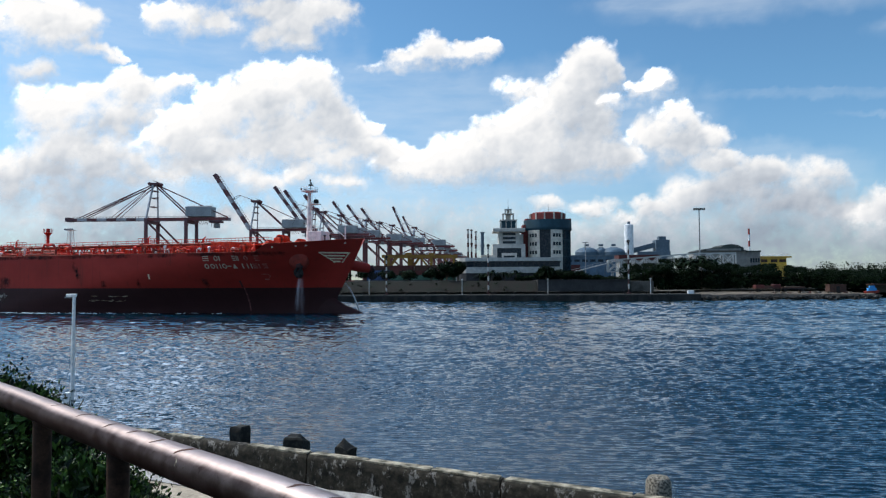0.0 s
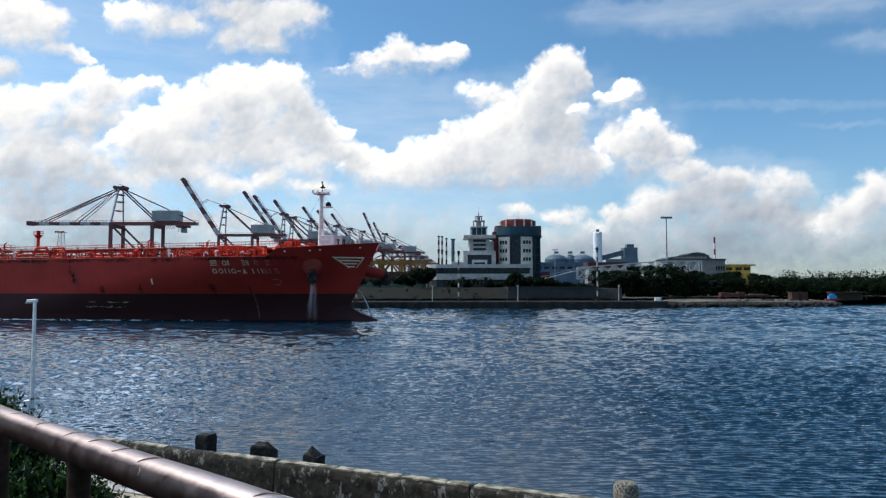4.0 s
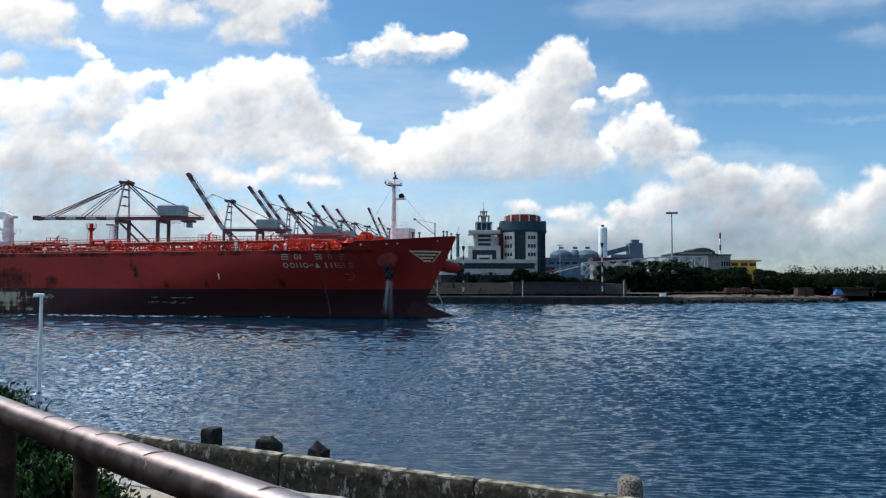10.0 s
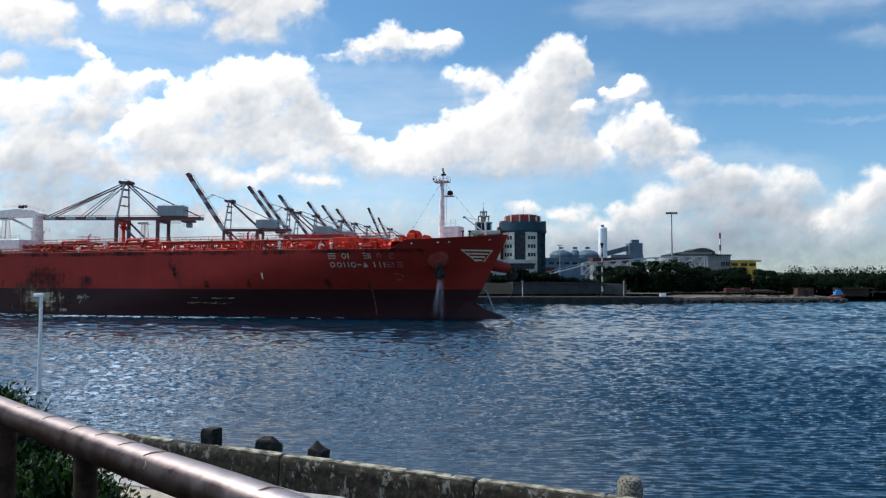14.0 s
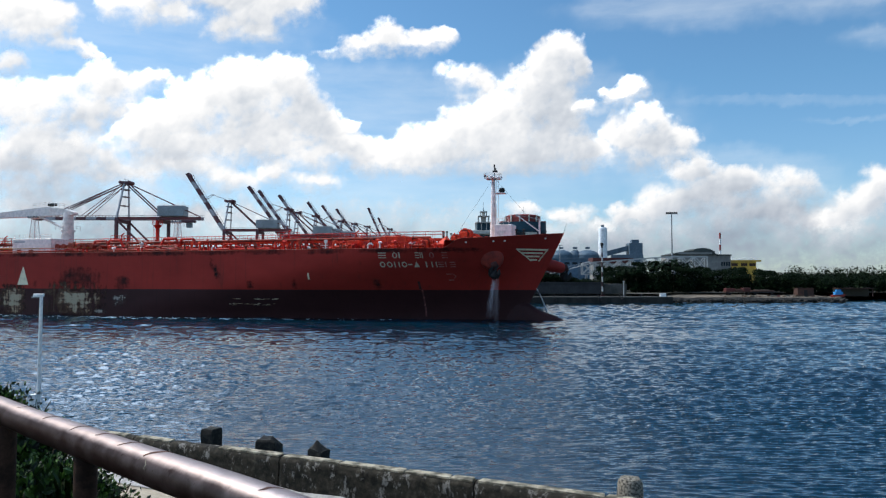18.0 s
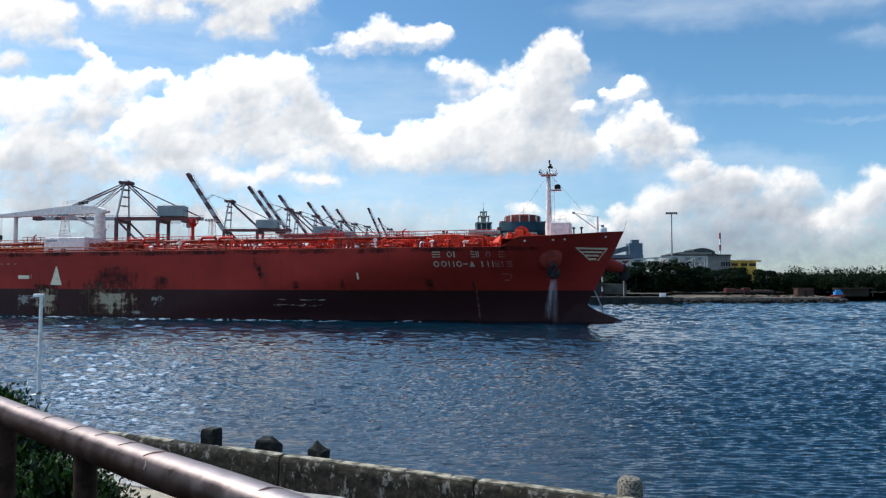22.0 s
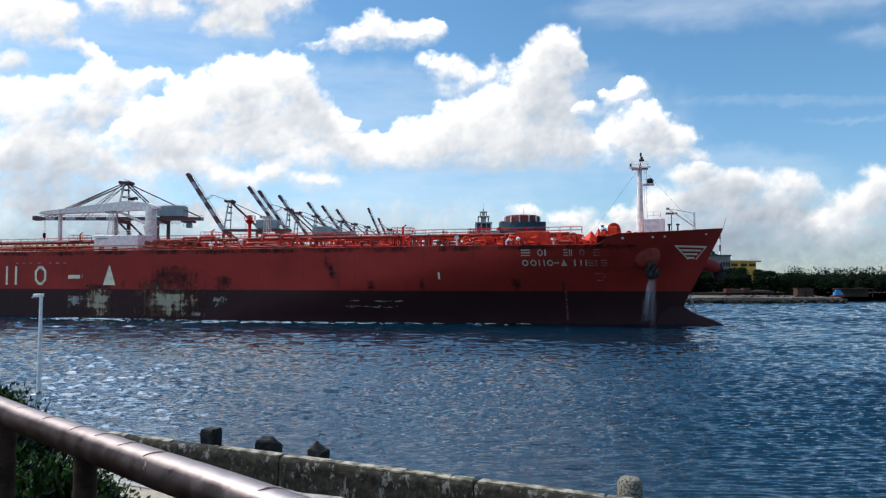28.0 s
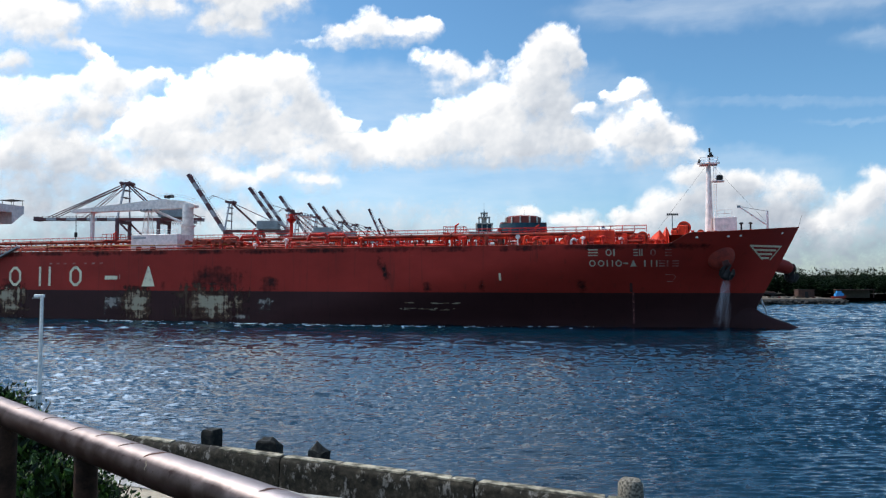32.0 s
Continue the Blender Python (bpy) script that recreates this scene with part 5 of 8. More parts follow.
        f.box(u0, u1, y0 - 0.1, y0, (DECK + z1) / 2, (DECK + z1) / 2 + 0.1)
        part("stiffener", f, DECK_RED, lk)
    # crowded gear of the fore deck: valve chests, manifolds, frames and hand wheels
    for k in range(70):
        u, y = rng.uniform(-47, -21.2), rng.uniform(-10.4, -1.5)
        top = DECK + rng.uniform(0.7, 2.3) * (1.0 if y > -8 else 0.7)
        kind = k % 5
        if kind == 0:
            w, d = rng.uniform(0.3, 0.8), rng.uniform(0.3, 0.7)
            f = Form().box(u - w, u + w, y - d, y + d, DECK, top - 0.3, 0.06).box(u - w * 0.6, u + w * 0.5, y - d * 0.5, y + d * 0.5, top - 0.3, top, 0.04)
        elif kind == 1:
            f = Form().tube((u, y, DECK), (u, y, top), 0.13, n=8).tube((u, y - 0.06, top), (u, y + 0.06, top), 0.42, n=12).tube((u - 0.3, y, DECK + 0.4), (u + 0.3, y, DECK + 0.4), 0.3, n=8)
        elif kind == 2:
            f = Form().pipe([(u - 0.9, y, DECK), (u - 0.9, y, top), (u + 0.9, y, top), (u + 0.9, y, DECK)], 0.09, 6).tube((u - 0.9, y, (DECK + top) / 2), (u + 0.9, y, (DECK + top) / 2), 0.06, n=5)
        elif kind == 3:
            f = Form().tube((u - 1.3, y, DECK + 0.6), (u + 1.3, y, DECK + 0.6), 0.24, n=9)
            for q in (-0.9, 0.1, 0.9):
                f.tube((u + q, y, DECK + 0.6), (u + q + 0.12, y, DECK + 0.6), 0.38, n=10).tube((u + q, y, DECK), (u + q, y, DECK + 0.6), 0.1, n=6)
        else:
            f = Form().tube((u, y, DECK), (u, y, top), 0.22, n=8).lathe([(0.1, 0), (0.42, 0.04), (0.40, 0.26), (0.1, 0.42)], 10, (u, y, top - 0.1))
        part(("valve_chest", "hand_valve", "hose_frame", "deck_pipe", "tank_vent")[kind], f, (DECK_ORANGE, DECK_RED, DECK_ORANGE, DECK_RED, DECK_RUST, DECK_ORANGE, SHIP_CREAM)[int(rng.random() ** 1.5 * 7)], ship)
    # ---- cargo pipes on their supports
    for k, (y, z, r, u0, u1) in enumerate(((-6.4, 13.7, 0.22, -112, -80), (-5.4, 13.75, 0.26, -132, -78), (-4.3, 14.1, 0.28, -168, -78), (-3.1, 14.6, 0.30, -168, -84),
                                           (-1.9, 15.55, 0.30, -168, -26), (1.9, 14.2, 0.26, -168, -60), (3.2, 14.9, 0.30, -160, -90), (-8.2, 13.5, 0.20, -100, -58),
                                           (-9.6, 13.5, 0.15, -168, -76))):
        f = Form().tube((u0, y, z), (u1, y, z), r, n=10)
        u = u0 + 4
        while u < u1:
            f.tube((u, y, z), (u + 0.16, y, z), r * 1.5, n=10)
            u += rng.uniform(5, 8)
        # aft pipes coloured darker, for rust and for the shade that lies there
        part("cargo_pipe", f, DECK_RUST if u0 < -130 else DECK_RED, ship, "", True)
    u = -144.0
    while u < -28:
        f = Form()
        for y in (-7.2, -2.4):
            f.beam((u, y, DECK), (u, y, 15.3 if y > -7 else 13.9), 0.18, 0.18)
        f.beam((u, -7.2, 13.75), (u, 3.6, 13.75), 0.2, 0.2)
        part("pipe_support", f, DECK_RED, ship)
        u += 4.2
    # expansion loops
    for u, y in ((-80.5, -4.3), (-83.5, -6.2), (-99.5, -4.3), (-104.5, -3.1)):
        f = Form().pipe([(u - 2.4, y, 14.4), (u - 1.5, y, 16.0), (u + 1.5, y, 16.0), (u + 2.4, y, 14.4)], 0.26, 8)
        part("expansion_loop", f, DECK_RED, ship, "", True)
    # catwalk with railings
    walkway = part("catwalk", Form().box(-168, -24, -0.75, 0.75, 15.35, 15.45), DECK_RED, ship, "raised red walkway over the pipes")
    for y in (-0.85, 0.85):
        part("walkway_girder", Form().box(-92, -24, y - 0.06, y + 0.06, 14.95, 15.5), DECK_ORANGE, walkway)
    u = -90.0
    while u < -24:      # posts and struts that carry the walkway
        w = rng.choice((0.16, 0.22, 0.34))
        part("walkway_post", Form().beam((u, -1.0, DECK), (u, -1.0, 15.0), w, w), DECK_RED, walkway)
        if rng.random() < 0.3:
            part("walkway_strut", Form().beam((u, -1.0, DECK + 0.2), (u + 1.3, -1.0, 15.0), 0.12, 0.12), DECK_RED, walkway)
        u += rng.uniform(0.9, 2.3)
    for y in (-0.75, 0.75):
        railing(walkway, [(-168, y, 15.45), (-24, y, 15.75)], 1.15, 2.0, "walkway_rail", DECK_RED, 0.04)
    u = -164.0
    while u < -25:
        for y in (-0.6, 0.6):
            part("walkway_post", Form().beam((u, y, DECK), (u, y, 15.35), 0.16, 0.16), DECK_RED, walkway)
        u += 3.0
    # low pipe stubs, stools and braces below the walkway
    u = -92.0
    while u < -24.0:
        y, top = rng.choice((-3.6, -2.6, -2.0, 1.2, 2.4)), rng.uniform(14.4, 15.35)
        f = Form()
        if rng.random() < 0.55:
            f.tube((u, y, DECK), (u, y, top), rng.uniform(0.10, 0.24), n=7).tube((u, y, top - 0.25), (u, y, top - 0.05), 0.33, n=8)
        else:
            f.beam((u - 0.5, y, DECK), (u + 0.4, y, top), 0.13, 0.16).beam((u + 0.55, y, DECK), (u + 0.45, y, top), 0.13, 0.16)
        part("pipe_stool", f, (DECK_ORANGE, DECK_RED, DECK_ORANGE, DECK_RUST)[int(rng.random() * 4)], ship)
        u += rng.uniform(0.6, 1.5)
    # valves, vents and hatches
    for k in range(64):
        u, y = -26 - 82 * rng.random(), rng.choice((-10.6, -9.0, -7.6, -6.8, -8.4, 5.0, 7.0))
        h, r = rng.uniform(0.6, 1.9), rng.uniform(0.1, 0.24)
        f = Form().tube((u, y, DECK), (u, y, DECK + h), r, n=8)
        kind = k % 4
        if kind == 0:
            f.lathe([(0.1, 0), (0.45, 0.05), (0.45, 0.35), (0.1, 0.5)], 10, (u, y, DECK + h))
        elif kind == 1:
            f.tube((u - 0.4, y, DECK + h), (u + 0.4, y, DECK + h), 0.28, n=8)
        elif kind == 2:
            f.tube((u, y - 0.05, DECK + h + 0.2), (u, y + 0.05, DECK + h + 0.2), 0.4, n=12)
        else:
            f.pipe([(u, y, DECK + h), (u + 0.5, y, DECK + h + 0.35), (u + 1.0, y, DECK + h - 0.1)], r, 7)
        part(("tank_vent", "valve", "handwheel", "gooseneck")[kind], f, (DECK_ORANGE, DECK_RED, DECK_RUST)[k % 3] if k % 7 else SHIP_CREAM, ship)
    for k in range(7):
        u, y = -40 - 9.7 * k, (-6.8, -5.6)[k % 2]
        f = Form().tube((u, y, DECK), (u, y, DECK + 1.1), 0.75, n=14).tube((u, y, DECK + 1.1), (u, y, DECK + 1.3), 0.85, n=14)
        part("tank_hatch", f, DECK_ORANGE if k % 3 else DECK_RED, ship, "", True)
    for k in range(30):
        u = -40 - 3.1 * k + rng.uniform(-0.8, 0.8)
        f = Form().pipe([(u, -9.5 + rng.uniform(0, 2), 13.9), (u, -4.0, 13.9), (u, -4.0, 14.6)], rng.uniform(0.1, 0.2), 7)
        part("branch_pipe", f, (DECK_RED, DECK_RUST)[k % 2], ship)
    railing(ship, [(-24.5, -11.4, DECK), (-30.5, -12.3, DECK)], 1.05, 1.5, "deck_rail", DECK_RED)
    railing(ship, [(-100, -12.7, DECK), (-112, -12.7, DECK)], 0.95, 1.5, "deck_rail", DECK_RED)
    railing(ship, [(-124.5, -12.7, DECK), (-147, -12.7, DECK)], 0.95, 1.5, "deck_rail", DECK_RED)
    # railed stands above the pipes
    for u, y, z in ((-58.2, -0.4, 16.0), (-101.0, -0.6, 16.0), (-135.0, -1.0, 15.9), (-43.5, 1.5, 15.6)):
        st = part("lookout_stand", Form().box(u - 1.9, u + 1.9, y - 1.3, y + 1.3, z - 0.12, z), DECK_RED, ship, "railed red stand above the pipes")
        for a in (-1.7, 1.7):
            for b in (-1.1, 1.1):
                part("stand_leg", Form().beam((u + a, y + b, DECK), (u + a, y + b, z), 0.14, 0.14), DECK_RED, st)
        for a, b in (((-1.9, -1.3), (1.9, -1.3)), ((1.9, -1.3), (1.9, 1.3)), ((1.9, 1.3), (-1.9, 1.3)), ((-1.9, 1.3), (-1.9, -1.3))):
            railing(st, [(u + a[0], y + a[1], z), (u + b[0], y + b[1], z)], 1.3, 1.0, "stand_rail", DECK_RED, 0.045)
        part("monitor", Form().tube((u, y, z), (u, y, z + 1.4), 0.16, n=8).tube((u - 0.1, y, z + 1.4), (u + 0.7, y, z + 1.9), 0.13, n=8), DECK_RED, st)
    # red deck mast with a cup-shaped platform
    dm = part("deck_mast", Form().tube((-94.2, 3, DECK), (-94.2, 3, 19.3), 0.42, 0.36, 12).tube((-94.2, 3, 19.1), (-94.2, 3, 19.9), 0.45, 1.05, 12).tube((-94.2, 3, 20.0), (-94.2, 3, 21.0), 0.5, 0.42, 12),
              DECK_RED, ship, "red post with a round platform", True)
    f = Form()
    for k in range(12):
        a, b = 2 * math.pi * k / 12, 2 * math.pi * (k + 1) / 12
        p = lambda q, z: (-94.2 + 1.15 * math.cos(q), 3 + 1.15 * math.sin(q), z)
        f.tube(p(a, 19.9), p(a, 20.9), 0.035, n=4).tube(p(a, 20.9), p(b, 20.9), 0.035, n=4).tube(p(a, 20.4), p(b, 20.4), 0.03, n=4)
    part("platform_rail", f, DECK_RED, dm)
    f = Form()
    for x in (-94.9, -95.3):
        f.tube((x, 3, DECK), (x, 3, 19.9), 0.03, n=4)
    for k in range(16):
        f.tube((-94.9, 3, DECK + 0.4 * k), (-95.3, 3, DECK + 0.4 * k), 0.025, n=4)
    part("post_ladder", f, DECK_RED, dm)
    # lattice light towers
    for u, y, z0, z1, mat in ((-127.0, 0.0, 15.4, 22.0, SHIP_CREAM), (-94.4, 10.5, DECK, 21.0, SHIP_CREAM)):
        f = Form()
        for a in (-1, 1):
            for b in (-1, 1):
                f.tube((u + 0.95 * a, y + 0.95 * b, z0), (u + 0.45 * a, y + 0.45 * b, z1), 0.07, n=5)
        for k in range(6):
            z, w = z0 + (z1 - z0) * k / 6, 0.95 - 0.5 * k / 6
            for a, b, c, d in ((-1, -1, 1, -1), (1, -1, 1, 1), (1, 1, -1, 1), (-1, 1, -1, -1)):
                f.tube((u + a * w, y + b * w, z), (u + c * w, y + d * w, z), 0.04, n=4)
                f.tube((u + a * w, y + b * w, z), (u + c * w * 0.92, y + d * w * 0.92, z + (z1 - z0) / 6), 0.035, n=4)
        lt = part("light_tower", f, mat, ship, "pale lattice light tower")
        part("tower_top", Form().box(u - 1.3, u + 1.3, y - 0.8, y + 0.8, z1, z1 + 0.12), mat, lt)
        for a in (-1.2, -0.4, 0.4, 1.2):
            part("floodlight", Form().box(u + a - 0.25, u + a + 0.25, y - 0.9, y - 0.5, z1 + 0.12, z1 + 0.55, 0.04), STEEL, lt)
    # ---- midship: store house, hose crane
    hs = part("store_house", Form().box(-123.6, -112.6, -9.0, -4.2, DECK, 16.4, 0.05), SHIP_WHITE, ship, "plain white deck house amidships")
    railing(hs, [(-123.4, -8.8, 16.4), (-112.8, -8.8, 16.4)], 0.95, 1.5, "roof_rail", SHIP_WHITE)
    part("house_sign", Form().box(-123.0, -120.0, -9.04, -9.0, 15.6, 15.85), STEEL, hs)
    for u in (-122.3, -118.9):
        part("house_door", Form().box(u, u + 1.3, -9.06, -9.0, DECK, 14.0), BOLSTER, hs)
    crane = part("hose_crane", Form().tube((-117, 0, DECK), (-117, 0, 18.6), 1.4, 1.3, 20).tube((-117, 0, 18.6), (-117, 0, 19.0), 1.6, 1.6, 20).tube((-117, 0, 19.0), (-117, 0, 23.2), 1.2, 1.1, 20),
                 SHIP_CREAM, ship, "cream hose-handling crane with its jib laid in a crutch", True)
    j = Form()
    top = [(-114.9, 23.1), (-117.4, 24.0), (-123.0, 24.6), (-127.5, 24.3), (-146.7, 22.9), (-147.2, 22.5), (-146.6, 22.25), (-128.0, 22.35), (-118.0, 22.5), (-114.9, 22.6)]
    k = len(top)
    vs = [(x, y, z) for y in (-0.75, 0.75) for x, z in top]
    j.add(vs, [tuple(range(k)), tuple(range(2 * k - 1, k - 1, -1))] + [(i, k + i, k + (i + 1) % k, (i + 1) % k) for i in range(k)])
    part("crane_jib", j, SHIP_CREAM, crane, "long tapered cream jib")
    part("jib_ram", Form().tube((-118.6, 0, 19.6), (-125.5, 0, 22.4), 0.28, n=10), SHIP_CREAM, crane)
    railing(crane, [(-127, -0.7, 24.6), (-122, -0.7, 24.9), (-117.5, -0.7, 24.3), (-114.6, -0.7, 23.3)], 0.9, 1.2, "jib_rail", SHIP_CREAM, 0.03)
    part("jib_head", Form().box(-122.2, -120.8, -0.5, 0.5, 24.9, 25.5, 0.08).tube((-122.3, -0.6, 25.1), (-122.3, 0.6, 25.1), 0.35, n=10), BLACK_STEEL, crane)
    railing(crane, [(-118.8, -1.9, 18.9), (-115.2, -1.9, 18.9), (-115.2, 1.9, 18.9)], 1.0, 1.2, "slew_rail", SHIP_CREAM, 0.03)
    part("hoist_wire", Form().tube((-146.2, -0.15, 22.3), (-146.2, -0.15, 18.0), 0.03, n=4).tube((-146.2, 0.15, 22.3), (-146.2, 0.15, 18.0), 0.03, n=4), BLACK_STEEL, crane)
    part("hook_block", Form().box(-146.5, -145.9, -0.25, 0.25, 16.9, 18.0, 0.1).tube((-146.2, 0, 16.9), (-146.2, 0, 16.3), 0.12, n=8), BLACK_STEEL, crane)
    part("jib_crutch", Form().beam((-141.7, 0, DECK), (-141.7, 0, 22.3), 0.55, 0.7).beam((-141.7, -1.2, 22.3), (-141.7, 1.2, 22.3), 0.4, 0.3), SHIP_CREAM, ship, "post that carries the crane's jib")
    # manifold with hose rails
    # the dark colour here holds both rust and the shade amidships
    for k in range(7):
        u = -108.5 + 1.7 * k - (0 if k < 3 else 1.0)
        f = Form().tube((u, -3, 14.5), (u, -11.2, 14.5), 0.3, n=10).tube((u, -11.2, 14.5), (u, -11.5, 14.5), 0.5, n=12)
        part("manifold_pipe", f, DECK_RUST, ship, "", True)
    for k in range(9):
        u = -128.0 - 2.0 * k
        f = Form().tube((u, -3, 14.2), (u, -9.6, 14.2), 0.22, n=8).tube((u, -9.6, 13.2), (u, -9.6, 14.6), 0.2, n=8)
        part("branch_pipe", f, DECK_RUST, ship)
    for y in (-10.4, -11.2):
        part("hose_rail", Form().tube((-147, y, 14.1), (-100, y, 14.1), 0.08, n=6), OCHRE, ship)
    # accommodation ladder stowed on the side
    ladder = Form().beam((-158, -13.4, 9.6), (-147.6, -13.4, 14.0), 0.9, 0.35)
    lad = part("side_ladder", ladder, STEEL, ship, "grey accommodation ladder")
    railing(lad, [(-158, -13.8, 9.7), (-147.6, -13.8, 14.1)], 0.9, 1.3, "ladder_rail", STEEL, 0.035)
    # ---- bridge wing and the front of the house behind it
    br = part("superstructure", Form().box(-205, -182, -11.0, 11.0, DECK, 28.0, 0.1), SHIP_WHITE, ship, "white superstructure aft")
    f = Form().box(-182.1, -177.0, -14.4, 14.4, 24.3, 26.2)
    for s in (-1, 1):
        f.add([(-182, s * 14.4, 24.3), (-177.0, s * 14.4, 24.3), (-182, s * 11, 24.3), (-177.0, s * 11, 24.3), (-182, s * 11, 21.4), (-177.0, s * 11, 21.4)],
              [(0, 1, 5, 4), (0, 4, 2), (1, 3, 5), (2, 4, 5, 3)])
    part("bridge_wing", f, SHIP_WHITE, br, "pale grey bridge wing with a bracket below")
    for s in (-1, 1):
        f = Form()
        for y in (11.6, 14.2):
            for u in (-181.0, -177.0 - 0.3):
                f.tube((u, s * y, 26.2), (u, s * y, 27.5), 0.07, n=5)
        f.box(-181.6, -177.0, min(s * 11.2, s * 14.4), max(s * 11.2, s * 14.4), 27.5, 27.65)
        part("wing_roof", f, BLACK_STEEL, br)
    part("bridge_windows", Form().box(-182.02, -181.96, -9.5, 9.5, 25.6, 27.0), GLASS_DARK, br)
    return ship


TANKER = tanker()
# ---------------------------------------------------------------- plants
def leaf_cloud(f, rng, centre, radii, count, size, hollow=0.55):
    """Small bent leaf tufts through the outer part of an uneven crown."""
    for _ in range(count):
        d = Vector((rng.gauss(0, 1), rng.gauss(0, 1), rng.gauss(0, 1))).normalized()
        lump = 0.80 + 0.36 * noise.noise(d * 2.3 + Vector(centre) * 0.37)
        r = (hollow + (1 - hollow) * rng.random() ** 0.5) * lump
        p = Vector(centre) + Vector((d.x * radii[0], d.y * radii[1], d.z * radii[2])) * r
        s = size * rng.uniform(0.6, 1.3)
        a = Vector((rng.gauss(0, 1), rng.gauss(0, 1), rng.gauss(0, 0.6))).normalized()
        b = a.cross(d + Vector((0.1, 0.2, 0.3))).normalized()
        up = a.cross(b)
        f.add([p - a * s, p + b * 0.5 * s + up * 0.2 * s, p + a * s, p - b * 0.5 * s + up * 0.2 * s], [(0, 1, 2), (0, 2, 3)])


def tree(at, height, spread, rng, label, mat=None, tufts=900, group="trees on the far shore"):
    t = thing("tree", at, label, "tree", group)
    f = Form()
    h = height
    lean = Vector((rng.uniform(-0.06, 0.06) * h, 0, 0))
    pts = [Vector((0, 0, -0.3)), Vector((0, 0, 0.28 * h)) + lean * 0.4, Vector((0, 0, 0.6 * h)) + lean]
    for k, (a, b) in enumerate(zip(pts, pts[1:])):
        f.tube(a, b, 0.04 * h * (1 - 0.35 * k), 0.026 * h * (1 - 0.35 * k), 7)
    tips = []
    for k in range(5):
        a = 2 * math.pi * (k + rng.random() * 0.6) / 5
        tip = pts[2] + Vector((math.cos(a) * spread * 0.55, math.sin(a) * spread * 0.55, rng.uniform(0.02, 0.2) * h))
        f.tube(pts[1] + (pts[2] - pts[1]) * rng.uniform(0.2, 0.9), tip, 0.014 * h, 0.006 * h, 5)
        tips.append(tip)
    part("trunk", f, BARK, t, "", True)
    c = Form()
    leaf_cloud(c, rng, (lean.x, 0, 0.72 * h), (spread * 0.75, spread * 0.75, 0.26 * h), tufts // 2, 0.05 * h)
    for tip in tips:
        leaf_cloud(c, rng, tip, (spread * 0.45, spread * 0.45, 0.17 * h), tufts // 8, 0.05 * h)
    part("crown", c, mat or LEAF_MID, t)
    return t


def palm(at, height, rng):
    t = thing("palm_tree", at, "slender palm tree with drooping dark fronds", "palm", "palms on the far bank")
    f = Form()
    f.tube((0, 0, -0.2), (0.1, 0, height * 0.7), 0.22, 0.16, 7)
    part("trunk", f, BARK, t, "", True)
    c = Form()
    for k in range(22):
        a, lift = 2 * math.pi * k / 22 + rng.random() * 0.2, rng.uniform(-0.1, 0.9)
        prev, n = Vector((0.1, 0, height * 0.7)), 5
        d = Vector((math.cos(a), math.sin(a), lift)).normalized()
        for i in range(n):
            nxt = prev + d * 0.085 * height
            d = (d + Vector((0, 0, -0.32))).normalized()
            w = 0.05 * height * (1 - i / n) + 0.03
            s = d.cross(Vector((0, 0, 1))).normalized()
            c.add([prev - s * w, prev + s * w, nxt + s * w * 0.8 - Vector((0, 0, 0.02)), nxt - s * w * 0.8], [(0, 1, 2, 3)])
            prev = nxt
    part("fronds", c, LEAF_MID, t)
    return t


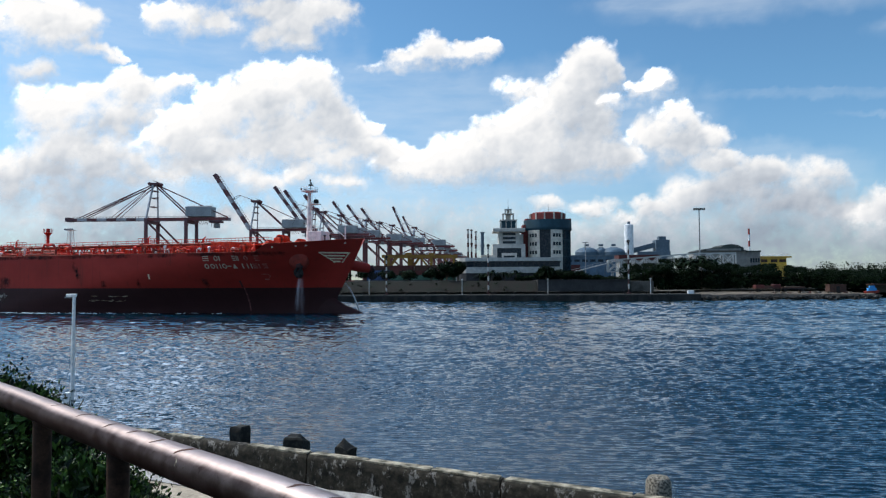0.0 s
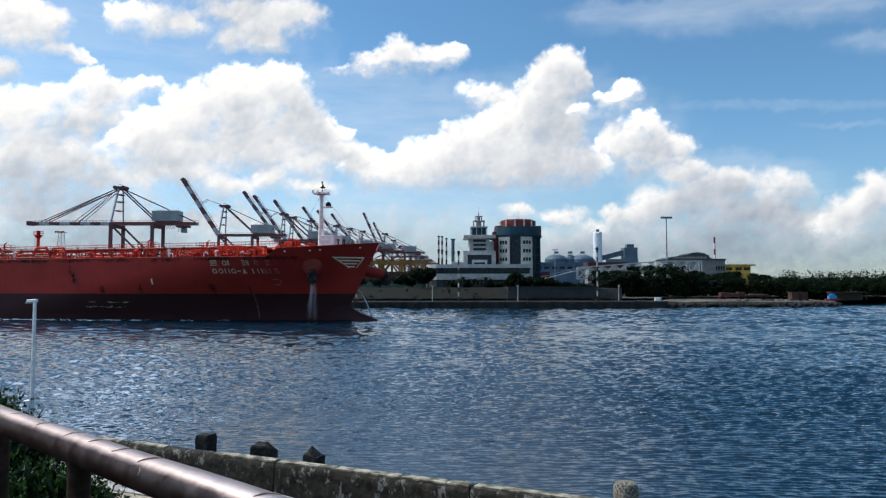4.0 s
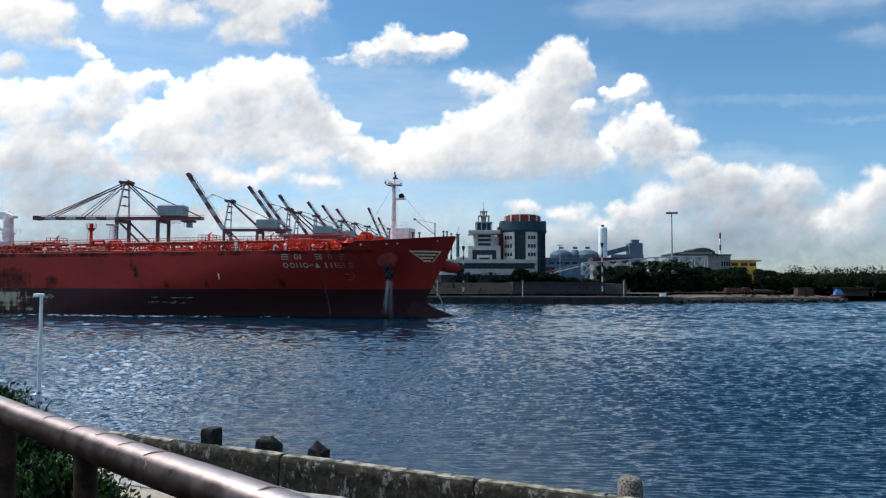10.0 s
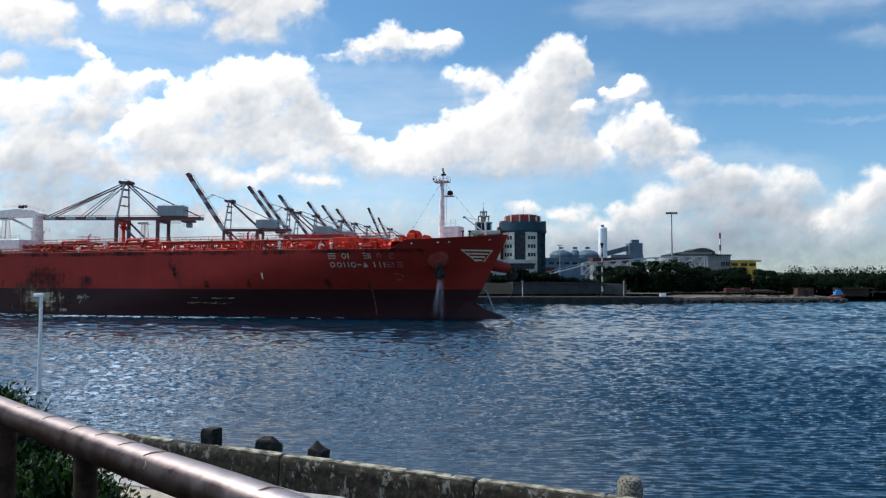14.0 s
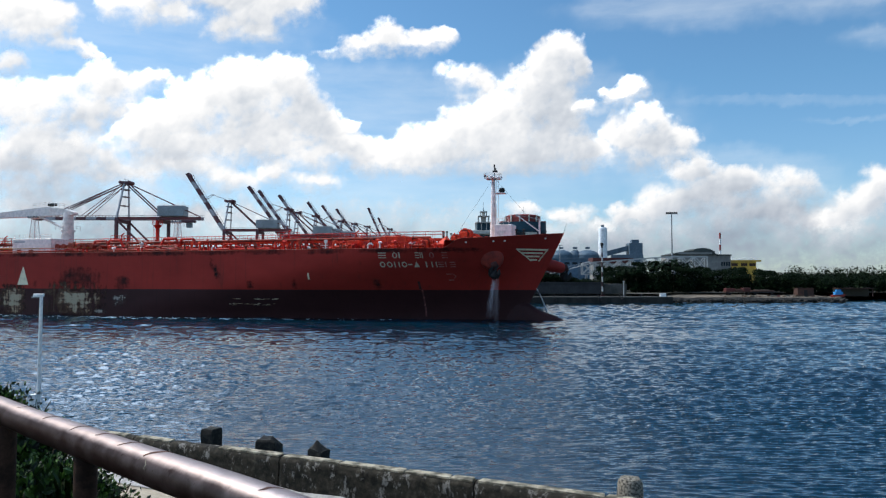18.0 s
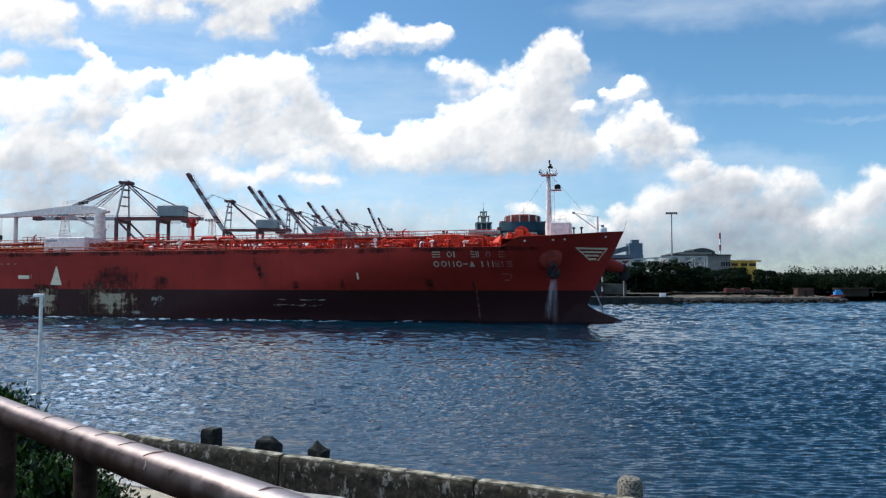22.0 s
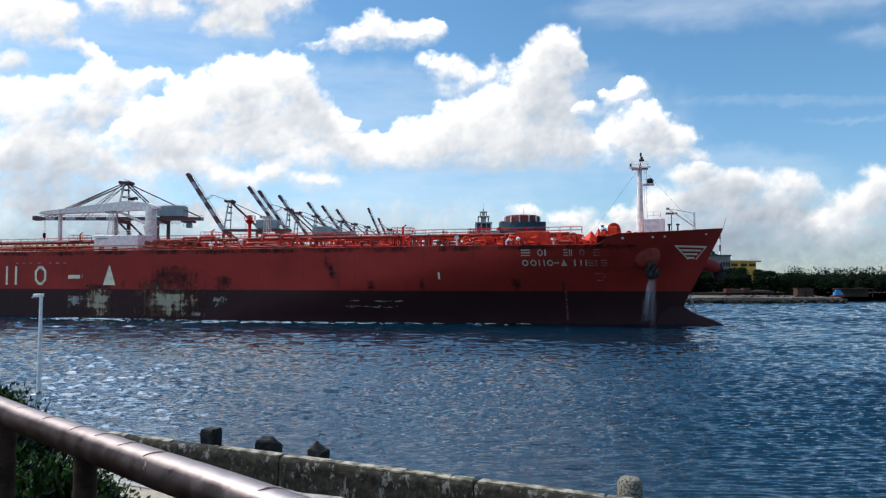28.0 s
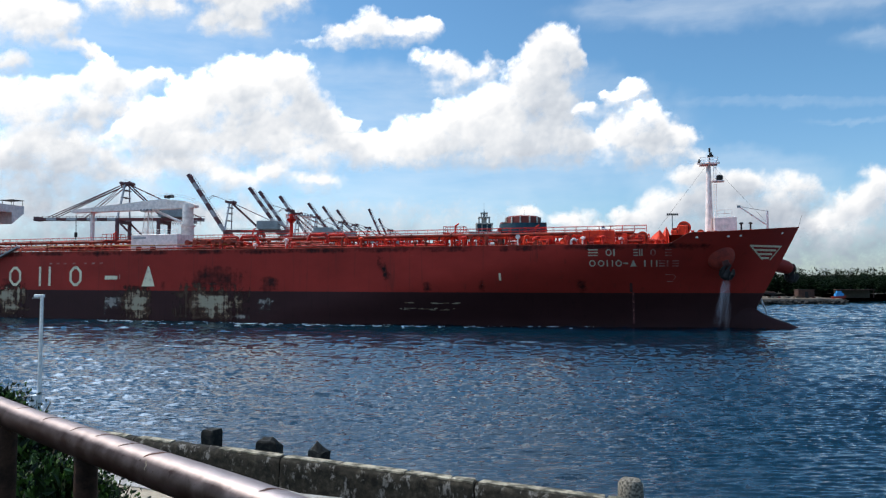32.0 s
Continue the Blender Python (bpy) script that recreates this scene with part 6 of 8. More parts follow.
# ---------------------------------------------------------------- container cranes
def gantry_crane(at, turn, lift, label, size=1.0):
    """Ship-to-shore crane. x points from land to water; lift is the angle of its boom."""
    c = thing("container_crane", at, label, "crane", "container cranes along the terminal", turn)
    s = size
    G, B, W, A = 27.0 * s, 46.0 * s, 9.0 * s, 70.0 * s     # leg gauge, girder height, half width, top
    for x in (0.0, -G):
        for y in (-W, W):
            f = Form().beam((x, y, 0), (x, y, B), 1.9 * s, 1.7 * s)
            part("leg", f, CRANE_DARK, c)
    for y in (-W, W):
        part("sill_beam", Form().beam((0, y, 3 * s), (-G, y, 3 * s), 1.4 * s, 1.8 * s), CRANE_RED, c)
        part("portal_beam", Form().beam((0, y, 17 * s), (-G, y, 17 * s), 1.2 * s, 1.6 * s), CRANE_RED, c)
        part("leg_brace", Form().beam((0, y, B - 1.5 * s), (-G, y, 18 * s), 1.0 * s, 1.1 * s), CRANE_DARK, c)
    for x in (0.0, -G):
        part("cross_beam", Form().beam((x, -W, B - 2 * s), (x, W, B - 2 * s), 1.4 * s, 2.2 * s), CRANE_DARK, c)
        part("tie_beam", Form().beam((x, -W, 17 * s), (x, W, 17 * s), 1.2 * s, 1.6 * s), CRANE_DARK, c)
    for x in (2 * s, -2 * s, -G + 2 * s, -G - 2 * s):
        for y in (-W, W):
            part("bogie", Form().box(x - 1.5 * s, x + 1.5 * s, y - 0.6 * s, y + 0.6 * s, 0, 1.8 * s, 0.2 * s), CRANE_DARK, c)
    # main girder with its back reach, in red and white lengths
    for y in (-2.6 * s, 2.6 * s):
        part("girder", Form().beam((3 * s, y, B), (-G - 26 * s, y, B), 1.0 * s, 2.0 * s), CRANE_PALE if y < 0 else CRANE_RED, c)
    part("walkway_rail", Form().tube((3 * s, -4 * s, B + 2.4 * s), (-G - 26 * s, -4 * s, B + 2.4 * s), 0.16 * s, n=4).beam((3 * s, -3.6 * s, B + 1.1 * s), (-G - 26 * s, -3.6 * s, B + 1.1 * s), 0.9 * s, 0.3 * s), CRANE_PALE, c)
    m = Matrix.Translation((3 * s, 0, B)) @ Matrix.Rotation(-radians(lift), 4, "Y")
    L = 54.0 * s
    web = Form()
    for k in range(8):
        a, b = L * k / 8, L * (k + 1) / 8
        for y in (-2.4 * s, 2.4 * s):
            part("boom_girder", Form().beam(m @ Vector((a, y, 0)), m @ Vector((b, y, 0)), 1.0 * s, (2.4 if lift > 10 else 1.8) * s), (CRANE_PALE, CRANE_DARK)[k % 2], c)
        for q in range(3):
            x, e = a + (b - a) * (q + 0.5) / 3, (b - a) / 3
            web.beam(m @ Vector((x, -2.4 * s, 0)), m @ Vector((x, 2.4 * s, 0)), 0.4 * s, 0.6 * s)
            web.beam(m @ Vector((x - e / 2, -2.4 * s, 0)), m @ Vector((x + e / 2, 2.4 * s, 0)), 0.35 * s, 0.5 * s)
            web.beam(m @ Vector((x, -3.2 * s, 0.9 * s)), m @ Vector((x, -3.2 * s, 2.4 * s)), 0.25 * s, 0.25 * s)
    web.tube(m @ Vector((0, -3.2 * s, 2.4 * s)), m @ Vector((L, -3.2 * s, 2.4 * s)), 0.12 * s, n=4)
    tagged(part("boom_lattice", web, CRANE_DARK, c), kind="stuff")
    part("boom_tip", Form().box(-1.5 * s, 1.5 * s, -3 * s, 3 * s, -1.2 * s, 1.6 * s, 0, m @ Matrix.Translation((L, 0, 0))), CRANE_DARK, c)
    # A-frame
    top = Vector((-2 * s, 0, A))
    for y in (-W, W):
        part("frame_leg", Form().beam((0, y, B), (top.x, 0.35 * y, A), 0.9 * s, 1.0 * s), CRANE_WHITE, c)
        part("frame_stay", Form().beam((top.x, 0.35 * y, A), (-G, y * 0.4, B + 1 * s), 0.7 * s, 0.8 * s), CRANE_DARK, c)
    f = Form().box(top.x - 3.2 * s, top.x + 3.2 * s, -4 * s, 4 * s, A - 1 * s, A + 0.6 * s)
    for x in (-2.8, 2.8):
        f.tube((top.x + x * s, -3.6 * s, A), (top.x + x * s, 3.6 * s, A), 1.1 * s, n=10)
    f.tube((top.x, -3.8 * s, A + 2.0 * s), (top.x, 3.8 * s, A + 2.0 * s), 0.15 * s, n=4)
    part("frame_head", f, CRANE_DARK, c)
    for z in (0.35, 0.6, 0.8):
        p = Vector((top.x * z, 0, B + (A - B) * z))
        part("frame_landing", Form().box(p.x - 1.8 * s, p.x + 1.8 * s, -4 * s, 4 * s, p.z - 0.15 * s, p.z + 0.15 * s).tube((p.x - 1.8 * s, -4 * s, p.z + 1.1 * s), (p.x + 1.8 * s, -4 * s, p.z + 1.1 * s), 0.1 * s, n=4), CRANE_DARK, c)
    for y in (-2.0 * s, 2.0 * s):
        part("back_stay", Form().tube((top.x, y, A), (-G - 24 * s, y, B + 1.5 * s), 0.28 * s, n=6), CRANE_DARK, c)
    if lift < 10:
        for y in (-2.2 * s, 2.2 * s):
            for q in (0.38, 0.45, 0.80, 0.86):
                part("fore_stay", Form().tube((top.x, y, A), m @ Vector((L * q, y, 1.2 * s)), (0.2 if q < 0.6 else 0.32) * s, n=6), CRANE_DARK, c)
    else:
        for y in (-2.2 * s, 2.2 * s):
            mid = (top + m @ Vector((L * 0.7, 0, 0))) / 2 + Vector((1.5 * s, y, 1.5 * s))
            part("fore_stay", Form().tube((top.x, y, A), mid, 0.2 * s, n=5).tube(mid, m @ Vector((L * 0.55, y, 1.2 * s)), 0.2 * s, n=5), CRANE_DARK, c)
    house = part("machinery_house", Form().box(-G - 15 * s, -G + 2.5 * s, -4.6 * s, 4.6 * s, B + 1.6 * s, B + 8.4 * s, 0.25 * s), CRANE_HOUSE, c, "grey-green machinery house")
    part("house_mark", Form().box(-G - 12 * s, -G - 3 * s, -4.68 * s, -4.6 * s, B + 4.6 * s, B + 6 * s), CRANE_WHITE, house)
    part("house_rail", Form().tube((-G - 15 * s, -4.4 * s, B + 9.5 * s), (-G + 2.5 * s, -4.4 * s, B + 9.5 * s), 0.1 * s, n=4), CRANE_DARK, house)
    x = -G - 17 * s
    part("trolley", Form().box(x - 4 * s, x + 4 * s, -3 * s, 3 * s, B - 2.6 * s, B - 1.3 * s), CRANE_DARK, c)
    part("cabin", Form().box(x - 2 * s, x + 1.4 * s, -2 * s, 0.4 * s, B - 6.0 * s, B - 2.8 * s, 0.3 * s), CRANE_HOUSE, c)
    for y in (-2, 2):
        part("hanger", Form().beam((x + 2.4 * s, y * s, B - 1.4 * s), (x + 2.4 * s, y * s, B - 5.6 * s), 0.25 * s, 0.25 * s), CRANE_DARK, c)
    f = Form()
    for k in range(9):
        p = -G + 4 * s - k * 1.6 * s
        f.tube((p, -3 * s, B - 1 * s), (p - 0.8 * s, -3 * s, B - 3.4 * s), 0.12 * s, n=4).tube((p - 0.8 * s, -3 * s, B - 3.4 * s), (p - 1.6 * s, -3 * s, B - 1 * s), 0.12 * s, n=4)
    part("cable_festoon", f, CRANE_DARK, c)
    return c


def cranes():
    down = "red and white container crane with its boom lowered"
    up = "red and white container crane with its boom raised"
    gantry_crane((-198.5, 430, LAND_Z), 180, 0, down, 0.93)
    gantry_crane((-174.0, 560, LAND_Z), 180, 57, up, 0.98)
    for x, y, lift in ((-144, 640, 54), (-142, 668, 54), (-131, 704, 54), (-114, 766, 54), (-104, 801, 54), (-93.5, 839, 54), (-69.5, 881, 66), (-67, 1008, 64)):
        gantry_crane((x, y, LAND_Z), 180, lift, up)
    for x, y in ((-58, 1420), (-40, 1600), (-20, 1800), (-62, 1150), (-52, 1290)):
        gantry_crane((x, y, LAND_Z), 200, 0, down)


cranes()


# ---------------------------------------------------------------- control buildings on the quay
def ring_wall(f, r0, r1, z0, z1, a0, a1, n, at):
    """Part of a round wall with thickness."""
    pts = []
    for k in range(n + 1):
        a = radians(a0 + (a1 - a0) * k / n)
        pts.append((math.cos(a), math.sin(a)))
    vs = [(at[0] + r * x, at[1] + r * y, z) for r in (r0, r1) for z in (z0, z1) for x, y in pts]
    m = n + 1
    fs = []
    for k in range(n):
        fs += [(2 * m + k, 2 * m + k + 1, 3 * m + k + 1, 3 * m + k), (k + 1, k, m + k, m + k + 1),
               (m + k, 3 * m + k, 3 * m + k + 1, m + k + 1), (k, k + 1, 2 * m + k + 1, 2 * m + k)]
    fs += [(0, 2 * m, 3 * m, m), (n, m + n, 3 * m + n, 2 * m + n)]
    return f.add(vs, fs)


def round_building():
    R = 9.3
    b = thing("round_office", (31.6, 276, LAND_Z), "round cream office block with dark glass strips and a red crown", "building")
    part("core", Form().tube((0, 0, 0), (0, 0, 23.4), R - 0.5, n=48), GLASS_DARK, b, "dark blue glazing", True)
    for a0, a1 in ((-150, -116), (-89, -59)):
        pane = part("wall_panel", ring_wall(Form(), R - 0.4, R, 0, 23.2, a0, a1, 8, (0, 0)), TOWER_CREAM, b, "cream wall panel")
        for row in range(4):
            for col in range(3):
                a = radians(a0 + (a1 - a0) * (0.27 + 0.23 * col))
                z = 10.6 + 3.27 * row
                w = Form()
                m = Matrix.Translation((R * math.cos(a), R * math.sin(a), z)) @ Matrix.Rotation(a, 4, "Z")
                w.box(-0.12, 0.04, -0.44, 0.44, 0, 1.35, 0, m)
                part("window", w, GLASS_DARK, pane)
    part("wall_panel", ring_wall(Form(), R - 0.4, R - 0.05, 0, 23.2, -178, -166, 4, (0, 0)), TOWER_CREAM, b)
    for k in range(13):
        a = -62 + 5 * k
        part("glazing_bar", ring_wall(Form(), R - 0.5, R - 0.3, 0, 23.2, a, a + 0.5, 1, (0, 0)), TOWER_TEAL, b)
    for z in (3, 6.3, 9.5, 12.8, 16.1, 19.3):
        part("glazing_bar", ring_wall(Form(), R - 0.5, R - 0.32, z, z + 0.25, -62, 0, 12, (0, 0)), TOWER_TEAL, b)
    part("teal_band", Form().tube((0, 0, 23.2), (0, 0, 24.0), R, R + 0.35, 48).tube((0, 0, 24.0), (0, 0, 27.3), R + 0.05, n=48), TOWER_TEAL, b, "dark blue-green ring", True)
    crown = part("crown", Form().tube((0, 0, 27.3), (0, 0, 30.0), 6.9, n=12).tube((0, 0, 30.0), (0, 0, 30.4), 6.6, 6.0, 12), TOWER_RED, b, "dark red crown")
    for k in range(12):
        a = radians(30 * k + 15)
        part("crown_fin", Form().box(6.75, 7.2, -0.25, 0.25, 27.0, 30.0, 0, Matrix.Rotation(a, 4, "Z")), TOWER_CREAM, crown)
    for a0 in (-172, -20):
        part("red_wing", ring_wall(Form(), 7.4, 9.3, 24.6, 27.9, a0, a0 + 18, 4, (0, 0)), TOWER_RED, b)
    part("stair_tower", Form().box(-10.2, -7.6, -3.4, 4, 0, 22.2).box(-10.0, -7.8, -3.2, 3.6, 22.2, 25.6), TOWER_RED, b, "red-topped stair tower")
    part("aerial", Form().tube((0.5, 0, 30.4), (0.5, 0, 34.0), 0.07, 0.03, 5), STEEL, b)


def control_tower():
    t = thing("harbour_tower", (15.9, 272, LAND_Z + 0.6), "white stepped harbour control tower with a lattice top", "tower")
    body = part("lower_block", Form().box(-6.3, 6.2, -5, 6, -0.6, 17.2, 0.1), TOWER_WHITE, t)
    part("dark_portal", Form().box(-4.6, 4.6, -5.12, -5.0, 8.6, 15.6), GLASS_DARK, body)
    for x0, x1, z0, z1 in ((-2.9, -2.1, 8.6, 13.7), (2.1, 2.9, 8.6, 13.7), (-2.1, 2.1, 12.7, 13.7)):
        part("portal_frame", Form().box(x0, x1, -5.3, -5.12, z0, z1), TOWER_WHITE, body)
    mid = part("shaft", Form().box(-3.9, 4.0, -4.4, 4.4, 17.2, 21.9, 0.08), TOWER_WHITE, t)
    for k in range(3):
        part("window_strip", Form().box(-2.4, 2.5, -4.52, -4.4, 17.35 + 1.62 * k, 18.3 + 1.62 * k), GLASS_DARK, mid)
    part("eave_slab", Form().box(-6.1, 6.1, -6, 6, 21.9, 23.2, 0.1), TOWER_WHITE, t, "broad white eave slab")
    part("shoulder", Form().box(4.0, 5.6, -3, 3, 17.2, 21.0), TOWER_WHITE, t)
    cab = part("lookout", Form().box(-2.6, 2.6, -2.6, 2.6, 23.2, 26.2), TOWER_TEAL, t, "glazed lookout")
    for x in (-3.0, -1.0, 1.0, 3.0):
        for y in (-3.0, 3.0):
            part("mullion", Form().box(x - 0.14, x + 0.14, y - 0.14, y + 0.14, 23.2, 26.3), TOWER_WHITE, cab)
    part("cornice", Form().box(-3.3, 3.3, -3.3, 3.3, 26.3, 26.7), TOWER_WHITE, t)
    for z0, z1, w in ((26.7, 29.2, 2.0), (29.2, 31.0, 1.1)):
        up = Form()
        for x in (-w, w):
            for y in (-w, w):
                up.box(x - 0.18, x + 0.18, y - 0.18, y + 0.18, z0, z1 - 0.3)
        up.box(-w - 0.3, w + 0.3, -w - 0.3, w + 0.3, z1 - 0.3, z1)
        up.box(-w * 0.5, w * 0.5, -0.1, 0.1, z0, z1 - 0.3)
        part("lattice_stage", up, TOWER_WHITE, t, "open white lattice stage")
    part("antenna", Form().tube((0, 0, 31.0), (0, 0, 32.4), 0.25, 0.1, 6).tube((0, 0, 32.4), (0, 0, 34.6), 0.06, n=4), STEEL, t)


def low_building():
    b = thing("low_office", (15.0, 268, LAND_Z + 0.5), "low wide white building with rounded end and dark windows", "building")
    def slab(x0, x1, w, z0, z1, r):
        pts = [(x1, -w), (x1, w)]
        for k in range(9):
            a = radians(90 + 180 * k / 8)
            pts.append((x0 + r + r * math.cos(a), w * math.sin(a)))
        return Form().prism(pts, z0, z1)
    part("base", slab(-19.3, 19.6, 7.6, -0.5, 6.1, 6), WALL_GREY, b)
    part("lower_band", slab(-19.3, 19.6, 8.0, 6.1, 8.35, 6), TOWER_WHITE, b, "white parapet band")
    part("window_band", slab(-19.0, 19.3, 7.7, 8.35, 10.5, 6), GLASS_DARK, b, "dark window band")
    for k in range(16):
        x = -12.5 + 2.0 * k
        part("mullion", Form().box(x - 0.1, x + 0.1, -7.85, -7.6, 8.35, 10.5), WALL_GREY, b)
    part("roof_band", slab(-19.6, 20.0, 8.3, 10.5, 11.85, 6), TOWER_WHITE, b, "thick white roof edge")
    part("roof_house", Form().box(-10.0, -4.5, -3, 3, 11.85, 13.0, 0.1), TOWER_WHITE, b)


round_building()
control_tower()
low_building()


def striped_pole(x, y, z0, z1):
    p = thing("striped_pole", (x, y, z0), "tall dark and white banded signal pole with a lamp", "signal pole", "signal poles on the quay")
    n = 10
    for k in range(n):
        a, b = (z1 - z0) * k / n, (z1 - z0) * (k + 1) / n
        part("band", Form().tube((0, 0, a), (0, 0, b), 0.26, n=10), (POLE_DARK, POLE_PALE)[k % 2], p, "", True)
    part("lamp", Form().tube((0, 0, z1 - z0), (0, 0, z1 - z0 + 0.7), 0.3, n=8).lathe([(0.3, 0), (0.55, 0.2), (0.5, 0.8), (0.15, 1.1)], 10, (0, 0, z1 - z0 + 0.7)), BLACK_STEEL, p)
    part("foot", Form().box(-0.6, 0.6, -0.6, 0.6, 0, 0.5, 0.05), POLE_DARK, p)


def quay_posts():
    striped_pole(7.0, 238.5, 1.75, 17.2)
    striped_pole(54.6, 238.5, 1.75, 18.4)
    striped_pole(-28.0, 238.5, 1.75, 13.6)
    for x in (-34, -2.0, 27.3, 62):
        p = thing("light_post", (x, 238.8, 1.75), "small white lamp post on the quay", "lamp post", "lamp posts on the quay")
        part("post", Form().tube((0, 0, 0), (0, 0, 5.0), 0.16, 0.12, 8), POLE_PALE, p)
        part("lamp_head", Form().box(-0.35, 0.35, -0.2, 0.2, 5.0, 5.25, 0.05), POLE_PALE, p)
    r = random.Random(3)
    for k in range(30):
        x = -145 + 7.3 * k
        f = Form().lathe([(0.32, 0), (0.25, 0.1), (0.2, 0.5), (0.34, 0.62), (0.3, 0.75), (0.05, 0.8)], 10, (0, 0, 0))
        ob = part("mooring_bollard", f, BLACK_STEEL, None, "", True)
        ob.matrix_world = pose(x, 234.6, 1.75)
        tagged(ob, "black cast-iron mooring bollard on the quay edge", "bollard", "bollards on the far quay")
    for k in range(18):
        x = -60 + 7.5 * k
        f = Form().tube((0, 0, 0), (0, 0, 1.0), 0.45, n=10)
        ob = part("tyre_fender", Form().lathe([(0.25, -0.15), (0.5, -0.12), (0.55, 0), (0.5, 0.12), (0.25, 0.15)], 14, (0, 0, 0)), BLACK_STEEL, None, "", True)
        ob.matrix_world = pose(x, 232.85, 0.75, 90, 0, 0)
        tagged(ob, "black rubber tyre fender hung on the quay wall", "fender", "fenders on the quay wall")


quay_posts()


# ---------------------------------------------------------------- works behind the quay
def light_mast():
    p = thing("light_mast", (107.5, 326, LAND_Z), "tall grey floodlight mast", "light mast")
    part("pole", Form().tube((0, 0, 0), (0, 0, 36), 0.42, 0.22, 10), STEEL, p)
    part("head_frame", Form().box(-2.7, 2.7, -0.7, 0.7, 35.9, 36.1), STEEL, p)
    for k in range(6):
        part("floodlight", Form().box(-2.7 + 0.92 * k, -2.05 + 0.92 * k, -0.9, -0.2, 36.1, 36.75, 0.08), BLACK_STEEL, p)
    q = thing("light_mast", (55.5, 330, LAND_Z), "grey street light mast behind the office block", "light mast")
    part("pole", Form().tube((0, 0, 0), (0, 0, 21.2), 0.25, 0.16, 8), STEEL, q)
    part("head_frame", Form().box(-1.3, 1.3, -0.3, 0.3, 21.2, 21.5), STEEL, q)


def truss_bridge():
    b = thing("conveyor_bridge", (0, 320, LAND_Z), "white steel truss conveyor bridge", "conveyor bridge")
    x0, x1, n = 64.0, 121.0, 10
    low = lambda x: 7.4 + 2.2 * (x - x0) / (x1 - x0)
    high = lambda x: 12.6 + 3.0 * min(1.0, (x - x0) / 40.0)
    for y in (-1.6, 1.6):
        for fn, name in ((low, "bottom_chord"), (high, "top_chord")):
            for a, c in ((x0, x0 + 40), (x0 + 40, x1)):
                part(name, Form().beam((a, y, fn(a)), (c, y, fn(c)), 0.5, 0.5), POLE_PALE, b)
        for k in range(n + 1):
            a, c = x0 + (x1 - x0) * k / n, x0 + (x1 - x0) * (k + 1) / n
            part("upright", Form().beam((a, y, low(a)), (a, y, high(a)), 0.42, 0.42), POLE_PALE, b)
            if k < n:
                part("brace", Form().beam((a, y, low(a)), (c, y, high(c)), 0.32, 0.32), POLE_PALE, b)
                part("brace", Form().beam((a, y, high(a)), (c, y, low(c)), 0.32, 0.32), POLE_PALE, b)
    part("deck", Form().beam((x0, 0, low(x0)), (x1, 0, low(x1)), 2.6, 0.15), STEEL, b)
    part("ramp", Form().beam((x0 + 4, 0, 12.4), (x0 - 26, 0, 4.8), 2.4, 0.35), POLE_PALE, b, "sloping conveyor gallery")
    part("ramp_rail", Form().beam((x0 + 4, -1.2, 13.6), (x0 - 26, -1.2, 6.0), 0.12, 0.12), POLE_PALE, b)
    for k in range(8):
        x = x0 + 4 - 30 * k / 8
        part("ramp_post", Form().beam((x, -1.2, 12.4 - 7.6 * k / 8), (x, -1.2, 13.6 - 7.6 * k / 8), 0.1, 0.1), POLE_PALE, b)
    for x in (66, 76, 90, 104, 119):
        for y in (-1.5, 1.5):
            part("trestle", Form().beam((x, y * 1.6, 0), (x, y, low(x)), 0.35, 0.35), POLE_PALE, b)
        part("trestle_tie", Form().beam((x, -2.2, 2.5), (x, 2.0, 5.5), 0.18, 0.18), POLE_PALE, b)
    part("stair", Form().beam((66, -2.6, 8.6), (76, -2.6, 2.4), 1.0, 0.25), POLE_PALE, b)
    part("stair_rail", Form().tube((66, -3.1, 9.6), (76, -3.1, 3.4), 0.07, n=4), POLE_PALE, b)


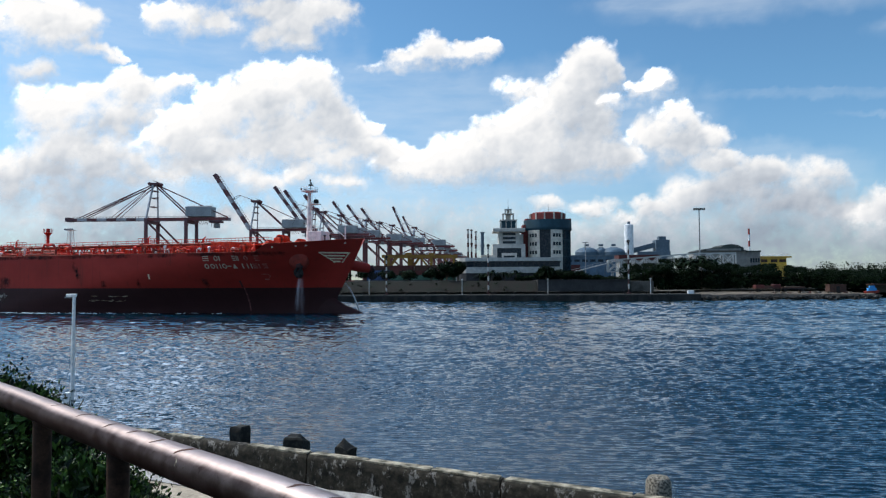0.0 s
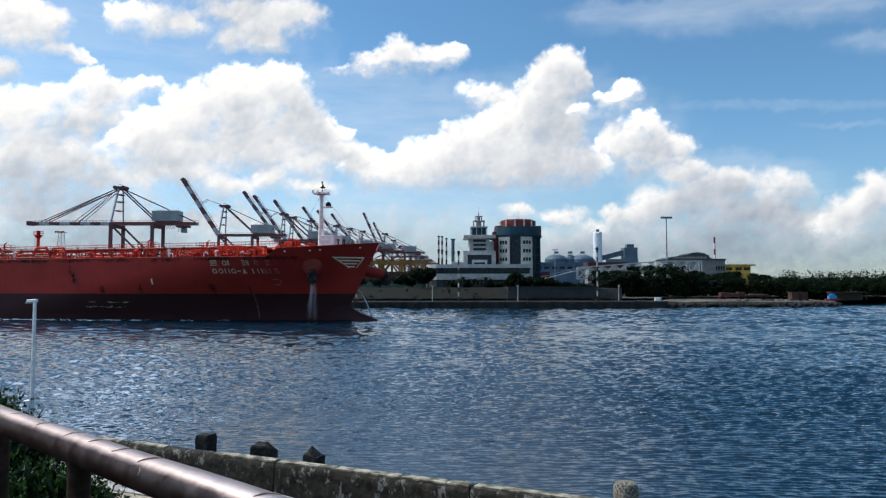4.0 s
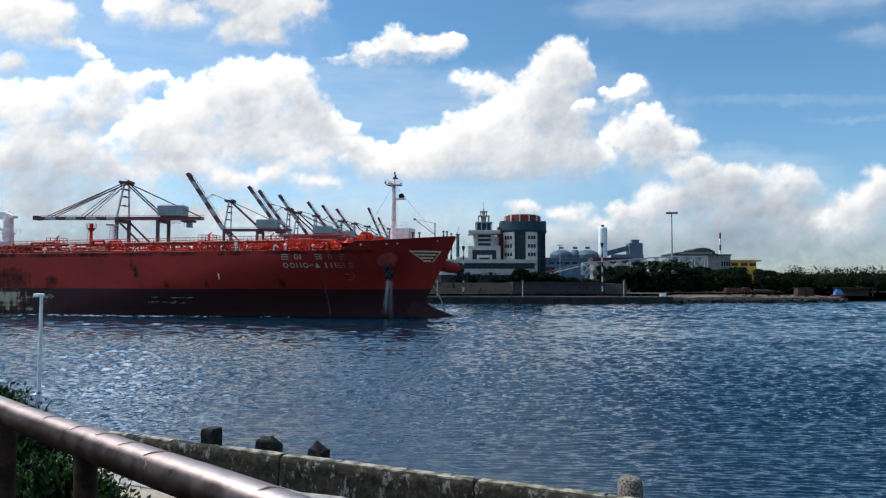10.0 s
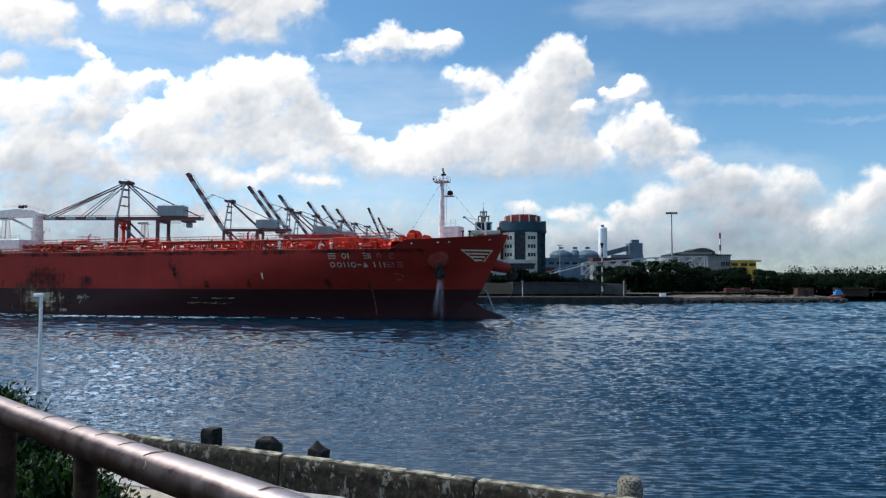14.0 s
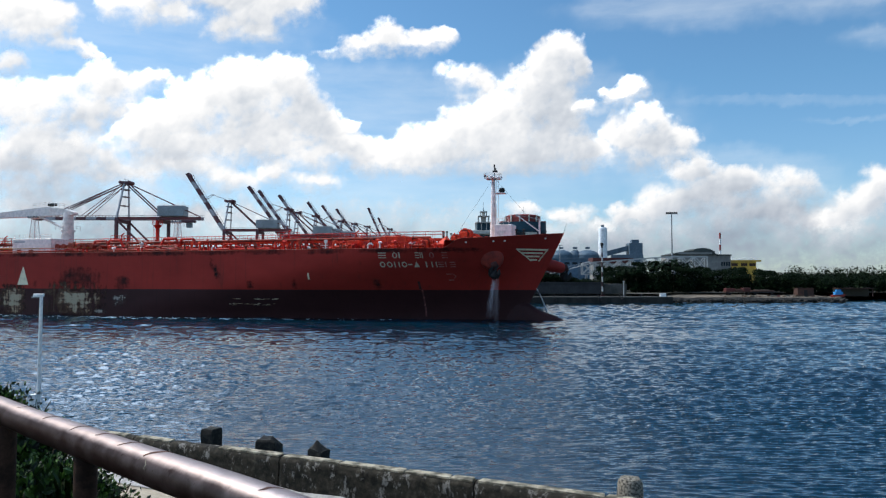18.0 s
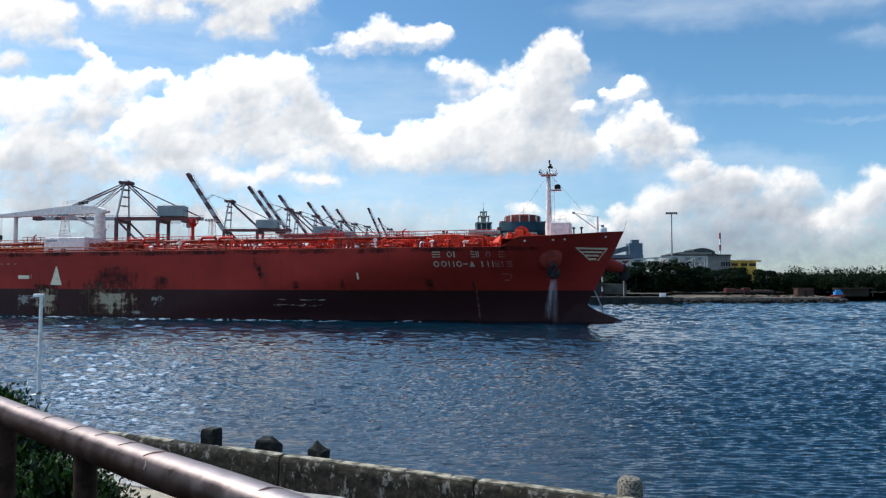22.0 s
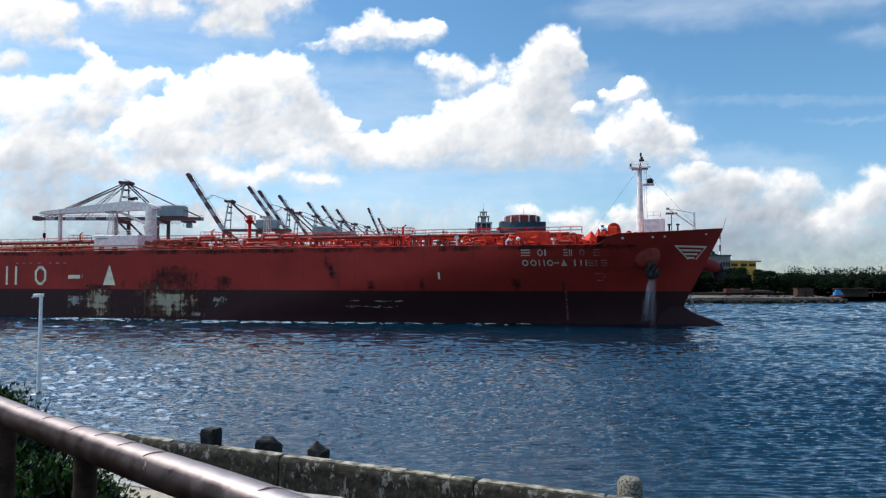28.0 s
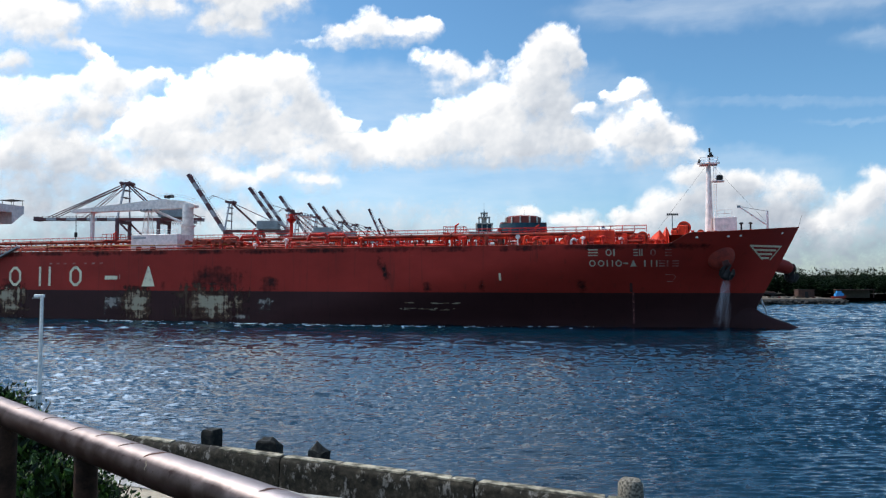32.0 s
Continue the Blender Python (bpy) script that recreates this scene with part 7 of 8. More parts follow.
def far_works():
    for x, r in ((119, 11.5), (145.5, 11.5), (133, 6.0)):
        t = thing("storage_tank", (x, 700, LAND_Z), "blue-grey domed storage tank", "tank", "tanks behind the quay")
        part("shell", Form().tube((0, 0, 0), (0, 0, 30.5), r, n=36), BLUE_TANK, t, "", True)
        part("dome", Form().lathe([(r, 30.5), (0.9 * r, 32.4), (0.66 * r, 34.2), (0.34 * r, 35.2), (0.12 * r, 35.5)], 36), BLUE_TANK, t, "", True)
        part("roof_walk", Form().box(-2, 2, -2, 2, 36.6, 38.6), PLANT_GREY, t)
        for k in range(4):
            part("roof_vent", Form().tube((r * (-0.75 + 0.5 * k), -2, 30), (r * (-0.75 + 0.5 * k), -2, 35.5 if k in (1, 2) else 33), 0.9, n=8), PLANT_GREY, t)
    sh = thing("long_shed", (110, 600, LAND_Z), "long pale blue shed before the tanks", "shed")
    part("wall_block", Form().box(-36, 36, -8, 8, 0, 23.0), SHED_BLUE, sh)
    part("roof", Form().prism([(-36.6, -8.6), (36.6, -8.6), (36.6, 8.6), (-36.6, 8.6)], 23.0, 24.2), PLANT_GREY, sh)
    for k in range(11):
        part("bay_post", Form().box(-34.3 + 6.6 * k, -33.7 + 6.6 * k, -8.3, -8.0, 0, 23.0), PLANT_GREY, sh)
    for k in range(10):
        part("window", Form().box(-33 + 6.6 * k, -28.6 + 6.6 * k, -8.12, -8.0, 18.5, 20.5), GLASS_DARK, sh)
    s = thing("silo", (161.5, 702, LAND_Z), "tall white cylindrical silo", "silo")
    part("shell", Form().tube((0, 0, 0), (0, 0, 57.5), 4.4, n=28).tube((0, 0, 57.5), (0, 0, 58.6), 4.4, 3.4, 28), SILO_WHITE, s, "", True)
    part("cap", Form().tube((0, 0, 58.6), (0, 0, 61.2), 1.6, n=12), PLANT_GREY, s)
    w = thing("conveyor_house", (196, 712, LAND_Z), "blue-grey conveyor house with a sloping gallery", "plant building")
    part("house", Form().box(-6.8, 6.8, -7, 7, 0, 43.0, 0.2), PLANT_GREY, w)
    part("roof_hut", Form().box(-3, 4, -4, 4, 43, 46.5), PLANT_GREY, w)
    part("gallery", Form().beam((-6.5, 0, 38), (-32, 0, 31.5), 6, 5), PLANT_GREY, w)
    part("silo_row", Form().box(-26, 6, -12, -7.5, 0, 31.0), PLANT_GREY, w)
    for x, y, h, wd, mat in ((-1.5, 820, 63, 3.0, RUSTY), (2.6, 825, 63, 3.0, RUSTY), (15.0, 800, 58, 5.2, PLANT_GREY), (7.6, 815, 60, 2.8, RUSTY)):
        c = thing("chimney", (x + 2, y, LAND_Z), "tall slender works chimney with galleries", "chimney", "chimneys behind the quay")
        part("stack", Form().tube((0, 0, 0), (0, 0, h * 0.5), wd * 0.40, wd * 0.38, 14), mat, c, "", True)
        for q in range(6):
            part("band", Form().tube((0, 0, h * (0.5 + q / 12)), (0, 0, h * (0.5 + (q + 1) / 12)), wd * (0.38 - 0.005 * q), n=14), mat if mat is PLANT_GREY else (BOX_RED, POLE_PALE)[q % 2], c, "", True)
        for z in (0.45, 0.72, 0.98):
            part("gallery", Form().tube((0, 0, h * z), (0, 0, h * z + 1.4), wd * 0.5, n=14), mat, c)
    m = thing("radio_mast", (167.6, 420, LAND_Z), "slim red and white banded chimney", "chimney")
    for k in range(6):
        part("band", Form().tube((0, 0, 12 + 3.6 * k), (0, 0, 15.6 + 3.6 * k), 0.55, n=12), (POLE_WHITE, POLE_RED)[k % 2], m, "", True)
    part("shaft", Form().tube((0, 0, 0), (0, 0, 12), 0.9, 0.72, 12), HALL_GREY, m)


def domed_hall():
    h = thing("hall", (148.4, 410, LAND_Z), "grey industrial hall with a low curved roof", "hall")
    part("main_block", Form().box(-16.0, 10, -9, 12, 0, 19.6, 0.1), HALL_GREY, h)
    part("east_block", Form().box(10, 17.6, -9, 8, 0, 19.0), HALL_GREY, h)
    part("flat_roof", Form().box(9.6, 18.0, -9.4, 8.4, 19.0, 19.8), HALL_ROOF, h)
    pts = [(-16.8, 19.6)] + [(-16.8 + 27.5 * k / 12, 19.6 + 2.3 * math.sin(math.pi * min(k / 12, 1)) ** 0.8) for k in range(1, 12)] + [(10.7, 19.6)]
    n = len(pts)
    f = Form().add([(x, y, z) for y in (-10, 12.5) for x, z in pts],
                   [tuple(range(n)), tuple(range(2 * n - 1, n - 1, -1))] + [(i, n + i, n + (i + 1) % n, (i + 1) % n) for i in range(n)])
    part("curved_roof", f, HALL_ROOF, h, "dark curved sheet roof")
    part("clerestory", Form().box(-13, 6.5, -10.2, -10.0, 19.8, 21.0), HALL_GREY, h)
    lan = [(-3.0, 21.0), (-3.0, 22.6), (-0.5, 23.4), (2.5, 23.7), (6.0, 23.2), (9.4, 21.6), (9.4, 20.4)]
    f = Form().add([(x, yy, z) for yy in (-7, 9) for x, z in lan], [tuple(range(7)), tuple(range(13, 6, -1))] + [(i, 7 + i, 7 + (i + 1) % 7, (i + 1) % 7) for i in range(7)])
    part("roof_lantern", f, HALL_ROOF, h)
    for k in range(4):
        part("vent", Form().box(12 + 1.4 * k, 13 + 1.4 * k, -9.1, -9.0, 13, 15.5), GLASS_DARK, h)
    part("balcony", Form().box(-9, 5, -10.4, -9, 9.6, 11.0).box(-9, 5, -10.5, -10.4, 11.0, 12.0), POLE_WHITE, h)
    y = thing("yellow_shed", (187.0, 440, LAND_Z), "yellow shed with bundles lying on its roof", "shed")
    part("wall_block", Form().box(-10, 8.5, -6, 6, 0, 16.6), YELLOW, y)
    part("eave_board", Form().box(-10.4, 11.5, -6.6, 6.6, 16.6, 17.5), YELLOW, y)
    for x in (-7, -1, 4.2):
        part("opening", Form().box(x, x + 4, -6.08, -6, 13.8, 15.6), RUSTY, y)
    r = random.Random(8)
    for k in range(14):
        part("roof_rod", Form().tube((-8 + 1.2 * k, -5, 17.5), (-5.8 + 1.35 * k + r.random(), -4, 18.4 + r.random()), 0.12, n=4), POLE_WHITE, y)


def container_yard():
    r = random.Random(17)
    mats = (BOX_RED, BOX_RED, BOX_BLUE, RUSTY, BOX_GREEN, BOX_RED)
    for row in range(3):
        for k in range(9):
            for lev in range(3):
                if lev == 2 and r.random() < 0.35:
                    continue
                x, y = -48 + 12.8 * k + r.uniform(-0.1, 0.1), 372 + 3.0 * row
                ob = thing("container", (x, y, LAND_Z + 2.62 * lev + 4.0), "stacked steel freight container", "container", "stacked containers")
                m = r.choice(mats)
                part("box", Form().box(-6.1, 6.1, -1.22, 1.22, 0, 2.6), m, ob)
                f = Form()
                for q in range(14):
                    f.box(-5.8 + 0.86 * q, -5.4 + 0.86 * q, -1.27, -1.22, 0.2, 2.4)
                part("corrugation", f, m, ob)
    g = Form().box(-60, 70, 366, 384, LAND_Z, LAND_Z + 4.0)
    structure("yard_platform", g, CONCRETE, "raised concrete stacking yard", "yard")
    for x, y in ((-34, 400), (-21, 404)):
        c = thing("yard_gantry", (x, y, LAND_Z), "yellow travelling yard gantry", "gantry crane", "yard gantries")
        for a in (-13, 13):
            for b in (-4, 4):
                part("leg", Form().beam((a, b, 0), (a, b, 17), 1.3, 1.3), OCHRE, c)
        for b in (-4, 4):
            part("top_beam", Form().beam((-15, b, 17.6), (15, b, 17.6), 1.2, 1.8), OCHRE, c)
        part("trolley", Form().box(-1.6, 1.6, -3, 3, 18.5, 19.6), OCHRE, c)
        for b in (-4, 4):
            part("knee_brace", Form().beam((-13, b, 9), (-7, b, 17), 0.8, 0.8), OCHRE, c)
            part("knee_brace", Form().beam((13, b, 9), (7, b, 17), 0.8, 0.8), OCHRE, c)
        part("cable_reel_panel", Form().box(-13.6, -10.2, -4.9, -4.7, 4, 16.0), OCHRE, c)
    s = thing("long_shed", (18, 352, LAND_Z), "long low shed with a rust-red roof", "shed")
    part("wall_block", Form().box(-24, 24, -5, 5, 0, 13.2), HALL_GREY, s)
    part("roof", Form().prism([(-24.5, -5.5), (24.5, -5.5), (24.5, 5.5), (-24.5, 5.5)], 13.2, 15.0), BOX_RED, s)
    s = thing("long_shed", (92, 365, LAND_Z), "long low shed with a rust-red roof", "shed")
    part("wall_block", Form().box(-14, 6, -5, 5, 0, 13.6), HALL_GREY, s)
    part("roof", Form().prism([(-14.5, -5.5), (6.5, -5.5), (6.5, 5.5), (-14.5, 5.5)], 13.6, 16.4), BOX_RED, s)


light_mast()
truss_bridge()
far_works()
domed_hall()
container_yard()


def spit_clutter():
    r = random.Random(31)
    def on(name, x, y, z, label, cat, parts, turn=0.0, group=""):
        ob = thing(name, (x, y, z), label, cat, group, turn)
        for pn, f, m in parts:
            part(pn, f, m, ob)
        return ob
    z = 1.9
    on("shed", 130.5, 252, 1.7, "small rusty steel shed on the spit", "shed", [
        ("box", Form().box(-2.9, 2.9, -1.5, 1.5, 0, 2.7), RUSTY), ("roof", Form().box(-3.1, 3.1, -1.7, 1.7, 2.7, 2.85), RUSTY),
        ("door", Form().box(-0.6, 0.6, -1.56, -1.5, 0, 2.1), BLACK_STEEL)])
    hull = [(-3.0, 0.9), (-2.6, 0), (2.2, 0), (3.2, 1.2)]
    f = Form()
    vs = [(x, y, zz) for y in (-1.0, 1.0) for x, zz in hull]
    f.add(vs, [(0, 1, 2, 3), (7, 6, 5, 4), (0, 4, 5, 1), (1, 5, 6, 2), (2, 6, 7, 3), (3, 7, 4, 0)])
    on("fishing_boat", 142.0, 250.5, 1.35, "small beached boat with an orange hull under a blue tarpaulin", "boat", [
        ("hull", f, BOLSTER), ("tarpaulin", Form().prism([(-1.6, -0.9), (1.8, -0.9), (1.8, 0.9), (-1.6, 0.9)], 1.0, 2.3).prism([(-0.9, -0.6), (1.2, -0.6), (1.2, 0.6), (-0.9, 0.6)], 2.3, 3.3), TARP_BLUE)]).scale = (0.8, 0.8, 0.8)
    on("flatbed", 107.5, 254, z, "rusty flatbed trailer loaded with red boxes", "trailer", [
        ("bed", Form().box(-5, 5, -1.2, 1.2, 1.0, 1.4), RUSTY), ("load", Form().box(-4.8, -1.6, -1.1, 1.1, 1.4, 2.5, 0.1), BOX_RED), ("load", Form().box(-1.3, 1.4, -1.1, 1.1, 1.4, 2.2, 0.1), RUSTY), ("load", Form().box(1.7, 4.4, -1.0, 1.0, 1.4, 2.7, 0.1), BOX_RED),
        ("wheel", Form().tube((-3.5, -1.2, 0.5), (-3.5, 1.2, 0.5), 0.5, n=12), BLACK_STEEL), ("wheel", Form().tube((3.5, -1.2, 0.5), (3.5, 1.2, 0.5), 0.5, n=12), BLACK_STEEL)], 4)
    on("flatbed", 116.0, 253, z, "rusty truck trailer with a pale plank load on the spit", "trailer", [
        ("bed", Form().box(-4.4, 4.4, -1.2, 1.2, 0.9, 1.3), BLACK_STEEL), ("load", Form().box(-4.3, 3.8, -1.1, 1.1, 1.3, 1.8, 0.1), RUSTY), ("plank_stack", Form().box(-2.8, 2.2, -0.9, 0.6, 1.8, 2.05), SAND),
        ("wheel", Form().tube((-3.0, -1.2, 0.45), (-3.0, 1.2, 0.45), 0.45, n=12), BLACK_STEEL), ("wheel", Form().tube((3.0, -1.2, 0.45), (3.0, 1.2, 0.45), 0.45, n=12), BLACK_STEEL)], -3)
    on("open_shelter", 158, 268, 1.2, "long low open shelter", "shelter", [
        ("roof", Form().box(-7, 7, -2, 2, 3.0, 3.25), RUSTY), ("post", Form().box(-6.6, -6.3, -1.6, -1.3, 0, 3.0), RUSTY), ("post", Form().box(6.3, 6.6, -1.6, -1.3, 0, 3.0), RUSTY),
        ("back", Form().box(-6.8, 6.8, 1.6, 1.8, 0, 3.0), BARK)])
    for k in range(26):
        x = r.uniform(100, 140)
        s = r.uniform(0.3, 0.8)
        f = Form().box(-s, s, -s * 0.7, s * 0.7, 0, s * r.uniform(0.5, 1.2), 0.08)
        ob = part("crate", f, r.choice((RUSTY, CONCRETE, BARK, BOX_RED, SAND)))
        ob.matrix_world = pose(x, r.uniform(247, 256), 1.45, 0, 0, r.uniform(0, 90))
        tagged(ob, "weathered crate or block lying on the sand", "crate", "clutter on the spit")
    f = Form().box(-1.0, 1.0, -0.5, 0.5, 0, 1.1, 0.05)
    ob = part("pump_cabinet", f, POLE_WHITE)
    ob.matrix_world = pose(74.8, 237, 1.75)
    tagged(ob, "white metal cabinet at the quay corner", "cabinet")


spit_clutter()


def far_trees():
    r = random.Random(5)
    # dense belt behind the spit: rounded crowns crowded over a dark mass of lower boughs
    def skyline(x):
        return float(np.interp(x, (56, 66, 75, 84, 91, 96, 101, 108, 113, 120, 127, 136, 150, 165, 270), (8.4, 10.4, 11.8, 12.8, 13.6, 12.8, 11.4, 10.2, 10.0, 10.2, 10.6, 9.6, 8.0, 7.4, 8.0)))
    f, low = Form(), Form()
    for k in range(330):
        x = 64 + 206 * (k + r.random()) / 330
        back = r.random()
        far = 264 + (8 if x > 96 else 0) + 34 * back + max(0, x - 150) * 0.5
        top = skyline(x) * (0.70 + 0.29 * back ** 0.6 + 0.10 * noise.noise(Vector((x * 0.2, back * 3, 0)))) * far / 280
        w = r.uniform(1.7, 3.3)
        flat = w * r.uniform(0.55, 0.85)
        leaf_cloud(f, r, (x, far, LAND_Z + top - flat), (w, w, flat), 360, 0.30, 0.40)
        leaf_cloud(low, r, (x, far, LAND_Z + top * 0.32), (w * 1.1, w * 0.9, top * 0.44), 150, 0.85, 0.3)
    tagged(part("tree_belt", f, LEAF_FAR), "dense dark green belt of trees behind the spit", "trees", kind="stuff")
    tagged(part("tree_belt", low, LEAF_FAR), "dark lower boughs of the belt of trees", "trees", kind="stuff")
    for x, y, h in ((88.5, 274, 14.6), (91.5, 276, 16.4), (95.5, 274, 15.2), (85.0, 276, 14.6), (77.0, 276, 13.2)):
        palm((x, y, LAND_Z), h, r)
    f = Form()
    for k in range(120):
        x = 210 + 420 * (k + r.random()) / 120
        leaf_cloud(f, r, (x, 400 + 40 * r.random() + (x - 210) * 0.1, 8.5), (7, 6, 8.5 + 2 * r.random()), 200, 0.8, 0.5)
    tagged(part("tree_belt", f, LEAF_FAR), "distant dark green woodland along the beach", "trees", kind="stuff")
    f = Form()   # scrub on the bank
    for k in range(60):
        x = -70 + 92 * r.random()
        leaf_cloud(f, r, (x, 240.5 + 5 * r.random(), 2.6 + 3.4 * r.random()), (0.9, 0.7, 0.6), 14, 0.3)
    tagged(part("scrub", f, LEAF_FAR), "low dark scrub on the grass bank", "scrub", kind="stuff")
    for x, y, h, w in ((-22, 254, 9, 4.0), (-30, 256, 8, 4.2), (-38, 258, 9.5, 4.4), (-5.5, 252, 9, 3.6), (-10, 255, 8.0, 3.2), (-46, 256, 8, 4), (-56, 258, 9, 4.4),
                       (26, 256, 8.2, 3.4), (31, 258, 8.4, 3.6), (37, 256, 7.4, 3.4), (43, 257, 6.4, 3.2), (48, 258, 6.0, 3.0), (53, 256, 5.8, 2.8), (22, 257, 6.2, 2.6),
                       (-8, 250, 12.0, 4.0), (-3.5, 252, 11.0, 3.4), (-13.5, 252, 9.6, 3.6), (6.6, 253, 6.6, 2.2), (28.5, 253, 9.4, 3.2), (33.5, 254, 9.0, 3.2), (19.0, 252, 6.2, 2.2), (11.0, 253, 6.2, 2.0),
                       (40, 254, 7.4, 3.2), (46, 253, 5.8, 2.8), (51, 253, 5.6, 2.8), (36, 252, 7.8, 3.0), (64, 268, 7.2, 3.6), (69, 264, 9.0, 3.8), (74, 266, 10.5, 4.2)):
        tree((x, y, LAND_Z), h * r.uniform(0.92, 1.08), w, r, "dark green shade tree on the far bank")
    for x, y, h in ((8.5, 251, 9.6), (13.2, 252, 9.0), (17.2, 251, 9.4), (4.2, 252, 8.0), (28.2, 252, 9.0)):
        palm((x, y, LAND_Z), h, r)


far_trees()
# ---------------------------------------------------------------- near shore
WALL_A, WALL_B = Vector((-12.0, 15.5, 0)), Vector((9.0, 5.9, 0))      # line of the sea wall's near top edge
ALONG = (WALL_B - WALL_A).normalized()
OUT = Vector((-ALONG.y, ALONG.x, 0))                                     # towards the water


def by_wall(s, out, z):
    """A place s metres along the sea wall from its west end, out metres towards the water."""
    p = WALL_A + ALONG * s + OUT * out
    return Vector((p.x, p.y, z))


def near_ground():
    g = Form()
    a, b = by_wall(-60, 0.1, 3.47), by_wall(80, 0.1, 3.47)
    c, d = by_wall(80, -5.0, 3.47), by_wall(-60, -5.0, 3.47)
    g.add([a, b, c, d], [(3, 2, 1, 0)])
    e, h = by_wall(80, -7.2, 5.4), by_wall(-60, -7.2, 5.4)
    g.add([d, c, e, h], [(3, 2, 1, 0)])
    g.add([h, e, (60, -80, 5.5), (-80, -80, 5.5)], [(3, 2, 1, 0)])
    structure("near_bank", g, SOIL, "dark earth bank that drops from the upper walk", "bank")
    rng = random.Random(2)
    s = 0.0
    slabs = []
    while s < 22:
        w = 0.95
        for k in range(3):
            o0 = -0.08 - k * 1.0
            q = [by_wall(s + 0.008, o0, 0), by_wall(s + w - 0.008, o0, 0), by_wall(s + w - 0.008, o0 - 0.985, 0), by_wall(s + 0.008, o0 - 0.985, 0)]
            z = 3.51 + rng.uniform(-0.008, 0.008)
            slabs.append(([(p.x, p.y) for p in q], z))
        s += w
    path = structure("shore_path", Form().add([by_wall(0, -0.05, 3.49), by_wall(22, -0.05, 3.49), by_wall(22, -3.1, 3.49), by_wall(0, -3.1, 3.49)], [(3, 2, 1, 0)]),
                     CONCRETE, "paved path along the sea wall", "path")
    for q, z in slabs:
        part("paving_slab", Form().prism(q[::-1], 3.47, z), PAVING, path)
    up = Form()
    up.prism([(-9, -6), (9, -6), (9, 0.4), (1.2, 0.75), (-0.45, 2.22), (-3.6, 5.1), (-9, 6.0)], 4.6, 5.5)
    structure("upper_walk", up, SOIL, "worn earth walk where the camera stands", "pavement")


def sea_wall():
    wall = thing("sea_wall", (0, 0, 0), "old concrete sea wall blackened by lichen, its crust peeling off in pale patches", "wall")
    wall["kind"] = "structure"
    rng = random.Random(12)
    s, L = 0.0, 23.0
    while s < L:
        w = rng.uniform(3.2, 3.8)
        # each cast length has a slightly uneven top and face
        n = 34
        vs = []
        for i in range(n + 1):
            t = s + 0.012 + (w - 0.024) * i / n
            jag = 0.012 * noise.noise(Vector((t * 3, 0, 0)))
            prof = [(0.0, 3.3), (-0.015, 3.7), (0.0, 4.02), (-0.01, 4.12), (0.02 + jag, 4.175), (0.06, 4.2 + 0.6 * jag), (0.17, 4.205 + jag), (0.21, 4.18), (0.23, 3.4)]
            for k, (o, z) in enumerate(prof):
                vs.append(by_wall(t, o + 0.02 * noise.noise(Vector((t * 2.2, z * 2.2, 1))), z + (0.012 * noise.noise(Vector((t * 4, k, 5))) if k > 2 else 0)))
        c = len(prof)
        fs = [(i * c + k, i * c + k + 1, (i + 1) * c + k + 1, (i + 1) * c + k) for i in range(n) for k in range(c - 1)]
        fs += [tuple(range(c)), tuple(n * c + k for k in range(c - 1, -1, -1))]
        fs = [q[::-1] for q in fs]
        part("wall_length", Form().add(vs, fs), OLD_CONCRETE, wall, "", True)
        # worn coping skin, broken away in places
        t = s + 0.05
        while t < s + w - 0.3:
            d = rng.uniform(0.6, 1.8)
            e = min(t + d, s + w - 0.03)
            q = [by_wall(t, 0.035 + rng.uniform(-0.02, 0.02), 0), by_wall(e, 0.035 + rng.uniform(-0.02, 0.02), 0), by_wall(e - 0.03, 0.20, 0), by_wall(t + 0.02, 0.20, 0)]
            if rng.random() < 0.9:
                part("coping_piece", Form().prism([(p.x, p.y) for p in q[::-1]][::-1], 4.19, 4.214 + rng.uniform(0, 0.004)), COPING, wall)
            t = e + rng.uniform(0.0, 0.02)
        s += w
    f = Form()
    f.add([by_wall(-40, 0.31, 3.4), by_wall(60, 0.31, 3.4), by_wall(60, 2.6, 3.35), by_wall(-40, 2.6, 3.35)], [(0, 1, 2, 3)])
    f.add([by_wall(-40, 2.6, 3.35), by_wall(60, 2.6, 3.35), by_wall(60, 2.9, -3), by_wall(-40, 2.9, -3)], [(0, 1, 2, 3)])
    structure("sea_ledge", f, CONCRETE, "concrete ledge outside the sea wall", "ledge")
    # rendered footing at the bottom of the wall
    f = Form()
    n = 60
    vs = []
    for i in range(n + 1):
        t = L * i / n
        for o, z in ((-0.02, 3.72 + 0.06 * noise.noise(Vector((t * 1.7, 2, 0)))), (-0.12, 3.66), (-0.40, 3.525)):
            vs.append(by_wall(t, o, z))
    f.add(vs, [(i * 3 + k, (i + 1) * 3 + k, (i + 1) * 3 + k + 1, i * 3 + k + 1) for i in range(n) for k in range(2)])
    part("footing", f, surface("pale_render", (0.42, 0.40, 0.37), (0.24, 0.22, 0.20), 0.9, scale=3, bump=0.4), wall, "pale sloping render")


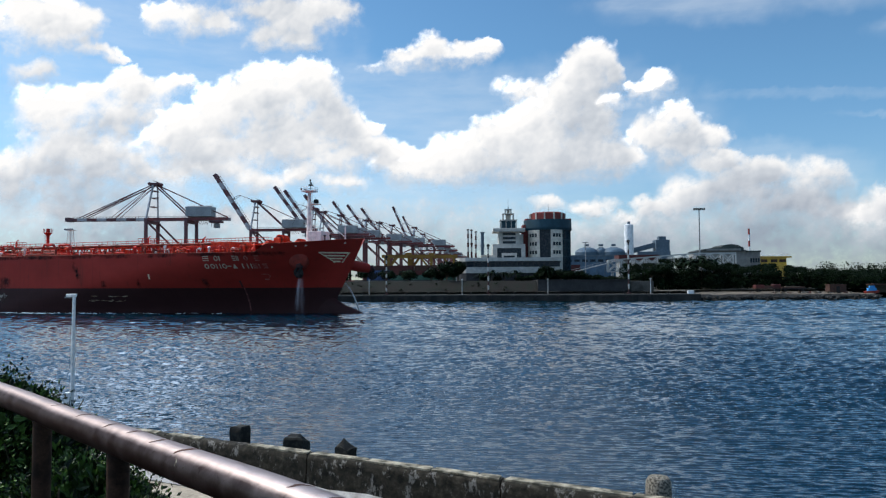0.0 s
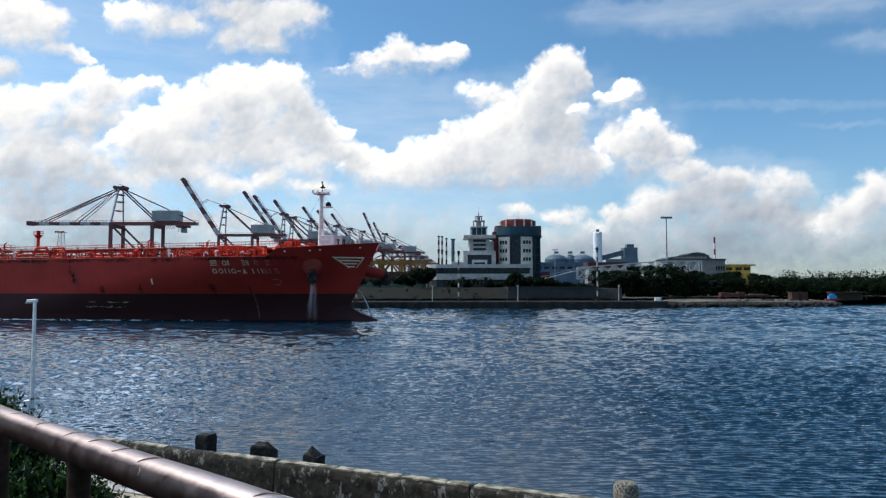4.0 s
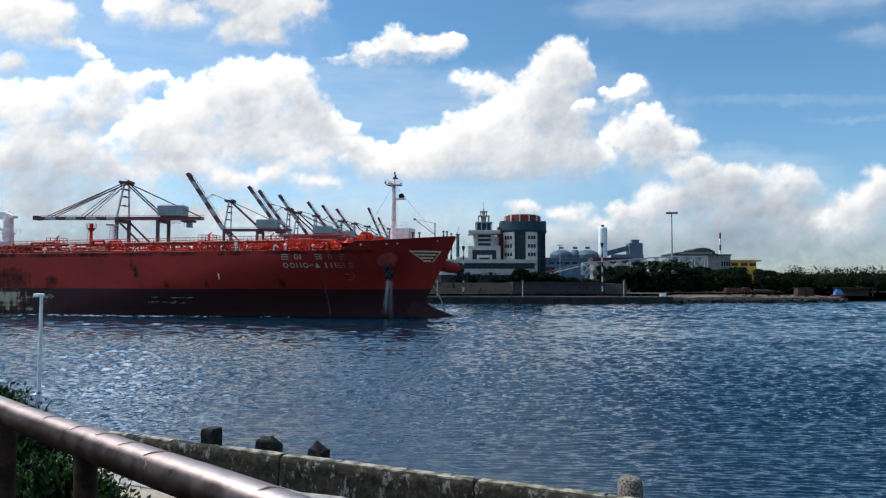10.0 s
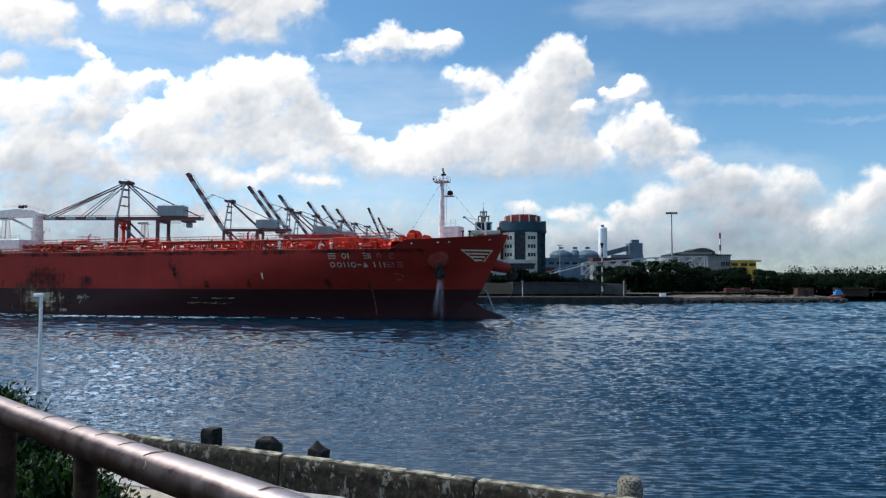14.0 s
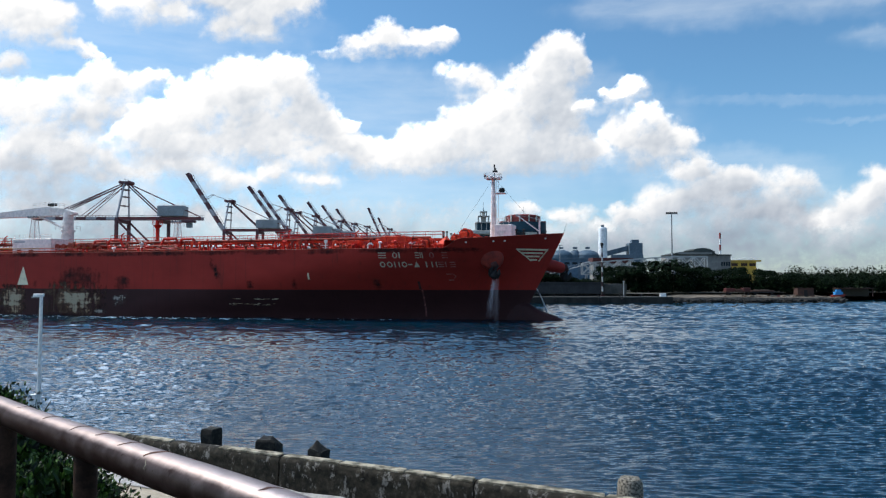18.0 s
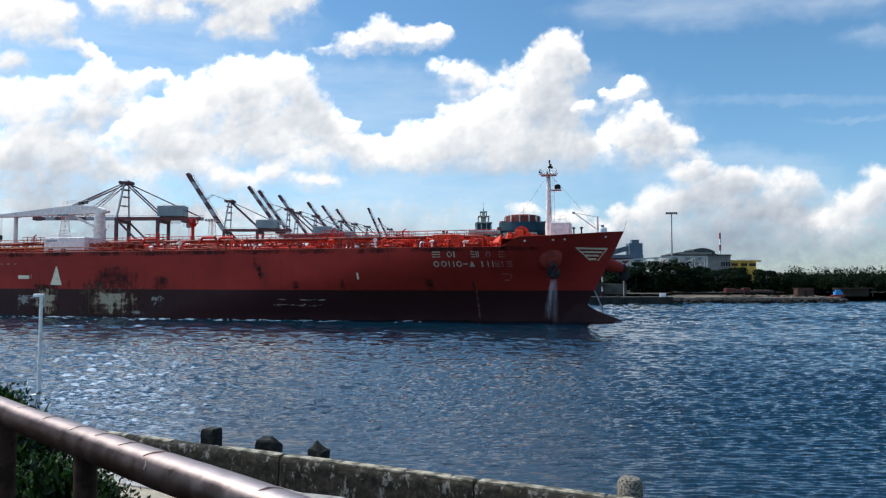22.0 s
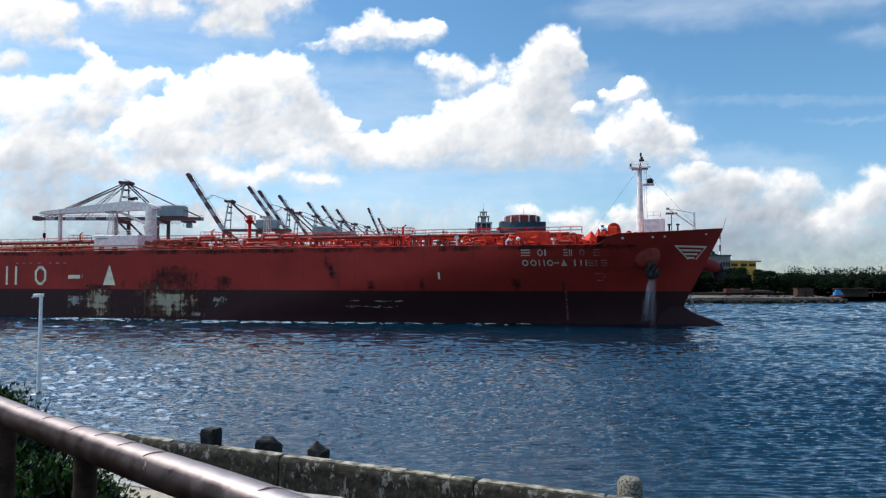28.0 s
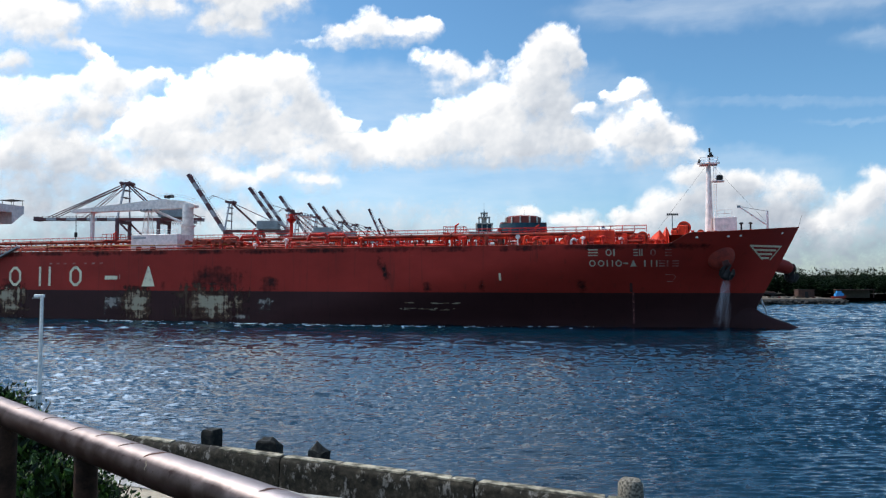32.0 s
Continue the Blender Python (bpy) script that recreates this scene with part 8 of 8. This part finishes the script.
def stone_posts():
    """Old mooring posts behind the wall, each broken in its own way."""
    def block(at, w, d, h, turn, chip, label, mat):
        f = Form()
        base = [(-w, -d), (w, -d), (w, d), (-w, d)]
        vs, levels = [], 5
        ring = []
        for a in range(16):
            q = a / 16 * 4
            i = int(q)
            t = q - i
            p0, p1 = base[i], base[(i + 1) % 4]
            ring.append((p0[0] + (p1[0] - p0[0]) * t, p0[1] + (p1[1] - p0[1]) * t))
        for k in range(levels + 1):
            z = h * (0, 0.5, 0.75, 0.90, 0.968, 1.0)[k]
            s = (1, 1, 1, 1, 0.985, 0.88 if chip < 0.19 else 0.8)[k]
            for x, y in ring:
                j = 1 + 0.09 * noise.noise(Vector((x * 11 + at[0], y * 11, z * 9)))
                zz = z + 0.012 * (k > 4) * noise.noise(Vector((x * 9, y * 9, at[0])))
                if k > 2:
                    fall = max(0, x / w) * max(0.0, 0.6 + 0.6 * y / d) if chip < 0.19 else math.hypot(x / w + 0.4, y / d) * 0.5
                    zz -= chip * fall * (0.35, 0.8, 1)[k - 3]
                vs.append((x * s * j, y * s * j, zz))
        fs = [(k * 16 + a, k * 16 + (a + 1) % 16, (k + 1) * 16 + (a + 1) % 16, (k + 1) * 16 + a) for k in range(levels) for a in range(16)]
        rim = levels * 16
        vs.append((-0.4 * w if chip >= 0.19 else 0, 0, h + 0.01 if chip >= 0.19 else sum(v[2] for v in vs[rim:]) / 16))
        fs += [(rim + a, rim + (a + 1) % 16, rim + 16) for a in range(16)]
        ob = part("stone_post", f.add(vs, fs), mat, None)
        ob.matrix_world = pose(at[0], at[1], at[2], 0, 0, turn)
        return tagged(ob, label, "stone post", "posts outside the sea wall")
    block((-4.14, 12.6, 3.36), 0.125, 0.13, 1.0, -24, 0.0, "square weathered stone post with a mossy top", POST_STONE)
    block((-2.95, 11.95, 3.36), 0.175, 0.17, 0.97, -8, 0.10, "squat weathered stone post with a chipped corner", POST_STONE)
    block((-2.04, 11.62, 3.36), 0.125, 0.13, 1.0, -30, 0.20, "broken stone post with a pointed top", POST_STONE)
    f = Form()
    prof = [(0.185, 0.0), (0.18, 0.5), (0.172, 0.9), (0.165, 1.06), (0.13, 1.12), (0.06, 1.14)]
    n = 20
    vs = [(r * math.cos(6.2832 * j / n) * (1 + 0.03 * noise.noise(Vector((j, z * 9, 2)))), r * math.sin(6.2832 * j / n), z + 0.015 * noise.noise(Vector((j * 0.7, z, 4)))) for r, z in prof for j in range(n)]
    fs = [(i * n + j, i * n + (j + 1) % n, (i + 1) * n + (j + 1) % n, (i + 1) * n + j) for i in range(len(prof) - 1) for j in range(n)] + [tuple(range((len(prof) - 1) * n, len(prof) * n))]
    ob = part("round_post", f.add(vs, fs), PEBBLE, None, "", True)
    ob.matrix_world = pose(2.52, 9.49, 3.23)
    tagged(ob, "round pebble-faced concrete post", "stone post", "posts outside the sea wall")


def lamp_pole():
    p = thing("lamp_pole", (-9.22, 16.0, 3.36), "slim white lamp pole with a short arm", "lamp pole")
    part("pole", Form().tube((0, 0, 0), (0, 0, 3.3), 0.042, 0.037, 14), POLE_WHITE, p, "", True)
    part("arm", Form().box(-0.17, 0.05, -0.05, 0.05, 3.27, 3.34, 0.012), POLE_WHITE, p)
    part("lamp", Form().box(-0.2, -0.06, -0.045, 0.045, 3.24, 3.27), STEEL, p)
    part("junction_box", Form().box(-0.13, 0.0, -0.12, 0.05, 0.80, 1.06, 0.01), POLE_WHITE, p)
    for z in (0.84, 1.06):
        part("strap", Form().tube((0, 0, z), (0, 0, z + 0.04), 0.06, n=14), STEEL, p)


def pipe_rail():
    rail = thing("pipe_railing", (0, 0, 5.5), "brown pitted pipe railing with a highlight painted on top", "railing")
    a, b = Vector((-3.292, 4.498, 0.838)), Vector((0.697, 0.859, 0.888))
    d = (b - a).normalized()
    side, up = d.cross(Vector((0, 0, 1))).normalized(), Vector((0, 0, 1))
    f = Form()
    n, m, R = 900, 48, 0.062
    vs = []
    notch = [1.81, 2.18, 2.51, 2.72, 2.95, 3.17, 3.82, 3.99]
    for i in range(n + 1):
        t = (b - a).length * i / n
        sag = 0.004 * math.sin(t * 2.1) + 0.0012 * math.sin(t * 5.3 + 1)
        c = a + d * t + up * sag
        for j in range(m):
            q = 2 * math.pi * j / m
            dent = 0.0
            for k in notch:     # torn nicks from the far upper edge towards the near side
                w = t - k - 0.067 * (q - 1.3)
                if -0.03 < w < 0.006:
                    dent += 1 + w / 0.03 if w < 0 else 1 - w / 0.006
            r = R - 0.0025 * dent * max(0.0, math.cos(min(abs(q - 1.75) * 1.6, 1.57))) + 0.0005 * noise.noise(Vector((t * 14, math.cos(q) * 2, math.sin(q) * 2)))
            vs.append(c + side * (r * math.cos(q)) + up * (r * math.sin(q)))
    fs = [(i * m + j, i * m + (j + 1) % m, (i + 1) * m + (j + 1) % m, (i + 1) * m + j) for i in range(n) for j in range(m)]
    fs = [q[::-1] for q in fs] + [tuple(range(m)), tuple(n * m + j for j in range(m - 1, -1, -1))]
    part("top_pipe", f.add(vs, fs), PIPE, rail, "brown metal pipe with a highlight painted along its top", True)

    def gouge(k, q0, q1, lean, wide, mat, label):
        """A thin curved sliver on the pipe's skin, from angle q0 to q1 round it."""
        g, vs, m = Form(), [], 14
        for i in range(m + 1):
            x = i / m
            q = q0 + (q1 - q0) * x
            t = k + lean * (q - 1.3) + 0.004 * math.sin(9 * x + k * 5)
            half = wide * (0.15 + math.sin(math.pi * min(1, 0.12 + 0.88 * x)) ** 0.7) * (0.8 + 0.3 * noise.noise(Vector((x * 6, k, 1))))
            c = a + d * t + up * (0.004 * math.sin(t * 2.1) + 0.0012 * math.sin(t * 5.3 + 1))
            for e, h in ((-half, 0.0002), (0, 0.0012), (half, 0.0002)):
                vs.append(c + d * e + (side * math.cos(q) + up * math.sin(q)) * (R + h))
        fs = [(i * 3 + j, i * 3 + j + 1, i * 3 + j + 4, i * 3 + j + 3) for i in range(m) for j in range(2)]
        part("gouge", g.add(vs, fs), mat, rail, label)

    # each nick's shaded wall is painted on as a dark sliver
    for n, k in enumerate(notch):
        gouge(k, 1.95, 1.08 - 0.12 * (n % 3), 0.067, 0.011 + 0.003 * (n % 2), NICK_SHADE, "torn nick, its shade painted dark")
    gouge(3.16, 0.75, 0.25, -0.03, 0.004, COPING, "pale scratch")
    gouge(3.19, 0.72, 0.55, 0.09, 0.003, COPING, "pale scratch")
    for t in (0.594, 1.572, 2.55, 3.53, 4.51):
        p = a + d * t
        f = Form().tube((p.x, p.y, 0), (p.x, p.y, p.z - 0.02), 0.043, n=24)
        part("post", f, POST_BROWN, rail, "", True)
        part("base_flange", Form().tube((p.x, p.y, 0.0), (p.x, p.y, 0.014), 0.10, n=18), POST_BROWN, rail)


def bushes():
    for bi, (c, rad, n, h0) in enumerate((((-3.54, 5.1, 5.36), (0.86, 0.6, 1.06), 14000, 4.7), ((-2.50, 4.45, 5.06), (0.68, 0.5, 0.92), 9000, 4.5),
                                          ((-2.02, 4.2, 4.94), (0.42, 0.42, 0.84), 6000, 4.4), ((-3.1, 3.9, 4.95), (0.75, 0.55, 0.85), 4000, 4.5),
                                          ((-3.0, 5.0, 5.2), (0.40, 0.5, 0.92), 5000, 4.6))):
        rng = random.Random(44 + bi)
        b = thing("bush", (c[0], c[1], h0), "dense glossy green bush below the railing", "bush", "bushes on the bank")
        st = Form()
        for k in range(16):
            a = rng.uniform(0, 6.283)
            tip = Vector((math.cos(a) * rad[0] * 0.75, math.sin(a) * rad[1] * 0.75, c[2] - h0 + rad[2] * rng.uniform(0.1, 0.8)))
            mid = tip * 0.5 + Vector((rng.uniform(-0.08, 0.08), rng.uniform(-0.08, 0.08), 0.1))
            st.tube((0, 0, -0.9), mid, 0.014, 0.009, 5).tube(mid, tip, 0.009, 0.004, 5)
        part("stems", st, BARK, b)
        f = Form()
        tufts = []
        for k in range(n // 40):
            d = Vector((rng.gauss(0, 1), rng.gauss(0, 1), rng.gauss(0.3, 1))).normalized()
            r = (0.6 + 0.36 * rng.random() ** 0.5) * (0.88 + 0.3 * noise.noise(d * 2.6 + Vector((bi * 7, 0, 0))))
            tufts.append((d, Vector((d.x * rad[0] * r, d.y * rad[1] * r, c[2] - h0 + d.z * rad[2] * r)), rng.uniform(0.035, 0.075)))
        for k in range(int(n * 3.2)):
            d, centre, size = tufts[k % len(tufts)]
            p = centre + Vector((rng.gauss(0, size), rng.gauss(0, size), rng.gauss(0, size)))
            inner = k % 3 == 0
            if inner:      # larger shaded leaves inside the bush
                d = Vector((rng.gauss(0, 1), rng.gauss(0, 1), rng.gauss(0, 1))).normalized()
                r = 0.86 * rng.random() ** 0.4
                p = Vector((d.x * rad[0] * r, d.y * rad[1] * r, c[2] - h0 + d.z * rad[2] * r))
            s = rng.uniform(0.036, 0.06) if inner else rng.uniform(0.011, 0.021)
            g = (d * 0.7 + Vector((rng.gauss(0, 0.6), rng.gauss(0, 0.6), rng.gauss(0.25, 0.5)))).normalized()
            w = g.cross(Vector((rng.gauss(0, 1), rng.gauss(0, 1), rng.gauss(0, 1)))).normalized()
            u = w.cross(g)
            q = 0.58
            f.add([p - g * s, p - g * 0.2 * s + w * q * s + u * 0.16 * s, p + g * 0.55 * s + w * 0.36 * s + u * 0.12 * s, p + g * 1.1 * s - u * 0.1 * s,
                   p + g * 0.55 * s - w * 0.36 * s + u * 0.12 * s, p - g * 0.2 * s - w * q * s + u * 0.16 * s], [(0, 1, 2, 3), (0, 3, 4, 5)])
        part("leaves", f, LEAF_NEAR, b)


near_ground()
sea_wall()
stone_posts()
lamp_pole()
pipe_rail()
bushes()


# ---------------------------------------------------------------- what moves
def motions():
    rows = []
    for t in range(0, 33, 2):
        d = t - 19.0
        rows.append((float(t), pose(25.617 + 2.5137 * d - 0.0011 * d * d, 130.313 - 1.2425 * d - 0.0057 * d * d,
                                    0.03 * math.sin(t * 0.55), 0.05 * math.sin(t * 0.4), 0, -16.525)))
    walk(TANKER, rows)
    walk(WATER, [(0.0, pose(2.0, 4.5, -0.5)), (32.0, pose(-2.0, -4.5, -0.5))])
    # slow drift of the cloud banks round the eye: degrees to the left, degrees up
    drift = {"west_high": (-0.3, 0.1), "west_mid": (-0.2, 0.3), "grey_hollow": (-0.2, 0.3), "west_tower": (0.0, 0.35), "west_low": (0.1, 0.2), "top": (1.6, 0.7),
             "small": (2.3, 1.4), "middle": (0.9, 1.2), "middle_side": (0.0, -0.2), "wisps": (3.7, 1.9), "east_mid": (0.35, 0.4), "east_low": (-0.2, -0.45),
             "east_edge": (0.2, 0.1)}
    for key, (left, rise) in drift.items():
        walk(BANKS[key], [(0.0, pose(*EYE, -rise * 8 / 24, 0, -left * 8 / 24)), (8.0, pose(*EYE)), (32.0, pose(*EYE, rise, 0, left))])


motions()
